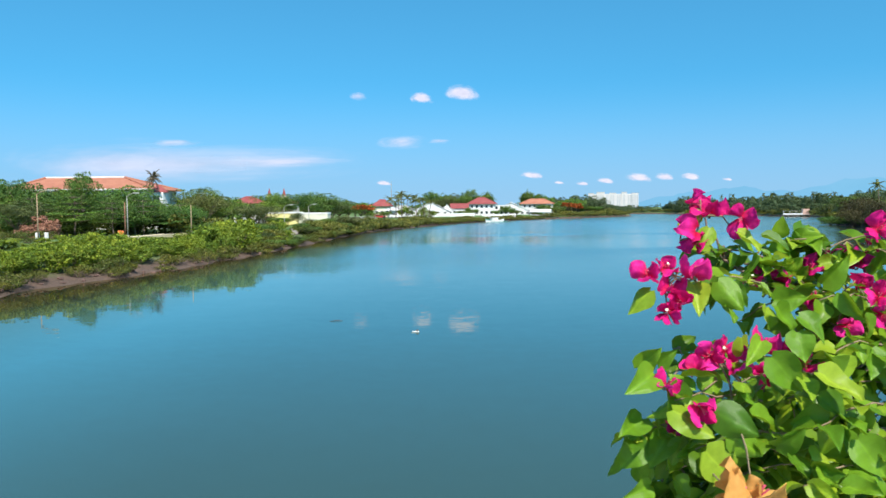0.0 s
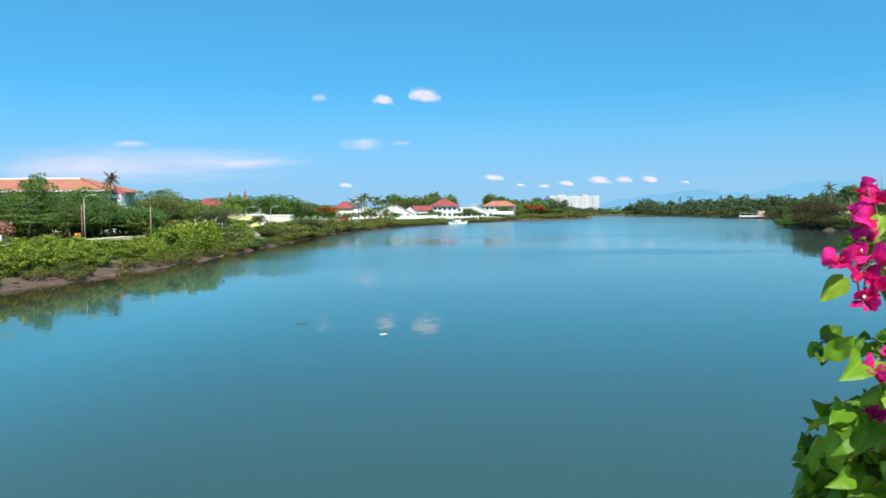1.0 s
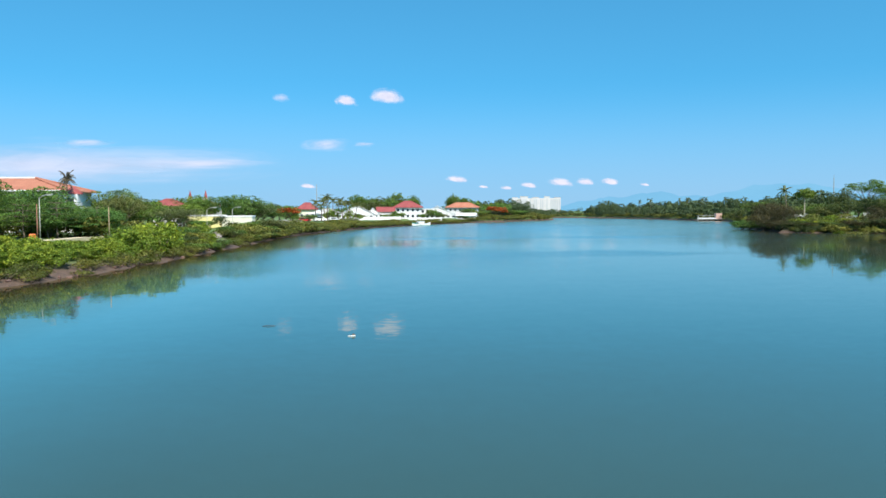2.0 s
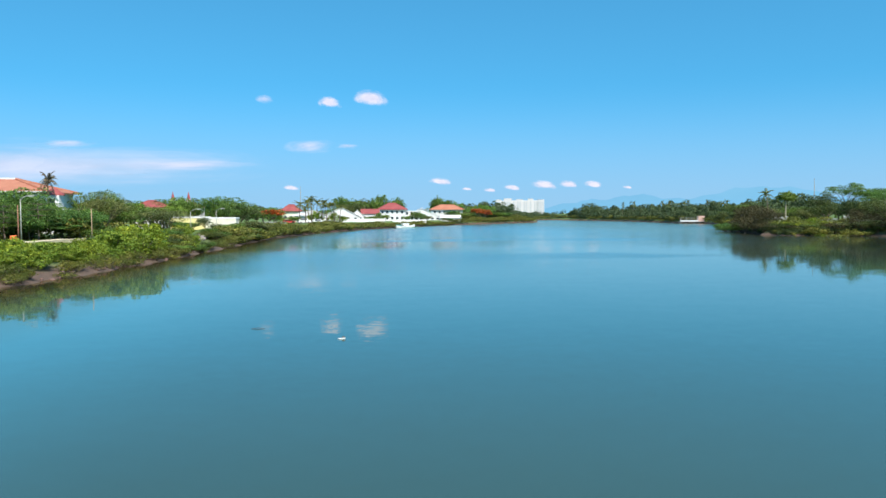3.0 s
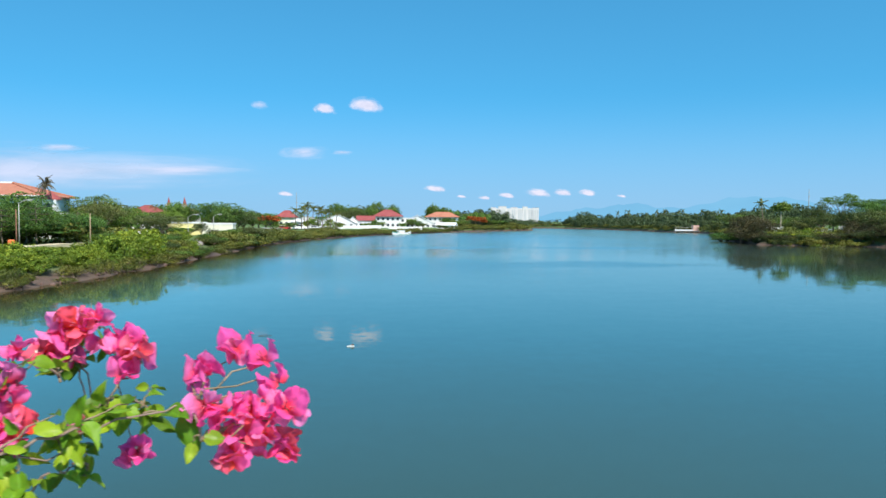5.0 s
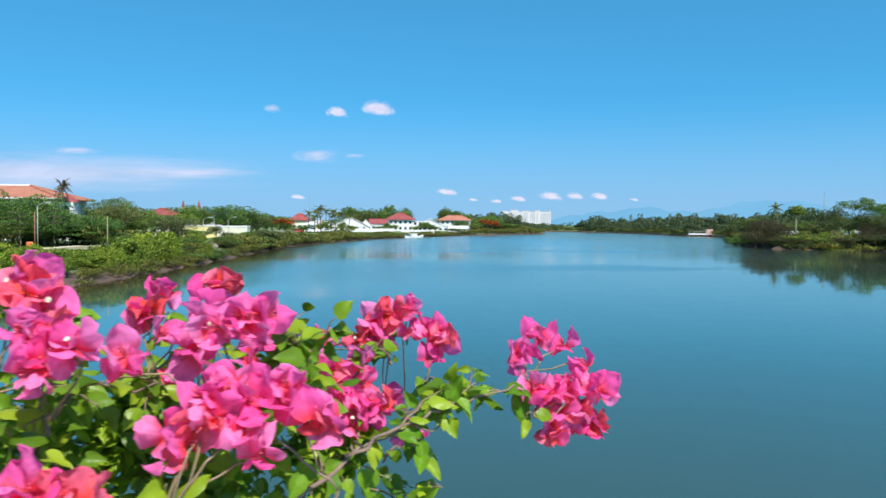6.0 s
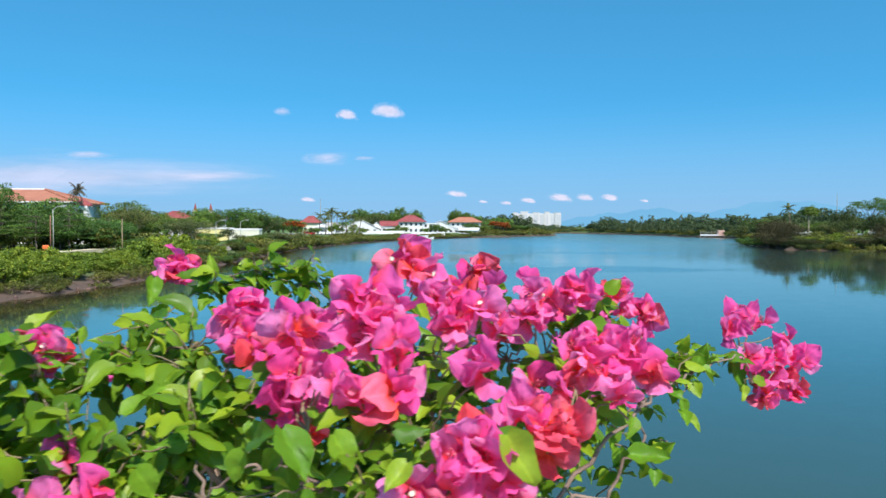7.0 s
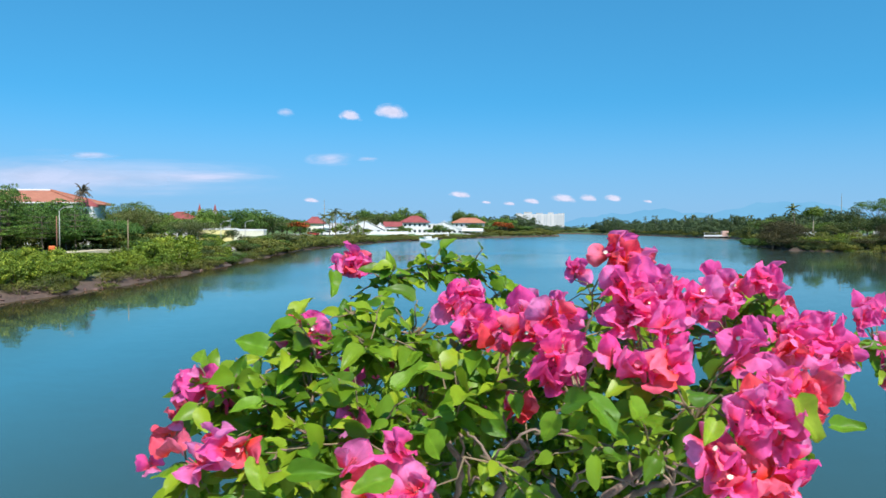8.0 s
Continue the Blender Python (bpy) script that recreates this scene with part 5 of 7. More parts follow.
def promenade():
    """A paved walk above the mangroves, with a low wall on its river side."""
    rng = R(5)
    line = along(LEFT_SHORE, 80, 114, 4.0, rng)
    v, f = [], []
    for p, way in line:
        for off, dz in ((13.8, -0.3), (13.8, 0.22), (17.2, 0.22), (17.2, -0.3)):
            q = p + way * off
            v.append((q.x, q.y, 2.35 + dz))
    for i in range(len(line) - 1):
        a = i * 4
        f += [(a + k, a + k + 1, a + k + 5, a + k + 4) for k in range(3)]
    tagged(piece("pavement", mesh_of("pavement", v, f, PAVING)), "pale paved riverside walk", "pavement", kind="structure")
    v, f = [], []
    for p, way in line:
        for off, z in ((13.5, 1.9), (13.5, 2.70), (13.75, 2.70), (13.75, 1.9)):
            q = p + way * off
            v.append((q.x, q.y, z))
    for i in range(len(line) - 1):
        a = i * 4
        f += [(a + k, a + k + 1, a + k + 5, a + k + 4) for k in range(3)]
    tagged(piece("promenade_wall", mesh_of("promenade_wall", v, f, PAVING)), "low pale wall along the riverside walk", "wall", kind="structure")


def canopy_tent(x, y, w, h, label):
    ob = new("canopy_tent")
    ob.matrix_basis = pose(x, y, ground_at(x, y))
    for sx in (-1, 1):
        for sy in (-1, 1):
            piece("leg", mesh_of("leg", *tube([(sx * w / 2, sy * w / 2, 0), (sx * w / 2, sy * w / 2, h * 0.66)], (0.06, 0.06), 6), GALV), ob)
    rings = [(w / 2 * 1.05, h * 0.62), (w / 2 * 1.05, h * 0.7), (w / 2 * 0.5, h * 0.8), (0.12, h)]
    v = [(sx * r, sy * r, z) for r, z in rings for sx, sy in ((-1, -1), (1, -1), (1, 1), (-1, 1))]
    f = [(4 * k + i, 4 * k + (i + 1) % 4, 4 * k + 4 + (i + 1) % 4, 4 * k + 4 + i) for k in range(3) for i in range(4)] + [(12, 13, 14, 15), (3, 2, 1, 0)]
    piece("canopy", mesh_of("canopy", v, f, WHITE), ob, None, "white peaked canopy")
    return tagged(ob, label, "tent")


def vehicle(x, y, spin, long, tall, paint, label):
    ob = new("van" if tall > 1.7 else "car")
    ob.matrix_basis = pose(x, y, ground_at(x, y), 0, 0, spin)
    a = long / 2
    side = [(-a, 0.35), (a, 0.35), (a, tall * 0.55), (a * 0.62, tall * 0.6), (a * 0.35, tall), (-a * 0.8, tall), (-a * 0.97, tall * 0.6)]
    v = [(x0, s, z) for s in (-0.85, 0.85) for x0, z in side]
    n = len(side)
    f = [tuple(range(n)), tuple(range(2 * n - 1, n - 1, -1))] + [(i, i + n, (i + 1) % n + n, (i + 1) % n) for i in range(n)]
    piece("body", mesh_of("body", v, f, paint), ob)
    part("side_window", boxed(-a * 0.7, -0.87, tall * 0.64, a * 0.3, -0.845, tall * 0.92), DARKGLASS, ob)
    part("side_window", boxed(-a * 0.7, 0.845, tall * 0.64, a * 0.3, 0.87, tall * 0.92), DARKGLASS, ob)
    for sx in (-0.62, 0.62):
        for sy in (-0.82, 0.82):
            piece("wheel", mesh_of("wheel", *tube([(sx * a, sy - 0.1, 0.33), (sx * a, sy + 0.1, 0.33)], (0.33, 0.33), 12), DARKWOOD), ob)
    return tagged(ob, label, "van" if tall > 1.7 else "car")


def outrigger(x, y, spin):
    ob = new("outrigger_boat")
    ob.matrix_basis = pose(x, y, 0, 0, 0, spin)
    sec, v = 11, []
    for i in range(sec):
        u = i / (sec - 1) * 2 - 1
        wd, keel, top = 0.75 * (1 - abs(u) ** 3), -0.25 + 0.5 * abs(u) ** 3, 0.75 + 0.65 * abs(u) ** 3
        v += [(u * 5.5, -wd, top), (u * 5.5, -wd * 0.7, keel + 0.15), (u * 5.5, 0, keel), (u * 5.5, wd * 0.7, keel + 0.15), (u * 5.5, wd, top)]
    f = [(5 * i + k, 5 * i + k + 1, 5 * i + k + 6, 5 * i + k + 5) for i in range(sec - 1) for k in range(4)] + [(5 * i, 5 * i + 5, 5 * i + 9, 5 * i + 4) for i in range(sec - 1)]
    piece("hull", mesh_of("hull", v, f, WHITE), ob)
    piece("bow_trim", mesh_of("bow_trim", *tube([(-5.45, 0, 1.3), (-4.4, -0.32, 1.08), (-3.0, -0.66, 0.9)], (0.16, 0.2, 0.2), 6), GREENPAINT), ob, None, "green painted bow")
    part("cabin", boxed(-2.2, -0.6, 0.7, 1.4, 0.6, 1.75, bevel=0.06), WHITE, ob, "white cabin")
    part("cabin_roof", boxed(-2.6, -0.8, 1.75, 1.8, 0.8, 1.86, bevel=0.03), WHITE, ob)
    for s in (-1, 1):
        piece("outrigger_float", mesh_of("outrigger_float", *tube([(-4.6, s * 2.6, 0.3), (-3, s * 2.7, 0.06), (3, s * 2.7, 0.06), (4.6, s * 2.6, 0.3)], (0.07, 0.09, 0.09, 0.07), 6), GREENPAINT), ob)
    for q in (-2.4, 2.4):
        piece("cross_beam", mesh_of("cross_beam", *tube([(q, -2.7, 0.1), (q, -1.2, 0.95), (q, 1.2, 0.95), (q, 2.7, 0.1)], (0.05,) * 4, 5), DARKWOOD), ob)
    return tagged(ob, "white outrigger boat with green floats, moored", "boat")


def stilt_hut():
    ob = new("stilt_hut")
    ob.matrix_basis = pose(190.5, 388, 0, 0, 0, -16)
    part("deck", boxed(-6.5, -2.5, 0.9, 6.5, 3, 1.1, bevel=0.02), CONCRETE, ob)
    for k in range(6):
        for q in (-2.2, 2.6):
            piece("stilt", mesh_of("stilt", *tube([(-6.2 + k * 2.48, q, -2.0), (-6.2 + k * 2.48, q, 0.9)], (0.13, 0.12), 6), CONCRETE), ob)
    part("wall", boxed(3.0, -2.2, 1.1, 6.2, 2.6, 4.0, bevel=0.04), PINKWALL, ob, "pale pink wall")
    part("railing", boxed(-6.4, -2.45, 1.1, 2.9, -2.3, 1.8, bevel=0.02), LAMPGLASS, ob, "white railing panel")
    part("roof", boxed(-6.3, -2.2, 2.9, 2.9, 2.6, 3.05, bevel=0.02), GALV, ob)
    for k in range(4):
        piece("post", mesh_of("post", *tube([(-6.1 + k * 2.9, -2.1, 1.1), (-6.1 + k * 2.9, -2.1, 2.95)], (0.07, 0.07), 6), WHITE), ob)
    return tagged(ob, "small pink and white landing hut on stilts", "hut")


def low_wall(label, x, y, spin, w, h, material, name="garden_wall"):
    ob = new(name)
    ob.matrix_basis = pose(x, y, ground_at(x, y) - 0.1, 0, 0, spin)
    part("wall", boxed(-w / 2, -0.12, 0, w / 2, 0.12, h, bevel=0.02), material, ob)
    part("coping", boxed(-w / 2 - 0.05, -0.18, h, w / 2 + 0.05, 0.18, h + 0.1, bevel=0.02), material, ob)
    for k in range(int(w / 3) + 1):
        part("pier", boxed(-w / 2 + k * 3 - 0.18, -0.2, 0, -w / 2 + k * 3 + 0.18, -0.122, h + 0.2), material, ob)
    return tagged(ob, label, "wall")


def radio_mast(x, y, tall, label, guyed=False):
    ob = new("radio_mast")
    ob.matrix_basis = pose(x, y, ground_at(x, y))
    part("footing", boxed(-0.5, -0.5, -0.3, 0.5, 0.5, 0.3, bevel=0.05), CONCRETE, ob)
    piece("mast", mesh_of("mast", *tube([(0, 0, 0.3), (0, 0, tall * 0.6), (0, 0, tall)], (0.22, 0.16, 0.07), 6), GALV), ob)
    for k in range(3):
        piece("aerial", mesh_of("aerial", *tube([(-0.5 + 0.1 * k, 0, tall * (0.72 + 0.1 * k)), (0.5 - 0.1 * k, 0, tall * (0.72 + 0.1 * k))], (0.06, 0.06), 5), GALV), ob)
    return tagged(ob, label, "mast")


def river_float():
    ob = new("river_float")
    ob.matrix_basis = pose(-0.52, 36.7, 0.02, 0, 0, 12) @ Matrix.Scale(0.6, 4)
    part("block", lump(R(9), (0.36, 0.14, 0.055), 0.2), FOAM, ob)
    part("knob", lump(R(10), (0.13, 0.07, 0.07), 0.3), DARKWOOD, ob, "dark stub on the float", pose(0.14, 0, 0.10))
    tagged(ob, "bleached white foam float drifting on the river", "float")
    st = piece("driftwood", mesh_of("driftwood", *tube([(-0.35, 0, 0.0), (0, 0.02, 0.035), (0.33, -0.02, 0.0)], (0.01, 0.018, 0.008), 6), DARKWOOD, True), None, pose(-4.8, 40.6, 0.01, 0, 0, 8))
    tagged(st, "thin dark stick adrift on the water", "driftwood")


big_hall()
church()
hotel()
house("white house with a red hipped roof among trees", -46.5, 203, 10, 7.5, 7, 5.4, 1.7, WHITE, REDROOF, 0.2, 0.7, 2, 3)
house("low yellow single-storey building with a flat roof", -34.0, 186, 0, 8.0, 6, 2.9, 0, YELLOW, WHITE, 0, rows=1, cols=0)
house("low cream annex with a flat white roof", -26.6, 185, 0, 6.8, 6, 3.1, 0, CREAM, WHITE, 0, rows=1, cols=0)
house("small house with a red hipped roof", -18, 322, 0, 7.2, 7, 4.8, 2.6, CREAM, REDROOF, 0.25, 0.8, 1, 3)
house("dark-eaved pavilion by the river", -9.5, 318, 0, 9, 7, 3.2, 1.6, WHITE, CONCRETE, 0.3, 0.9, 1, 3)
house("white gabled riverside house", 2.6, 334, 0, 16, 14, 2.3, 4.2, WHITE, WHITE, 1.0, 0.4, 1, 5, True)
house("white house with a red gabled roof", 15.6, 347, 0, 7.6, 9, 3.6, 2.0, WHITE, REDROOF, 1.0, 0.5, 1, 3)
house("white garden house with a low gable", 9.6, 338, 0, 5.5, 8, 2.6, 2.5, WHITE, WHITE, 1.0, 0.3, 1, 2, True)
house("large two-storey white house with a red hipped roof", 27, 364, -4, 12.5, 11, 5.6, 3.0, WHITE, REDROOF, 0.22, 1.0, 2, 5)
house("white flat-roofed wing of a river house", 36.5, 366, -4, 7.5, 8, 4.8, 0, WHITE, WHITE, 0, rows=2, cols=3)
house("wide white boathouse with a sloping white gable", 45.0, 396, -8, 21, 9, 1.5, 5.0, WHITE, WHITE, 1.0, 0.5, 1, 7, True, win=(1.4, 0.9))
house("low white shed beside the boathouse", 59.5, 391, -18, 10, 7, 2.0, 1.2, WHITE, WHITE, 1.0, 0.4, 1, 4, win=(1.0, 0.8))
house("house with a broad orange tiled roof", 61, 414, -10, 17, 11, 5.6, 2.6, WHITE, TERRACOTTA, 0.4, 1.0, 2, 6)
canopy_tent(-12.5, 300, 7.0, 4.4, "white peaked canopy tent on the bank")
canopy_tent(-5.5, 303, 5.5, 3.2, "white peaked canopy tent on the bank")
vehicle(-17.0, 284, 12, 4.4, 1.5, REDPAINT, "red car parked by the riverside")
vehicle(-11.5, 287, 20, 4.8, 2.0, WHITE, "white van parked by the riverside")
vehicle(-6.5, 290, 25, 4.4, 1.5, WHITE, "white car parked by the riverside")
outrigger(28.8, 315, 40)
stilt_hut()
promenade()
low_wall("grey-pink block wall by the river", -18.5, 226, 4, 8, 1.7, CONCRETE)
low_wall("white garden wall before the river houses", 10, 324, 22, 24, 1.4, WHITE)
low_wall("white garden wall before the river houses", 34, 351, 26, 18, 1.4, WHITE)
low_wall("white fence wall on the bank", 133.8, 217, -25, 6.5, 2.3, WHITE)
low_wall("white fence wall on the bank", 136, 195, -25, 4, 1.8, WHITE)
low_wall("short white wall on the bank", 135, 181, -25, 3.4, 1.6, WHITE)
low_wall("short white wall on the bank", 136.6, 188.7, -25, 1.4, 2.5, WHITE)
low_wall("short white wall on the bank", 133.6, 170.5, -25, 1.2, 1.4, WHITE)
lamp_post("tan street lamp with a single arm", -46.2, 92, 5.8, 1.7, 1, TAN)
lamp_post("grey street lamp with a single arm", -41.0, 106, 5.7, 1.3)
lamp_post("rusty brown pole beside a street lamp", -41.5, 106.4, 4.9, 0, 1, RUST)
lamp_post("bare tan lamp pole without an arm", -32.6, 107, 4.9, 0, 1, TAN)
lamp_post("grey street lamp with a single arm", -25.1, 165, 5.1, 1.3)
lamp_post("grey street lamp with a single arm", -27.6, 150, 4.8, 1.5)
radio_mast(-14.5, 330, 15.2, "tall slender white mast above the houses")
radio_mast(186, 276, 16.8, "thin grey radio mast above the trees")
rock("pale boulder lying on the mud bank", -30.6, 74.2, (0.5, 0.4, 0.4), 3, FOAM)
for i, (p, way) in enumerate(along(LEFT_SHORE, 50, 128, 1.1, R(77))):
    u = R(600 + i)
    q = p + way * u.uniform(0.3, 2.0)
    rock("small brown stone on the mud bank", q.x, q.y, (u.uniform(0.12, 0.4), u.uniform(0.12, 0.3), u.uniform(0.08, 0.22)), 40 + i)
ruin = new("ruined_wall")
ruin.matrix_basis = pose(-25.8, 142.8, ground_at(-25.8, 142.8) - 0.1, 0, 0, 14)
for k, (a, b, h) in enumerate(((-1.9, -1.0, 0.8), (-0.95, 0.3, 0.6), (0.35, 1.1, 0.95), (1.15, 2.0, 0.5))):
    part("block", boxed(a, -0.45, 0, b, 0.45, h, bevel=0.09), RUBBLE, ruin, "", pose(0, 0, 0, 3 * math.sin(k * 2.1), 4 * math.cos(k * 1.7), 5 * k))
part("fallen_slab", boxed(-1.5, -0.8, 0, 1.5, 0.8, 0.22, bevel=0.05), RUBBLE, ruin, "tilted concrete slab", pose(0.3, -1.2, 0.1, 24, -6, 8))
tagged(ruin, "broken grey concrete wall on the mud bank", "ruin")
bar = part("road_barrier", boxed(-0.4, -0.22, 0, 0.4, 0.22, 0.95, bevel=0.1), ORANGE, None, "", pose(-41.85, 105.7, ground_at(-41.85, 105.7), 0, 0, 10))
tagged(bar, "orange plastic road barrier on the promenade", "barrier")
for x, y in ((-46.8, 93.0), (-46.2, 94.0)):
    b = part("bollard", boxed(-0.19, -0.19, 0, 0.19, 0.19, 1.15, bevel=0.05), WHITE, None, "", pose(x, y, ground_at(x, y) - 0.05))
    tagged(b, "short white concrete bollard on the bank", "bollard", "bollards on the promenade")
river_float()


# ---- bridge under the camera ----
def bridge():
    bm = bmesh.new()
    box(bm, -40, -7.5, 3.9, 60, 0.9, 4.45)
    tagged(part("bridge_deck", bm, CONCRETE), "grey concrete bridge deck", "bridge", kind="structure")
    for y0, y1, z0, z1 in ((0.62, 0.72, 4.45, 5.05), (1.42, 1.52, 4.2, 5.05)):
        tagged(part("planter_wall", boxed(-40, y0, z0, 60, y1, z1, bevel=0.015), CONCRETE), "grey concrete planter wall of the bridge", "planter", kind="structure")
    tagged(part("planter_bed", boxed(-40, 0.72, 4.2, 60, 1.42, 4.95), POTSOIL), "dark soil bed along the bridge", "soil", kind="structure")
    for x in (-20, 12, 44):
        tagged(part("bridge_pier", boxed(x - 1, -6, -3, x + 1, -0.5, 3.9, bevel=0.1), CONCRETE), "grey concrete bridge pier", "pier", kind="structure")


bridge()

# ---- bougainvillea ----
PINK_FLOWERS = []
PINK_LEAVES = []
PINK_BOUGHS = []
CRIMSON_FLOWERS = []
CRIMSON_LEAVES = []
CRIMSON_BOUGHS = []
# bare limbs: from, to, thickness
PINK_LIMBS = [
    (-2.330, 1.12, 5.600, -2.212, 1.06, 5.716, 0.0065), (-2.194, 1.12, 5.590, -2.208, 1.06, 5.700, 0.006), (-2.460, 1.12, 5.600, -2.395, 1.06, 5.714, 0.006),
    (-2.487, 1.10, 5.610, -2.489, 1.04, 5.720, 0.005), (-2.530, 1.10, 5.780, -2.480, 1.06, 5.735, 0.004), (-2.285, 1.12, 5.610, -2.219, 1.06, 5.679, 0.006),
    (-2.120, 1.05, 5.690, -2.002, 1.10, 5.785, 0.0030), (-2.002, 1.10, 5.785, -1.900, 1.18, 5.806, 0.0022), (-1.900, 1.18, 5.806, -1.780, 1.27, 5.812, 0.0015),
    (-2.060, 1.05, 5.690, -2.016, 1.05, 5.764, 0.0022), (-1.990, 1.12, 5.786, -1.900, 1.19, 5.786, 0.0014),
]
# leafy sprays: from, to, bow, leaves, leaf length
PINK_SPRAYS = [
    (-2.620, 1.40, 5.880, -2.470, 1.38, 5.940, 0.012, 16, 0.026), (-2.500, 1.38, 5.932, -2.360, 1.37, 5.905, 0.022, 18, 0.027), (-2.400, 1.37, 5.925, -2.345, 1.36, 5.862, 0.012, 8, 0.030),
    (-2.029, 1.260, 5.732, -1.932, 1.270, 5.687, 0.006, 8, 0.033), (-1.976, 1.260, 5.691, -1.901, 1.260, 5.645, 0.006, 7, 0.034), (-1.960, 1.14, 5.790, -1.900, 1.18, 5.830, 0.004, 8, 0.027),
    (-1.900, 1.18, 5.806, -1.845, 1.24, 5.825, 0.006, 8, 0.027), (-1.930, 1.16, 5.800, -1.925, 1.15, 5.755, 0.0, 5, 0.027), (-1.830, 1.25, 5.812, -1.770, 1.28, 5.800, 0.004, 4, 0.026),
    (-2.640, 1.10, 5.840, -2.735, 1.05, 5.835, 0.02, 9, 0.036), (-2.680, 1.05, 5.800, -2.800, 1.06, 5.790, 0.012, 10, 0.032),
]
CRIMSON_LIMBS = [
    (0.560, 0.98, 5.700, 0.470, 0.94, 5.880, 0.005), (0.470, 0.94, 5.880, 0.360, 0.91, 5.935, 0.0028), (0.360, 0.91, 5.935, 0.335, 0.92, 5.990, 0.0016),
    (0.400, 0.90, 5.905, 0.275, 0.83, 5.920, 0.0018), (0.440, 0.90, 5.700, 0.320, 0.82, 5.830, 0.003), (0.420, 0.92, 5.650, 0.250, 0.84, 5.740, 0.003),
    (0.430, 0.94, 5.780, 0.345, 1.01, 5.797, 0.0012),
]
CRIMSON_SPRAYS = [
    (0.470, 0.93, 5.900, 0.400, 0.90, 5.930, 0.01, 13, 0.026), (0.420, 0.91, 5.930, 0.340, 0.90, 5.945, 0.008, 12, 0.024), (0.400, 0.89, 5.905, 0.310, 0.84, 5.915, 0.006, 12, 0.025),
    (0.520, 0.95, 5.930, 0.450, 0.94, 5.955, 0.01, 11, 0.028), (0.600, 0.95, 5.930, 0.520, 0.94, 5.945, 0.01, 12, 0.030), (0.560, 0.90, 5.870, 0.450, 0.86, 5.890, 0.012, 13, 0.030),
    (0.520, 0.84, 5.840, 0.420, 0.78, 5.840, 0.01, 13, 0.031), (0.420, 0.80, 5.820, 0.320, 0.76, 5.820, 0.01, 13, 0.030), (0.360, 0.80, 5.790, 0.255, 0.77, 5.800, 0.008, 13, 0.029),
    (0.480, 0.78, 5.790, 0.380, 0.73, 5.780, 0.008, 13, 0.033), (0.380, 0.78, 5.760, 0.270, 0.75, 5.755, 0.008, 13, 0.030), (0.300, 0.82, 5.750, 0.215, 0.80, 5.755, 0.008, 12, 0.028),
    (0.460, 0.75, 5.740, 0.360, 0.71, 5.730, 0.008, 12, 0.033),
]
# where the flower heads sit: x, y, z, blooms, spread, tone
PINK_FLOWERS += [
    (-1.741, 1.342, 5.866, 1, 0.008, 0), (-1.709, 1.341, 5.861, 1, 0.008, 0), (-1.772, 1.303, 5.843, 1, 0.008, 0), (-1.690, 1.309, 5.838, 1, 0.008, 0),
    (-1.666, 1.287, 5.803, 1, 0.008, 0), (-1.767, 1.265, 5.813, 1, 0.008, 0), (-1.733, 1.280, 5.751, 1, 0.008, 0), (-1.718, 1.285, 5.806, 1, 0.008, 0),
    (-1.697, 1.285, 5.778, 1, 0.008, 0), (-1.738, 1.280, 5.785, 1, 0.008, 0), (-1.700, 1.300, 5.753, 1, 0.008, 0), (-1.672, 1.303, 5.748, 1, 0.008, 1),
    (-1.961, 1.391, 5.890, 2, 0.014, 0), (-1.945, 1.380, 5.898, 1, 0.008, 0), (-1.883, 1.397, 5.865, 1, 0.008, 1), (-1.915, 1.395, 5.872, 1, 0.008, 0),
]
PINK_FLOWERS += [
    (-1.978, 1.400, 5.858, 1, 0.008, 1), (-1.951, 1.400, 5.854, 1, 0.008, 0), (-1.920, 1.390, 5.899, 1, 0.008, 0), (-1.868, 1.390, 5.852, 1, 0.008, 1),
    (-1.891, 1.400, 5.870, 1, 0.008, 0), (-1.883, 1.390, 5.837, 1, 0.008, 0), (-2.100, 1.620, 5.829, 2, 0.012, 0), (-2.065, 1.620, 5.822, 2, 0.012, 0),
    (-2.040, 1.620, 5.815, 2, 0.012, 0), (-2.172, 1.650, 5.790, 2, 0.012, 0), (-2.197, 1.640, 5.846, 2, 0.012, 0), (-2.029, 1.268, 5.841, 1, 0.008, 0),
    (-2.008, 1.268, 5.805, 1, 0.008, 0), (-1.984, 1.285, 5.818, 1, 0.008, 0), (-1.977, 1.262, 5.782, 1, 0.008, 0), (-1.965, 1.265, 5.800, 1, 0.008, 0),
]
PINK_FLOWERS += [
    (-2.020, 1.280, 5.835, 1, 0.008, 1), (-1.991, 1.290, 5.840, 1, 0.008, 0), (-1.945, 1.450, 5.765, 2, 0.016, 0), (-1.957, 1.450, 5.747, 1, 0.008, 0),
    (-1.908, 1.520, 5.690, 2, 0.014, 0), (-2.281, 1.025, 5.956, 2, 0.013, 0), (-2.253, 0.980, 5.932, 2, 0.013, 0), (-2.265, 0.979, 5.926, 2, 0.013, 0),
    (-2.255, 0.959, 5.908, 2, 0.013, 0), (-2.296, 1.050, 5.965, 2, 0.013, 0), (-2.168, 1.302, 5.943, 2, 0.013, 0), (-2.136, 1.100, 5.926, 2, 0.013, 0),
    (-2.140, 1.051, 5.926, 2, 0.013, 0), (-2.152, 1.055, 5.903, 2, 0.013, 0), (-2.085, 1.059, 5.936, 2, 0.013, 0), (-2.100, 0.965, 5.882, 2, 0.013, 0),
]
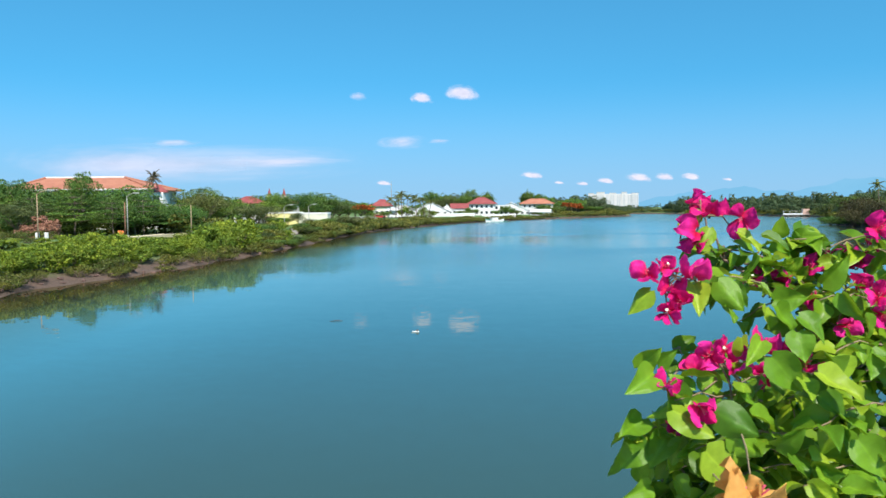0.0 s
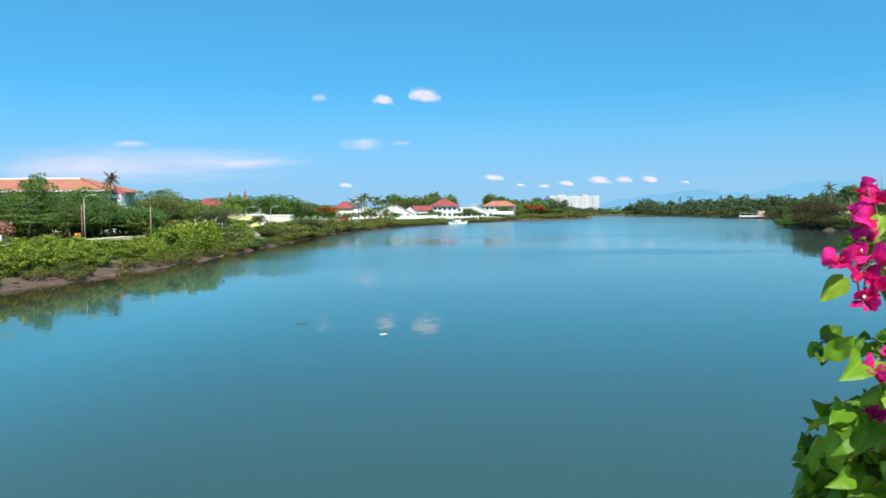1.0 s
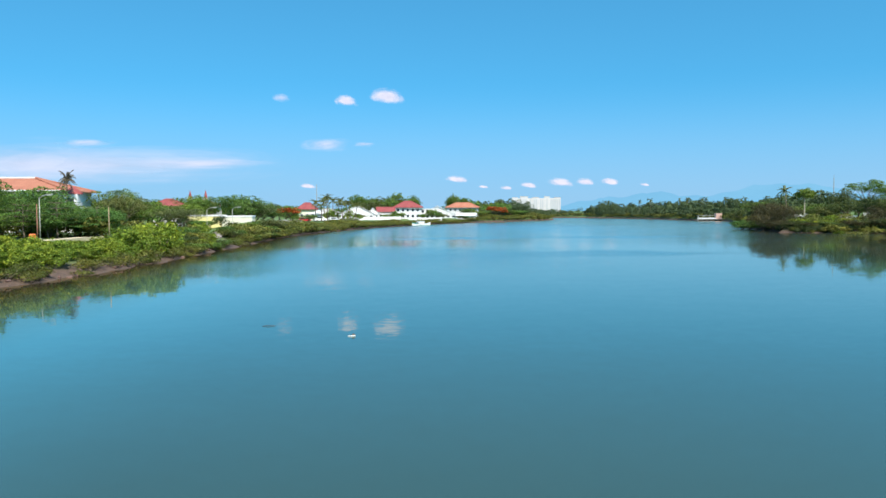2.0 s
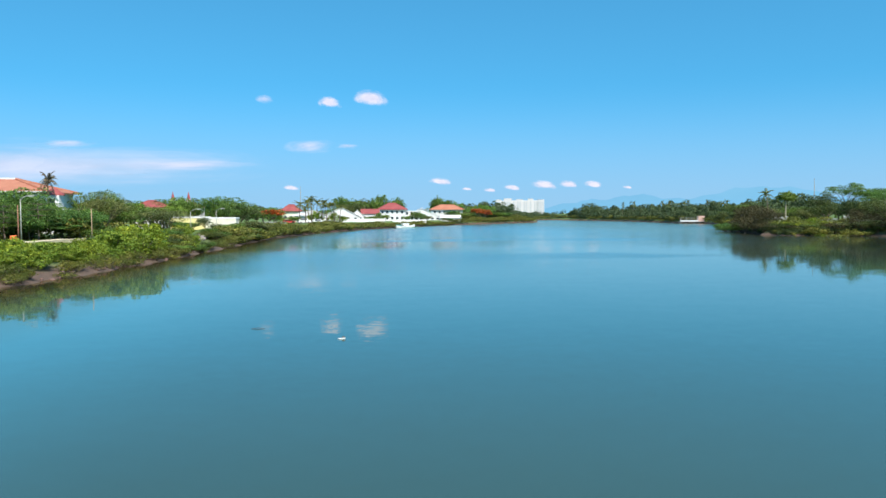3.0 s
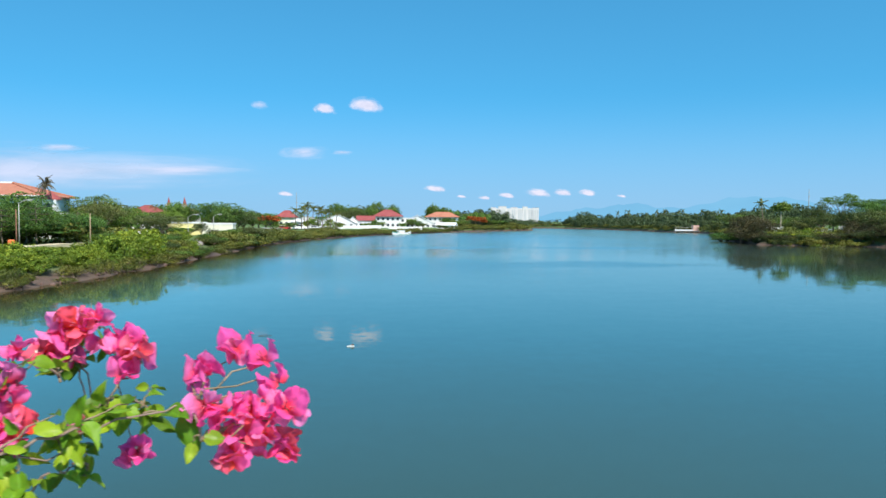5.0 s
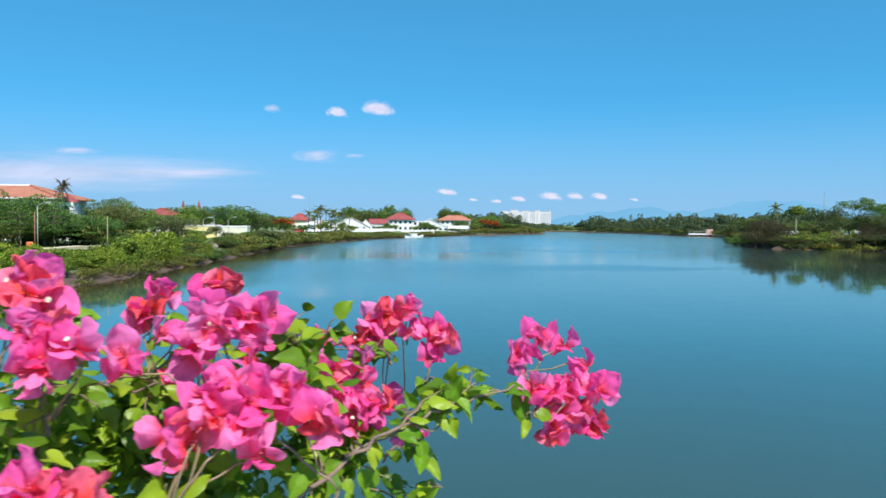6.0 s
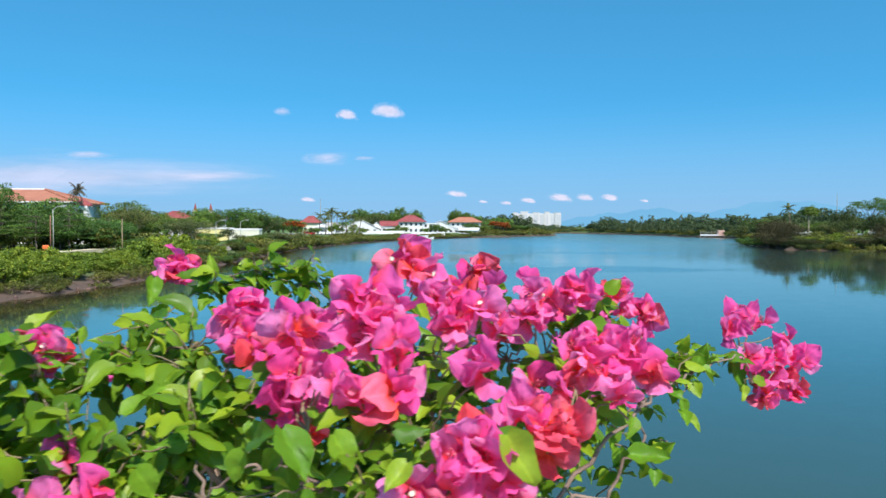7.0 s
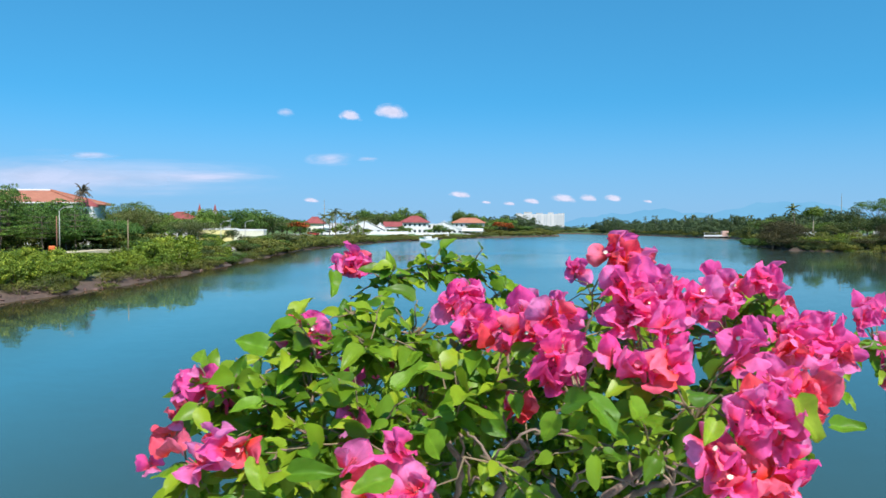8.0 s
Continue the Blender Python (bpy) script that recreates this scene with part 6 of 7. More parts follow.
PINK_FLOWERS += [
    (-2.116, 0.945, 5.863, 2, 0.013, 0), (-2.139, 0.945, 5.848, 2, 0.013, 0), (-2.093, 0.950, 5.851, 2, 0.013, 0), (-2.121, 0.960, 5.878, 2, 0.013, 0),
    (-2.247, 1.360, 5.923, 1, 0.008, 0), (-2.164, 1.229, 5.919, 1, 0.008, 0), (-2.099, 1.040, 5.935, 1, 0.008, 0), (-2.093, 1.159, 5.904, 1, 0.008, 0),
    (-2.098, 1.060, 5.868, 1, 0.008, 0), (-2.080, 0.950, 5.832, 1, 0.008, 0), (-2.045, 0.985, 5.861, 1, 0.008, 0), (-2.159, 0.986, 5.841, 1, 0.008, 0),
    (-2.060, 0.975, 5.875, 1, 0.008, 0), (-2.030, 0.990, 5.845, 1, 0.008, 0), (-2.215, 1.150, 5.925, 1, 0.008, 0), (-2.190, 1.120, 5.910, 1, 0.008, 0),
]
PINK_FLOWERS += [
    (-2.225, 0.955, 5.915, 1, 0.008, 0), (-2.200, 1.000, 5.900, 1, 0.008, 0), (-2.180, 1.125, 5.868, 1, 0.008, 1), (-2.211, 0.826, 5.852, 1, 0.008, 0),
    (-2.188, 0.820, 5.837, 2, 0.012, 1), (-2.245, 0.809, 5.890, 1, 0.008, 0), (-2.268, 0.764, 5.859, 1, 0.008, 0), (-2.256, 0.750, 5.844, 1, 0.008, 0),
    (-2.283, 0.750, 5.840, 1, 0.008, 0), (-2.185, 0.830, 5.814, 1, 0.008, 0), (-2.604, 1.423, 5.938, 2, 0.012, 0), (-2.615, 1.425, 5.925, 1, 0.008, 0),
    (-2.473, 1.122, 5.909, 1, 0.008, 0), (-2.468, 1.061, 5.873, 1, 0.008, 0), (-2.403, 0.912, 5.905, 1, 0.008, 0), (-2.407, 0.887, 5.874, 1, 0.008, 0),
]
PINK_FLOWERS += [
    (-2.419, 1.000, 5.896, 1, 0.008, 0), (-2.440, 1.040, 5.883, 1, 0.008, 0), (-2.369, 0.843, 5.881, 1, 0.008, 0), (-2.351, 0.831, 5.868, 1, 0.008, 0),
    (-2.335, 0.875, 5.930, 1, 0.008, 0), (-2.349, 0.870, 5.905, 1, 0.008, 0), (-2.317, 0.832, 5.901, 1, 0.008, 0), (-2.348, 0.872, 5.937, 2, 0.013, 0),
    (-2.321, 0.892, 5.926, 2, 0.013, 0), (-2.335, 0.870, 5.915, 2, 0.013, 0), (-2.314, 0.832, 5.879, 1, 0.008, 0), (-2.322, 0.816, 5.866, 1, 0.008, 1),
    (-2.385, 0.930, 5.900, 1, 0.008, 1), (-2.332, 0.880, 5.949, 1, 0.008, 0), (-2.405, 0.919, 5.852, 1, 0.008, 0), (-2.674, 1.039, 5.876, 2, 0.012, 0),
]
PINK_FLOWERS += [
    (-2.660, 1.040, 5.870, 1, 0.008, 0), (-2.652, 1.201, 5.833, 1, 0.008, 0), (-2.787, 1.050, 5.816, 1, 0.008, 0), (-2.592, 1.245, 5.793, 1, 0.008, 0),
    (-2.615, 0.935, 5.798, 1, 0.008, 0), (-2.724, 0.888, 5.783, 1, 0.008, 0), (-2.616, 0.875, 5.773, 1, 0.008, 0), (-2.575, 0.879, 5.776, 1, 0.008, 0),
    (-2.703, 0.961, 5.745, 1, 0.008, 0), (-2.810, 1.060, 5.812, 1, 0.008, 0), (-2.761, 0.900, 5.777, 2, 0.014, 0), (-2.804, 0.950, 5.776, 1, 0.008, 0),
    (-2.740, 0.890, 5.785, 1, 0.008, 0), (-2.603, 0.860, 5.750, 1, 0.008, 0), (-2.581, 0.860, 5.745, 1, 0.008, 0), (-2.552, 0.860, 5.747, 1, 0.008, 0),
]
PINK_FLOWERS += [
    (-2.513, 1.150, 5.772, 1, 0.008, 0), (-2.434, 1.050, 5.801, 1, 0.008, 0), (-2.604, 1.200, 5.804, 1, 0.008, 0), (-2.310, 0.755, 5.811, 1, 0.008, 0),
    (-2.299, 0.755, 5.796, 1, 0.008, 0), (-2.261, 0.755, 5.836, 1, 0.008, 0), (-2.247, 0.755, 5.823, 1, 0.008, 0), (-2.278, 0.755, 5.789, 1, 0.008, 1),
    (-2.252, 0.755, 5.794, 1, 0.008, 1), (-2.237, 0.755, 5.806, 1, 0.008, 0), (-2.243, 0.755, 5.775, 1, 0.008, 0), (-2.291, 0.755, 5.777, 1, 0.008, 0),
    (-2.267, 0.755, 5.773, 1, 0.008, 1), (-2.276, 0.755, 5.819, 1, 0.008, 0), (-2.763, 1.050, 5.802, 1, 0.008, 0), (-2.823, 1.120, 5.759, 1, 0.008, 0),
]
PINK_FLOWERS += [
    (-2.855, 1.140, 5.726, 1, 0.008, 1), (-2.876, 1.150, 5.694, 1, 0.008, 0),
]
PINK_FLOWERS += [
    (-1.721, 1.285, 5.807, 1, 0.008, 0), (-1.705, 1.285, 5.781, 1, 0.008, 0), (-1.731, 1.290, 5.771, 1, 0.008, 0), (-1.696, 1.285, 5.813, 1, 0.008, 0), (-1.743, 1.280, 5.808, 1, 0.008, 0),
]
PINK_FLOWERS += [
    (-2.616, 1.418, 5.945, 2, 0.014, 0), (-2.630, 1.415, 5.932, 2, 0.012, 0), (-2.676, 1.026, 5.868, 2, 0.013, 0), (-2.662, 1.020, 5.880, 1, 0.008, 0),
    (-2.467, 1.050, 5.880, 2, 0.014, 0), (-2.478, 1.110, 5.914, 2, 0.012, 0), (-2.484, 1.090, 5.892, 2, 0.014, 0), (-2.430, 0.985, 5.878, 2, 0.014, 1),
    (-2.448, 1.010, 5.872, 1, 0.010, 1), (-2.412, 0.975, 5.890, 2, 0.014, 0), (-2.364, 1.240, 5.893, 1, 0.010, 0), (-2.395, 1.110, 5.893, 2, 0.012, 0),
    (-2.577, 1.130, 5.818, 1, 0.010, 0), (-2.400, 1.100, 5.765, 1, 0.008, 1), (-2.411, 0.905, 5.842, 1, 0.010, 0), (-2.398, 0.905, 5.862, 2, 0.012, 0),
]
PINK_FLOWERS += [
    (-2.040, 1.250, 5.838, 2, 0.013, 0), (-2.022, 1.250, 5.808, 2, 0.013, 0), (-1.985, 1.250, 5.803, 2, 0.013, 0), (-2.000, 1.245, 5.783, 1, 0.010, 0),
]
CRIMSON_FLOWERS += [
    (0.332, 0.920, 6.002, 1, 0.008, 2), (0.352, 0.920, 5.998, 1, 0.008, 2), (0.375, 0.900, 5.983, 1, 0.008, 2), (0.311, 0.900, 5.970, 1, 0.008, 2), (0.324, 0.910, 5.955, 1, 0.008, 2), (0.243, 0.830, 5.928, 1, 0.008, 2), (0.266, 0.830, 5.935, 1, 0.008, 2), (0.294, 0.820, 5.933, 1, 0.008, 2), (0.269, 0.825, 5.913, 1, 0.008, 2), (0.262, 0.815, 5.886, 1, 0.008, 2), (0.274, 0.815, 5.897, 1, 0.008, 2), (0.477, 0.930, 5.926, 1, 0.008, 2), (0.528, 0.960, 5.938, 1, 0.008, 2), (0.552, 0.970, 5.930, 1, 0.008, 2), (0.557, 0.950, 5.928, 1, 0.008, 2), (0.559, 0.920, 5.972, 1, 0.008, 2),
]
CRIMSON_FLOWERS += [
    (0.516, 0.850, 5.898, 1, 0.008, 2), (0.510, 0.970, 5.937, 1, 0.008, 2), (0.426, 0.900, 5.904, 1, 0.008, 2), (0.390, 0.900, 5.915, 1, 0.008, 2), (0.468, 0.900, 5.884, 1, 0.008, 2), (0.487, 0.860, 5.859, 1, 0.008, 2), (0.542, 0.930, 5.900, 1, 0.008, 2), (0.315, 0.790, 5.849, 1, 0.008, 2), (0.296, 0.785, 5.844, 1, 0.008, 2), (0.323, 0.775, 5.838, 1, 0.008, 2), (0.284, 0.790, 5.832, 1, 0.008, 2), (0.366, 0.800, 5.856, 1, 0.008, 2), (0.355, 0.780, 5.825, 1, 0.008, 2), (0.410, 0.800, 5.834, 1, 0.008, 2), (0.390, 0.800, 5.843, 1, 0.008, 2), (0.250, 0.770, 5.819, 1, 0.008, 2),
]
CRIMSON_FLOWERS += [
    (0.275, 0.740, 5.796, 1, 0.008, 2), (0.267, 0.800, 5.763, 1, 0.008, 2), (0.529, 0.860, 5.871, 1, 0.008, 2), (0.578, 0.970, 5.950, 1, 0.008, 2),
]
CRIMSON_FLOWERS += [(0.299, 0.660, 5.747, 1, 0.004, 3), (0.283, 0.668, 5.744, 1, 0.004, 3)]
# single large leaves: stalk and tip
PINK_LEAVES += [
    (-2.698, 1.050, 5.871, -2.715, 1.050, 5.831), (-2.763, 1.050, 5.815, -2.724, 1.058, 5.818), (-2.648, 1.400, 5.926, -2.652, 1.380, 5.882),
    (-2.428, 0.800, 5.842, -2.412, 0.775, 5.852), (-2.436, 0.800, 5.832, -2.447, 0.807, 5.805), (-2.396, 0.800, 5.833, -2.379, 0.782, 5.812),
    (-2.404, 0.800, 5.818, -2.397, 0.796, 5.784), (-2.246, 0.780, 5.847, -2.205, 0.785, 5.809), (-2.306, 0.800, 5.823, -2.322, 0.800, 5.785),
    (-2.273, 0.800, 5.828, -2.308, 0.783, 5.820), (-2.495, 0.970, 5.854, -2.461, 0.949, 5.829), (-2.570, 0.970, 5.821, -2.532, 0.978, 5.844),
    (-2.476, 0.930, 5.798, -2.457, 0.918, 5.779), (-2.542, 0.900, 5.790, -2.527, 0.908, 5.761), (-2.676, 0.860, 5.767, -2.629, 0.845, 5.776),
    (-2.583, 0.830, 5.771, -2.619, 0.828, 5.760),
]
PINK_LEAVES += [
    (-2.710, 0.880, 5.778, -2.695, 0.859, 5.752), (-2.624, 0.900, 5.804, -2.591, 0.876, 5.803), (-2.796, 1.050, 5.789, -2.788, 1.042, 5.758),
    (-2.407, 0.800, 5.849, -2.386, 0.775, 5.815), (-2.368, 0.800, 5.843, -2.353, 0.799, 5.816), (-2.411, 0.800, 5.831, -2.423, 0.807, 5.814),
    (-2.316, 0.740, 5.838, -2.332, 0.729, 5.820), (-2.247, 0.740, 5.860, -2.222, 0.749, 5.811), (-2.321, 0.780, 5.852, -2.295, 0.783, 5.848),
    (-2.072, 0.950, 5.773, -2.032, 0.946, 5.767), (-2.050, 1.000, 5.797, -2.058, 0.989, 5.776), (-1.856, 1.270, 5.815, -1.865, 1.275, 5.777),
    (-1.790, 1.270, 5.801, -1.776, 1.279, 5.757),
]
CRIMSON_LEAVES += [
    (0.247, 0.830, 5.907, 0.221, 0.832, 5.882), (0.342, 0.910, 5.973, 0.328, 0.899, 5.946), (0.335, 0.920, 5.991, 0.307, 0.916, 5.977),
    (0.372, 0.900, 5.968, 0.392, 0.887, 5.944), (0.412, 0.920, 5.961, 0.442, 0.906, 5.953), (0.421, 0.920, 5.943, 0.453, 0.929, 5.949),
    (0.468, 0.950, 5.951, 0.516, 0.961, 5.943), (0.465, 0.950, 5.954, 0.487, 0.927, 5.965), (0.383, 0.880, 5.943, 0.379, 0.881, 5.915),
    (0.346, 0.910, 5.937, 0.390, 0.912, 5.936), (0.299, 0.840, 5.912, 0.296, 0.810, 5.887), (0.318, 0.840, 5.920, 0.311, 0.832, 5.890),
    (0.322, 0.830, 5.916, 0.342, 0.807, 5.888), (0.343, 0.850, 5.910, 0.366, 0.842, 5.889), (0.388, 0.880, 5.907, 0.401, 0.865, 5.887),
    (0.422, 0.880, 5.896, 0.462, 0.886, 5.910),
]
CRIMSON_LEAVES += [
    (0.399, 0.860, 5.891, 0.430, 0.845, 5.895), (0.476, 0.900, 5.906, 0.498, 0.876, 5.936), (0.488, 0.930, 5.927, 0.516, 0.920, 5.933),
    (0.388, 0.780, 5.884, 0.410, 0.761, 5.863), (0.382, 0.770, 5.869, 0.383, 0.754, 5.841), (0.392, 0.840, 5.887, 0.413, 0.849, 5.858),
    (0.390, 0.860, 5.883, 0.386, 0.840, 5.860), (0.445, 0.800, 5.905, 0.459, 0.787, 5.872), (0.481, 0.820, 5.878, 0.493, 0.819, 5.851),
    (0.324, 0.770, 5.864, 0.333, 0.781, 5.836), (0.344, 0.770, 5.860, 0.324, 0.746, 5.845), (0.345, 0.750, 5.849, 0.377, 0.742, 5.812),
    (0.379, 0.735, 5.840, 0.426, 0.717, 5.804), (0.376, 0.745, 5.826, 0.375, 0.720, 5.812), (0.396, 0.750, 5.807, 0.418, 0.732, 5.789),
    (0.236, 0.780, 5.826, 0.206, 0.753, 5.815),
]
CRIMSON_LEAVES += [
    (0.261, 0.775, 5.816, 0.249, 0.770, 5.777), (0.271, 0.785, 5.821, 0.296, 0.763, 5.830), (0.316, 0.765, 5.817, 0.338, 0.758, 5.800),
    (0.248, 0.755, 5.794, 0.283, 0.728, 5.777), (0.286, 0.740, 5.796, 0.320, 0.715, 5.778), (0.327, 0.750, 5.789, 0.364, 0.758, 5.776),
    (0.298, 0.735, 5.775, 0.342, 0.741, 5.746), (0.275, 0.735, 5.758, 0.305, 0.738, 5.723), (0.230, 0.800, 5.773, 0.196, 0.771, 5.760),
    (0.229, 0.790, 5.751, 0.203, 0.784, 5.724), (0.254, 0.790, 5.759, 0.232, 0.776, 5.728), (0.266, 0.780, 5.756, 0.258, 0.779, 5.726),
    (0.288, 0.775, 5.750, 0.255, 0.766, 5.741), (0.213, 0.820, 5.734, 0.204, 0.816, 5.701), (0.230, 0.820, 5.715, 0.241, 0.817, 5.692),
    (0.238, 0.840, 5.819, 0.260, 0.827, 5.845),
]
CRIMSON_LEAVES += [
    (0.263, 0.850, 5.821, 0.278, 0.837, 5.838), (0.352, 0.750, 5.757, 0.369, 0.724, 5.777), (0.386, 0.740, 5.760, 0.397, 0.723, 5.739),
    (0.419, 0.750, 5.769, 0.422, 0.723, 5.750), (0.376, 0.720, 5.743, 0.393, 0.696, 5.745), (0.404, 0.710, 5.742, 0.413, 0.680, 5.745),
    (0.424, 0.730, 5.768, 0.446, 0.714, 5.735), (0.424, 0.770, 5.774, 0.451, 0.775, 5.764), (0.363, 0.740, 5.750, 0.371, 0.716, 5.734),
    (0.301, 0.700, 5.742, 0.278, 0.671, 5.734), (0.390, 0.690, 5.737, 0.411, 0.664, 5.737), (0.360, 0.700, 5.735, 0.384, 0.688, 5.725),
    (0.239, 0.800, 5.700, 0.210, 0.782, 5.692), (0.260, 0.780, 5.713, 0.279, 0.783, 5.693), (0.290, 0.790, 5.800, 0.267, 0.767, 5.797),
    (0.307, 0.800, 5.800, 0.310, 0.788, 5.785),
]
# leafy boughs: x, y, z, spread, leaves
PINK_BOUGHS += [
    (-2.620, 1.250, 5.869, 0.06, 34), (-2.556, 1.380, 5.909, 0.035, 20), (-2.491, 1.380, 5.913, 0.045, 26), (-2.426, 1.380, 5.917, 0.045, 24),
    (-2.382, 1.360, 5.886, 0.03, 9), (-2.664, 1.150, 5.822, 0.06, 34), (-2.598, 1.120, 5.841, 0.075, 50), (-2.539, 1.120, 5.855, 0.065, 40),
    (-2.503, 1.060, 5.828, 0.075, 50), (-2.751, 1.100, 5.797, 0.045, 20), (-2.772, 1.060, 5.776, 0.055, 28), (-2.809, 1.100, 5.778, 0.03, 10),
    (-2.706, 1.000, 5.774, 0.07, 46), (-2.655, 0.960, 5.765, 0.07, 46), (-2.607, 0.950, 5.766, 0.07, 46), (-2.557, 0.980, 5.787, 0.07, 46),
    (-2.507, 0.970, 5.782, 0.07, 44), (-2.468, 0.980, 5.811, 0.06, 34), (-2.413, 1.120, 5.838, 0.05, 24),
]
PINK_BOUGHS += [
    (-2.479, 0.880, 5.765, 0.06, 32), (-2.430, 0.870, 5.795, 0.036, 6), (-2.391, 0.870, 5.828, 0.036, 6), (-2.381, 0.830, 5.788, 0.055, 30),
    (-2.321, 0.870, 5.826, 0.055, 30), (-2.340, 0.820, 5.785, 0.05, 26), (-2.292, 0.830, 5.815, 0.045, 24), (-2.137, 1.050, 5.845, 0.05, 20),
    (-2.060, 1.120, 5.894, 0.035, 14), (-2.300, 0.800, 5.763, 0.05, 22), (-2.145, 0.920, 5.798, 0.045, 16), (-2.007, 1.280, 5.571, 0.045, 18),
    (-2.784, 0.960, 5.742, 0.05, 22), (-2.721, 0.920, 5.741, 0.06, 30), (-2.167, 0.950, 5.694, 0.06, 24), (-1.873, 1.275, 5.809, 0.026, 13),
    (-1.948, 1.340, 5.836, 0.025, 8), (-1.905, 1.220, 5.792, 0.03, 11), (-1.930, 1.280, 5.733, 0.02, 3),
]
PINK_BOUGHS += [
    (-1.888, 1.280, 5.683, 0.02, 3), (-1.998, 1.280, 5.764, 0.04, 14), (-1.776, 1.280, 5.814, 0.012, 3), (-1.769, 1.260, 5.775, 0.01, 2),
    (-2.664, 1.000, 5.864, 0.05, 18), (-2.665, 1.000, 5.814, 0.06, 24), (-1.968, 1.280, 5.637, 0.03, 6), (-2.037, 1.220, 5.727, 0.05, 18),
]
PINK_BOUGHS += [
    (-2.392, 1.050, 5.856, 0.055, 22), (-2.336, 1.050, 5.861, 0.055, 22), (-2.275, 1.100, 5.852, 0.06, 26), (-2.214, 1.150, 5.856, 0.06, 26),
    (-2.163, 1.120, 5.839, 0.06, 26), (-2.111, 1.100, 5.842, 0.05, 22), (-2.048, 1.120, 5.844, 0.05, 20), (-2.299, 1.150, 5.886, 0.05, 18),
    (-2.167, 1.250, 5.879, 0.05, 18), (-2.100, 1.200, 5.885, 0.05, 18), (-2.038, 1.200, 5.876, 0.045, 14), (-2.272, 1.000, 5.815, 0.06, 26),
    (-2.221, 0.950, 5.792, 0.06, 26), (-2.164, 0.950, 5.778, 0.05, 20),
]
PINK_BOUGHS += [
    (-2.634, 1.150, 5.686, 0.06, 26), (-2.544, 1.150, 5.676, 0.06, 26), (-2.423, 1.330, 5.623, 0.085, 34), (-2.313, 1.330, 5.610, 0.085, 34), (-2.200, 1.330, 5.597, 0.085, 34),
    (-2.224, 1.050, 5.696, 0.06, 26), (-2.703, 1.100, 5.683, 0.06, 26), (-2.588, 1.200, 5.709, 0.06, 26), (-2.369, 1.330, 5.676, 0.085, 34), (-2.257, 1.330, 5.654, 0.085, 34),
]
PINK_BOUGHS += [
    (-2.096, 1.050, 5.820, 0.055, 30), (-2.022, 1.280, 5.744, 0.055, 30), (-2.013, 1.280, 5.755, 0.045, 18), (-2.067, 1.180, 5.813, 0.045, 20),
    (-2.016, 1.280, 5.768, 0.045, 22), (-1.987, 1.280, 5.727, 0.03, 6), (-2.007, 1.280, 5.721, 0.035, 11), (-2.040, 1.220, 5.808, 0.04, 16),
    (-2.119, 1.100, 5.843, 0.05, 20), (-1.911, 1.320, 5.728, 0.02, 3), (-1.957, 1.280, 5.721, 0.02, 3), (-1.931, 1.320, 5.758, 0.025, 9),
    (-1.872, 1.320, 5.792, 0.022, 8), (-1.844, 1.310, 5.808, 0.02, 8), (-1.994, 1.250, 5.762, 0.03, 10), (-1.949, 1.420, 5.837, 0.03, 10),
    (-1.980, 1.300, 5.852, 0.025, 7), (-1.921, 1.450, 5.855, 0.02, 6), (-2.074, 1.150, 5.852, 0.04, 14), (-1.899, 1.360, 5.802, 0.02, 6),
]
PINK_BOUGHS += [
    (-2.437, 1.000, 5.707, 0.01, 0), (-2.397, 1.000, 5.735, 0.01, 0), (-2.342, 0.980, 5.720, 0.01, 0), (-2.302, 1.000, 5.735, 0.01, 0),
    (-2.267, 1.000, 5.758, 0.01, 0), (-2.252, 0.970, 5.703, 0.01, 0), (-2.483, 1.000, 5.702, 0.01, 0), (-2.517, 1.050, 5.734, 0.01, 0),
    (-2.372, 0.970, 5.701, 0.01, 0), (-2.295, 0.980, 5.701, 0.01, 0), (-2.434, 1.050, 5.732, 0.01, 0),
]
PINK_BOUGHS += [
    (-2.653, 1.260, 5.686, 0.06, 7), (-2.595, 1.260, 5.735, 0.06, 7), (-2.595, 1.260, 5.642, 0.075, 30), (-2.520, 1.260, 5.775, 0.06, 7),
    (-2.520, 1.260, 5.699, 0.075, 30), (-2.520, 1.260, 5.623, 0.075, 30), (-2.435, 1.260, 5.765, 0.075, 30), (-2.435, 1.260, 5.696, 0.075, 30),
    (-2.349, 1.260, 5.728, 0.075, 30), (-2.243, 1.260, 5.717, 0.075, 30), (-2.153, 1.260, 5.724, 0.075, 30), (-2.089, 1.260, 5.740, 0.075, 30),
    (-2.088, 1.260, 5.651, 0.075, 30), (-2.235, 1.330, 5.890, 0.02, 5),
]
CRIMSON_BOUGHS += [
    (0.318, 0.860, 5.901, 0.028, 8), (0.366, 0.920, 5.929, 0.03, 9), (0.419, 0.920, 5.893, 0.035, 12), (0.450, 0.950, 5.943, 0.03, 9),
    (0.491, 0.950, 5.924, 0.035, 10), (0.505, 0.920, 5.877, 0.04, 14), (0.310, 1.000, 5.675, 0.016, 6), (0.314, 1.000, 5.624, 0.02, 8),
    (0.335, 1.020, 5.798, 0.013, 4), (0.312, 0.980, 5.601, 0.02, 8), (0.468, 0.960, 5.887, 0.06, 26), (0.527, 0.960, 5.857, 0.065, 30),
]
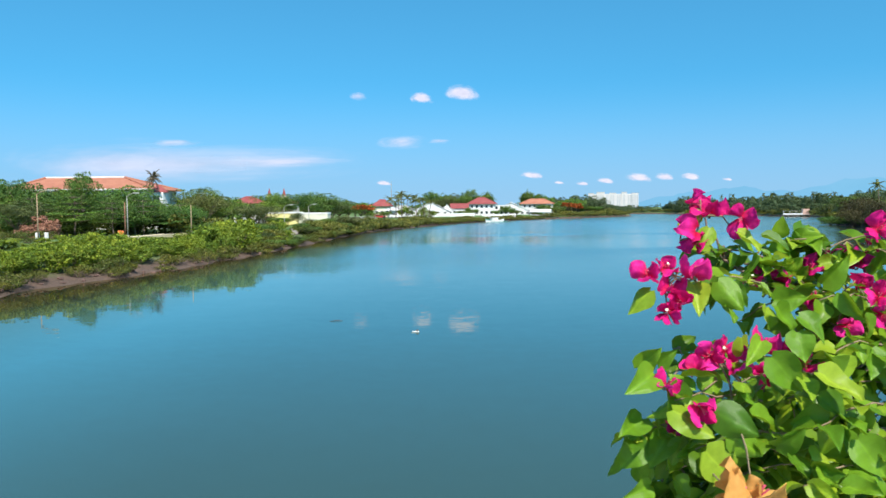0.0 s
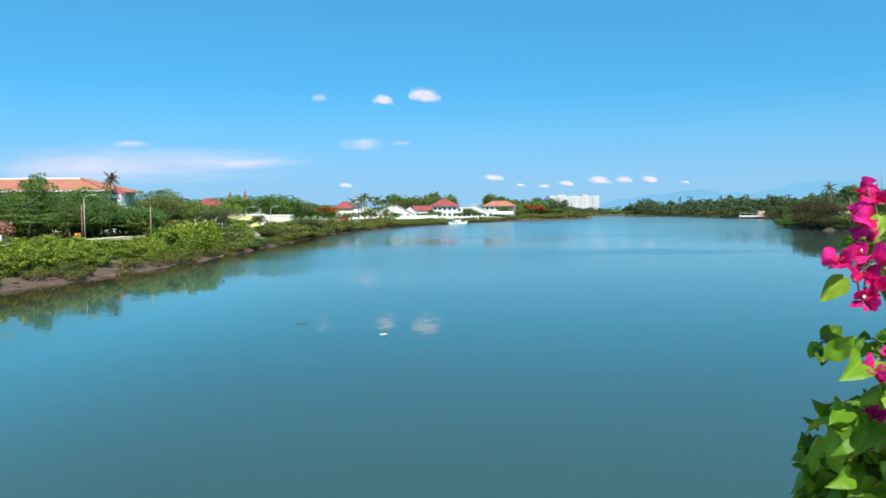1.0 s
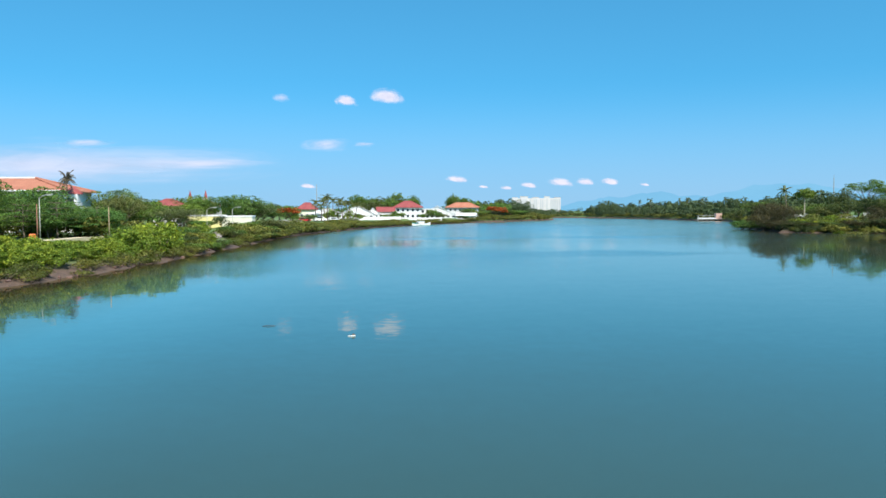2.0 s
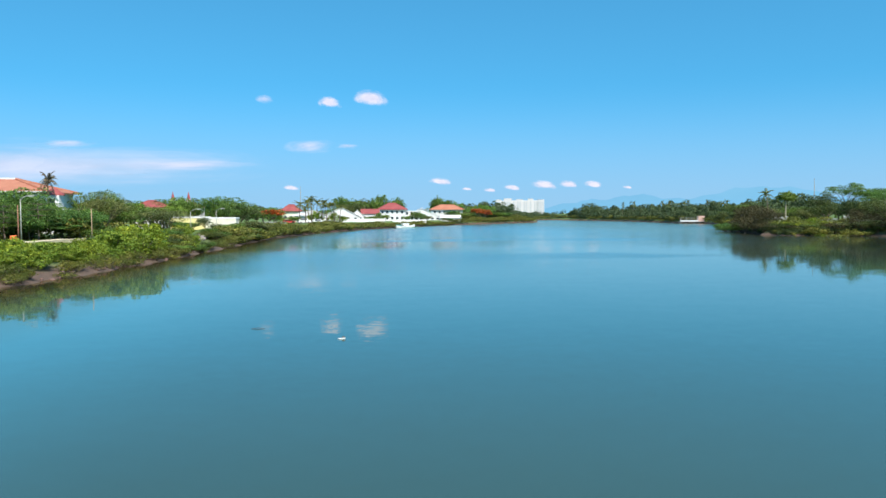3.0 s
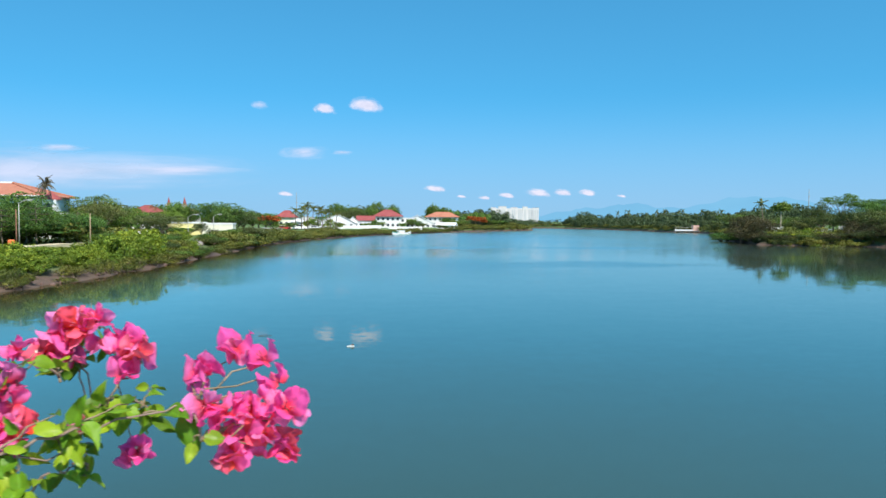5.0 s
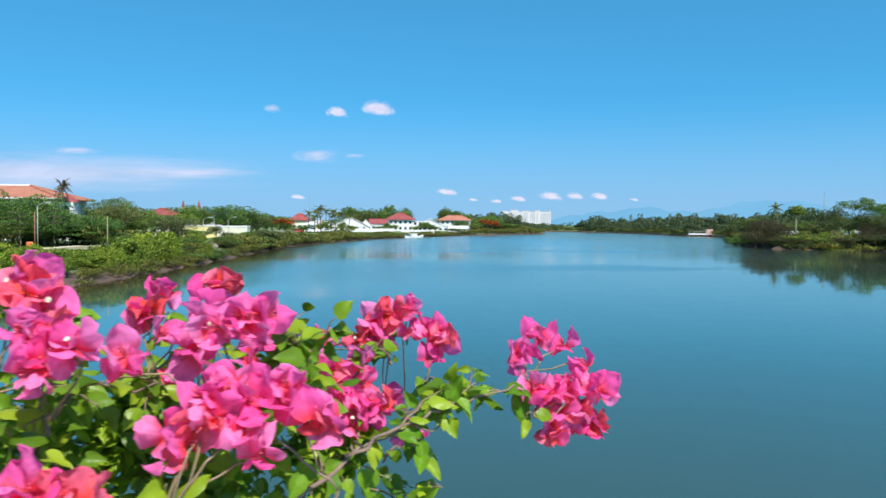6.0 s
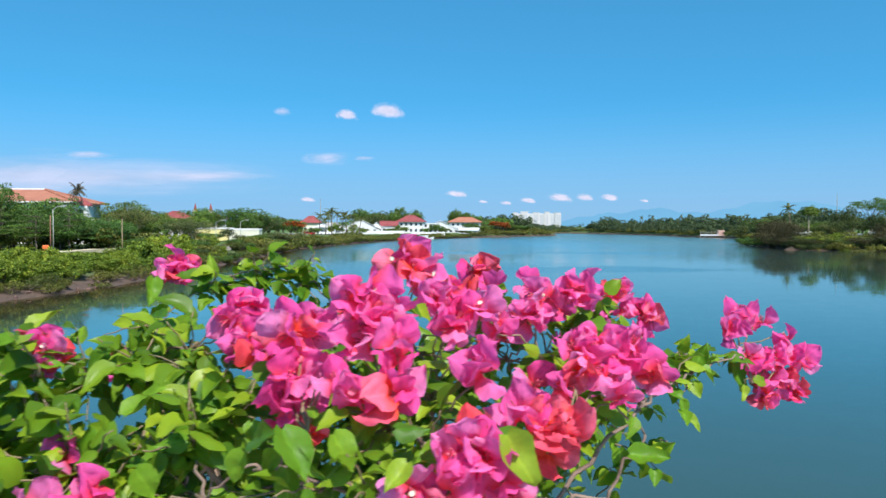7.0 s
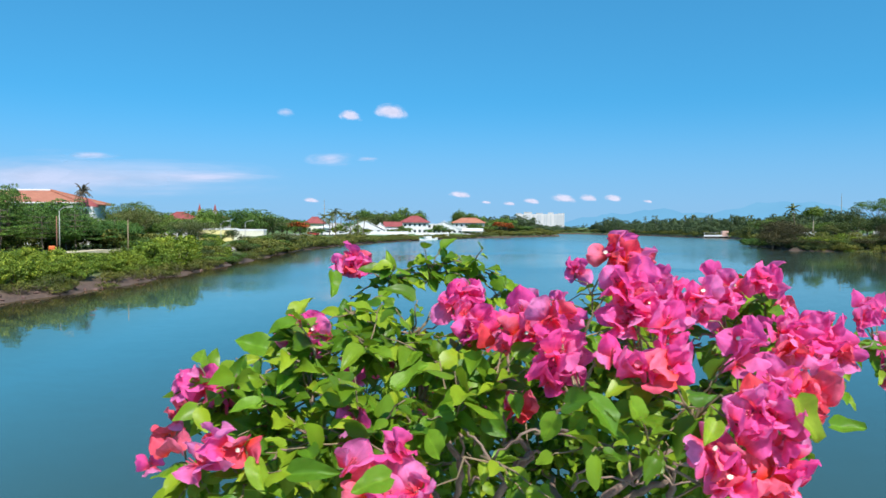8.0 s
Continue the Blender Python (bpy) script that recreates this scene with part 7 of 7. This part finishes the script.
CRIMSON_BOUGHS += [
    (0.416, 0.960, 5.924, 0.04, 12), (0.485, 0.920, 5.779, 0.085, 45), (0.406, 0.900, 5.757, 0.075, 38), (0.344, 0.900, 5.744, 0.06, 26),
    (0.304, 0.900, 5.682, 0.05, 20), (0.360, 0.870, 5.678, 0.075, 35), (0.447, 0.870, 5.690, 0.085, 45), (0.524, 0.900, 5.728, 0.085, 45),
    (0.548, 0.920, 5.806, 0.075, 35), (0.337, 0.900, 5.806, 0.03, 8), (0.590, 0.920, 5.862, 0.07, 25), (0.568, 0.880, 5.705, 0.08, 35),
]

LEAF_LIME = leafy("bougainvillea_leaf", [(0.0, (0.058, 0.14, 0.011)), (0.4, (0.112, 0.23, 0.014)), (0.75, (0.17, 0.295, 0.02)), (1.0, (0.29, 0.365, 0.03))], (0.38, 0.55, 0.02), 0.26, 0.38, "object", 0.12, 6.0, sheen=0.2)
LEAF_INNER = leafy("bougainvillea_inner_leaf", [(0.0, (0.055, 0.115, 0.008)), (0.5, (0.135, 0.235, 0.013)), (1.0, (0.27, 0.35, 0.02))], (0.34, 0.52, 0.02), 0.24, 0.38, "island", sheen=0.2)
BRACTS = [
    leafy("bract_pink", [(0.0, (0.97, 0.09, 0.43)), (0.5, (0.99, 0.17, 0.56)), (1.0, (1.0, 0.34, 0.72))], (1.0, 0.13, 0.40), 0.52, 0.6, "object", 0.12, 5.0, (0.96, 0.07, 0.11)),
    leafy("bract_coral", [(0.0, (0.90, 0.08, 0.12)), (0.5, (0.94, 0.13, 0.24)), (1.0, (0.96, 0.22, 0.38))], (0.98, 0.10, 0.10), 0.4, 0.6, "object", 0.12, 5.0, (0.88, 0.075, 0.03)),
    leafy("bract_crimson", [(0.0, (0.64, 0.008, 0.17)), (0.5, (0.78, 0.016, 0.26)), (1.0, (0.85, 0.035, 0.37))], (0.85, 0.015, 0.2), 0.35, 0.6, "object", 0.12, 5.0, (0.62, 0.01, 0.07)),
    leafy("bract_tan", [(0.0, (0.66, 0.30, 0.08)), (1.0, (0.75, 0.40, 0.13))], (0.8, 0.35, 0.05), 0.35, 0.6, "object", 0.12, 5.0),
]
TUBE = surface("flower_tube", (0.55, 0.05, 0.12), (0.70, 0.12, 0.16), 60.0, 0.6, 0.0)
BLOSSOM = surface("cream_blossom", (0.76, 0.71, 0.52), (0.87, 0.83, 0.66), 60.0, 0.6, 0.0)
THORN = surface("pale_twig", (0.16, 0.12, 0.06), (0.30, 0.21, 0.12), 40.0, 0.8, 0.3, dist=0.001)


def blade(long, wide, cup, curl, heart, wave=0.0, nu=7, nv=4, seed=0, stalk=0.0, full=False, crumple=0.0):
    """A leaf or bract along +x, upper side +z, with midrib crease, curl and a wavy rim."""
    rng = R(seed)
    ph = rng.uniform(0, 6.28)
    v, f = [], []
    for i in range(nu + 1):
        u = i / nu
        half = wide / 2 * (math.sin(math.pi * min(1, u ** (0.62 if heart else 0.8))) ** 0.8) * (1 - 0.25 * u) * 1.22
        if full:
            half = wide / 2 * (math.sin(math.pi * u ** 0.88) ** 0.68) * (1.08 - 0.2 * u)
        if i == 0:
            half = wide * (0.16 if heart else 0.05)
        if i == nu:
            half = 0.0004
        for j in range(-nv, nv + 1):
            s = j / nv
            back = -heart * abs(s) * (1 - u) ** 3 * long
            z = cup * abs(s) ** 1.3 * half - curl * long * u * u + wave * long * math.sin(u * 7 + ph + (2.2 if s > 0 else 0)) * abs(s) ** 2
            if crumple:
                z += crumple * long * (noise.noise(Vector((u * 3.1, s * half * 6.2, seed * 7.3))) + 0.5 * noise.noise(Vector((u * 7.0, s * half * 13.0, seed * 3.7 + 40)))) * min(1.0, u * 3)
            v.append((u * long + back, s * half, z))
    n = 2 * nv + 1
    f = [(i * n + j, i * n + j + 1, (i + 1) * n + j + 1, (i + 1) * n + j) for i in range(nu) for j in range(n - 1)]
    if stalk:
        o = len(v)
        tv, tf = tube([(-stalk, 0, -stalk * 0.3), (0.02 * long, 0, -0.001)], (0.0008, 0.0008), 3)
        v += tv
        f += [tuple(k + o for k in g) for g in tf]
    return v, f


LEAVES = [mesh_of("leaf", *blade(1.0, w, c, k, 0.10, wv, 8, 3, s, 0.12, crumple=0.10), LEAF_LIME, True) for s, (w, c, k, wv) in enumerate(((0.66, 0.45, 0.12, 0.03), (0.58, 0.6, 0.25, 0.04), (0.72, 0.3, 0.06, 0.04), (0.52, 0.8, 0.34, 0.03), (0.60, -0.3, 0.18, 0.05), (0.56, 0.5, -0.12, 0.05)))]
LEAF_SHAPES = [blade(1.0, w, c, k, 0.06, wv, 6, 2, s, crumple=0.10) for s, (w, c, k, wv) in enumerate(((0.66, 0.45, 0.22, 0.03), (0.60, 0.6, 0.36, 0.03), (0.72, 0.3, 0.14, 0.04), (0.62, -0.25, 0.3, 0.04)))]
BRACT_MESHES = [[mesh_of("bract", *blade(1.0, w, c, k, 0.02, wv, 8, 4, 10 + s, 0.0, True, 0.2), mat, True) for s, (w, c, k, wv) in enumerate(((1.02, 0.55, 0.10, 0.10), (0.96, 0.7, 0.20, 0.12), (1.08, 0.45, 0.26, 0.11), (0.94, 0.8, 0.02, 0.10), (1.04, 0.4, 0.32, 0.13)))] for mat in BRACTS]


def turned(origin, ahead, up, size):
    """The pose with x along ahead and z near up."""
    x = Vector(ahead).normalized()
    y = Vector(up).cross(x)
    y = y.normalized() if y.length > 1e-4 else x.orthogonal().normalized()
    z = x.cross(y)
    m = Matrix((x, y, z)).transposed().to_4x4()
    return Matrix.Translation(origin) @ m @ Matrix.Scale(size, 4)


def blossom_mesh(is_open):
    """Slender flower tubes inside the bracts; open ones end in a small cream star."""
    lumps = []
    for k in range(3):
        a = k * 2.094
        tip = Vector((0.5, 0.09 * math.cos(a), 0.09 * math.sin(a)))
        lumps.append(tube([(0, 0, 0), tip * 0.5, tip], (0.02, 0.022, 0.03), 5))
    if is_open:
        c = Vector((0.53, 0.09, 0.0))
        lumps.append(tube([c - Vector((0.05, 0, 0)), c, c + Vector((0.012, 0, 0))], (0.03, 0.045, 0.085), 7))
    me = mesh_of("flower", *limbed(lumps), TUBE)
    if is_open:
        me.materials.append(BLOSSOM)
        for p in me.polygons:
            if p.center.x > 0.505:
                p.material_index = 1
    return me


FLOWERS = [blossom_mesh(False), blossom_mesh(True)]


def bougainvillea(label, flowers, leaves, boughs, limbs, sprays, core, root, bloom, leaf, seed, picked, crowd=1.0, broad=1.0, longest=0.045):
    """A bush: woody boughs from one root, leaves in rows along fine twigs, flower heads at their places."""
    rng = R(seed)
    ob = new("bougainvillea_bush")
    root = Vector(root)
    ob.matrix_basis = Matrix.Translation(root)
    home = Matrix.Translation(-root)
    heart = sum((Vector(b[:3]) for b in boughs), Vector()) / len(boughs)
    crotch = root.lerp(heart, 0.45)
    stem = tube(bend(root - Vector((0, 0, 0.06)), crotch, 0.0, 5, rng, 0.012), (0.022, 0.019, 0.017, 0.016, 0.014), 8)
    wood = [stem]
    knots = [Vector(b[:3]) for b in boughs]
    grown = [(crotch, 0.012)]
    for x0, y0, z0, x1, y1, z1, r in limbs:
        a, b = Vector((x0, y0, z0)), Vector((x1, y1, z1))
        near, thick = min(grown, key=lambda g: (g[0] - a).length)
        wood.append(tube(bend(near, a, 0.004, 6, rng, 0.003), np.linspace(max(thick * 0.8, r), r, 6), 6))
        wood.append(tube(bend(a, b, 0.004, 9, rng, 0.003), np.linspace(r, r * 0.7, 9), 7))
        grown += [(a, r), (b, r * 0.7)]
    slight = {tuple(round(c, 4) for c in b[:3]) for b in boughs if 0 < b[4] < 10}
    for k in sorted(knots, key=lambda q: (q - crotch).length):
        near, thick = min(grown, key=lambda g: (g[0] - k).length + 0.25 * (g[0] - crotch).length)
        if tuple(round(c, 4) for c in k) in slight:
            thick = min(thick, 0.0026)
        thin = max(0.0016 if thick < 0.003 else 0.0026, thick * 0.68)
        wood.append(tube(bend(near, k, 0.012, 9, rng, 0.0025), np.linspace(thick * 0.8, thin, 9), 6))
        grown.append((k, thin))
    piece("wood", mesh_of("wood", *[[home @ Vector(p) for p in wood_v] if i == 0 else wood_v for i, wood_v in enumerate(limbed(wood))], STEM, True), ob, None, "brown woody stems")
    twigs, loose_v, loose_f = [], [], []
    sky_side = Vector((0, 0, 0.75)) + SUN_WAY * 0.55

    def set_leaf(a, b, n_up):
        way = b - a
        long = min(way.length, longest)
        piece("leaf", LEAVES[int(rng.integers(len(LEAVES)))], ob, home @ turned(a + way * (0.5 - 0.5 * long / way.length), way, n_up, long) @ Matrix.Diagonal((1, broad * rng.uniform(0.88, 1.1), 1, 1)))

    def add_leaf(p, way, up, long, share):
        if rng.random() < share:
            set_leaf(p, p + way * long, up)
            return
        lv, lf = LEAF_SHAPES[int(rng.integers(4))]
        m = home @ turned(p, way, up, long) @ Matrix.Diagonal((1, broad, 1, 1))
        o = len(loose_v)
        loose_v.extend(m @ Vector(q) for q in lv)
        loose_f.extend(tuple(i + o for i in g) for g in lf)

    def leafy_twig(a, b, bow, n, long, share):
        """A fine twig with its leaves set spirally along it, drooping from short stalks."""
        line = bend(a, b, bow, 7, rng, 0.0015)
        twigs.append(tube(line, np.linspace(0.0015, 0.0007, 7), 5))
        first = rng.uniform(0, 6.28)
        for k in range(n):
            u = (k + rng.uniform(0.4, 0.9)) / n * 6
            i = min(int(u), 5)
            p, s = line[i].lerp(line[i + 1], u - i), (line[i + 1] - line[i]).normalized()
            flat = s.cross(Vector((0, 0, 1)))
            flat = flat.normalized() if flat.length > 0.05 else Vector((1, 0, 0))
            turn = first + k * 2.4
            q = flat * math.cos(turn) + s.cross(flat) * math.sin(turn) * 0.55
            way = (s * 0.45 + q + Vector((0, -0.12, -0.32)) + Vector(rng.normal(0, 0.22, 3))).normalized()
            add_leaf(p + way * 0.005, way, sky_side + Vector((0, -0.22, 0)) + q * 0.25 + Vector(rng.normal(0, 0.42, 3)), long * rng.uniform(0.55, 1.3), share)

    for x0, y0, z0, x1, y1, z1 in leaves:
        set_leaf(Vector((x0, y0, z0)), Vector((x1, y1, z1)), SUN_WAY * 0.8 + Vector((0, -0.4, 0)) + Vector(rng.normal(0, 0.55, 3)))
    for x0, y0, z0, x1, y1, z1, bow, n, long in sprays:
        leafy_twig(Vector((x0, y0, z0)), Vector((x1, y1, z1)), bow, n, long, 0.6)
    for x, y, z, spread, n in boughs:
        c, left = Vector((x, y, z)), int(n * crowd)
        while left > 0:
            some = min(left, int(rng.integers(5, 9)))
            d = (Vector(rng.normal(0, 1, 3)) + Vector((0, -0.25, 0.3))).normalized()
            leafy_twig(c - d * spread * 0.25, c + d * spread * rng.uniform(0.75, 1.3), 0.004, some, leaf * (1.22 if x < -2.5 else 1.0), picked)
            left -= some
    for x, y, z, rx, ry, rz, n in core:
        for _ in range(n):
            d = Vector(rng.normal(0, 1, 3)).normalized() * rng.uniform(0.3, 1.0)
            p = Vector((x + d.x * rx, y + d.y * ry, z + d.z * rz))
            way = (Vector(rng.normal(0, 0.7, 3)) + Vector((0, 0, -0.4))).normalized()
            add_leaf(p, way, sky_side + Vector(rng.normal(0, 0.5, 3)), leaf * rng.uniform(0.7, 1.3), 0.0)
    if loose_v:
        tagged(piece("foliage", mesh_of("foliage", loose_v, loose_f, LEAF_INNER, True), ob), kind="stuff")
    for x, y, z, n, spread, tone in flowers:
        c = Vector((x, y, z))
        knot = min([g[0] for g in grown], key=lambda k: (k - c).length)
        foot = c + Vector((0, 0.022, -0.012))
        twigs.append(tube(bend(knot, foot, 0.01, 5, rng, 0.004), (0.0013, 0.0012, 0.0011, 0.001, 0.0009), 5))
        heads = int(n) + (1 if tone < 2 and rng.random() < 0.45 else 0)
        for k in range(heads):
            if k == 0 and n == 1:
                p, d = c, Vector((0, -0.6, 0.35)) + Vector(rng.normal(0, 0.42, 3))
            else:
                a = k * (3.14159 if n == 2 else 2.39996) + rng.uniform(-0.9, 0.9)
                q = max(spread, 0.013) * 1.1 * math.sqrt((k + 0.5) / heads)
                p = c + Vector((math.cos(a) * q, rng.uniform(-0.6, 0.4) * spread, math.sin(a) * q))
                d = (p - c) * (0.8 / spread) + Vector((0, -0.75, 0.3)) + Vector(rng.normal(0, 0.35, 3))
            d.normalize()
            size = bloom * rng.uniform(0.85, 1.2) * (1.5 if tone == 3 else 1.0)
            base = p - d * size * 0.4
            up = d.orthogonal()
            fl = piece("flower", FLOWERS[int(rng.random() < 0.14)], ob, home @ turned(base, d, up, size))
            spin, open_ = rng.uniform(0, 360), rng.uniform(34, 60)
            mixed = tone if rng.random() < 0.86 else {0: 1, 1: 0, 2: 2, 3: 3}[tone]
            for s in range(3):
                shape = BRACT_MESHES[mixed][int(rng.integers(5))]
                m = pose(0, 0, 0, spin + 120 * s + rng.uniform(-12, 12)) @ pose(0.02, 0, 0.03, 0, -(open_ + rng.uniform(-10, 10)), 0)
                piece("bract", shape, fl, m @ pose(0, 0, 0, rng.uniform(-10, 10)) @ Matrix.Scale(rng.uniform(0.88, 1.12), 4))
            twigs.append(tube([foot, (foot + base) / 2 + Vector((0, 0, -0.003)), base], (0.0012, 0.0011, 0.001), 4))
    tv, tf = joined(twigs)
    tagged(piece("twig", mesh_of("twig", [home @ p for p in tv], tf, THORN, True), ob, None, "thin pale twigs"), kind="stuff")
    return tagged(ob, label, "bougainvillea", "bougainvilleas along the bridge")


# leaves stand thinner before the bare limbs in the heart of the bush
PINK_BOUGHS = [(x, y, z, r, int(n * (0.3 if z < 5.80 else 0.5)) if -2.48 < x < -2.06 and y < 1.13 and z < 5.87 else n) for x, y, z, r, n in PINK_BOUGHS]
PINK_CORE = [(-2.36, 1.36, 5.58, 0.34, 0.13, 0.20, 900), (-2.62, 1.22, 5.62, 0.16, 0.12, 0.14, 300), (-2.16, 1.24, 5.62, 0.14, 0.10, 0.16, 300), (-2.33, 1.26, 5.80, 0.20, 0.08, 0.06, 160), (-2.26, 1.27, 5.77, 0.16, 0.05, 0.06, 200)]
# last lump: unseen leaves outside the view, added to shade the bush
CRIMSON_CORE = [(0.50, 0.93, 5.66, 0.17, 0.09, 0.15, 620), (0.36, 0.92, 5.64, 0.10, 0.07, 0.12, 300), (0.56, 0.96, 5.84, 0.09, 0.06, 0.07, 160), (0.67, 0.78, 5.94, 0.10, 0.08, 0.10, 300)]
bougainvillea("bougainvillea with bright pink and coral bracts in a planter", PINK_FLOWERS, PINK_LEAVES, PINK_BOUGHS, PINK_LIMBS, PINK_SPRAYS, PINK_CORE, (-2.35, 1.12, 4.95), 0.0285, 0.0265, 7, 0.24, 1.15)
bougainvillea("bougainvillea with crimson bracts and large lime leaves", CRIMSON_FLOWERS, CRIMSON_LEAVES, CRIMSON_BOUGHS, CRIMSON_LIMBS, CRIMSON_SPRAYS, CRIMSON_CORE, (0.48, 1.0, 4.95), 0.0215, 0.0290, 8, 0.42, 1.0, 1.12, 0.046)
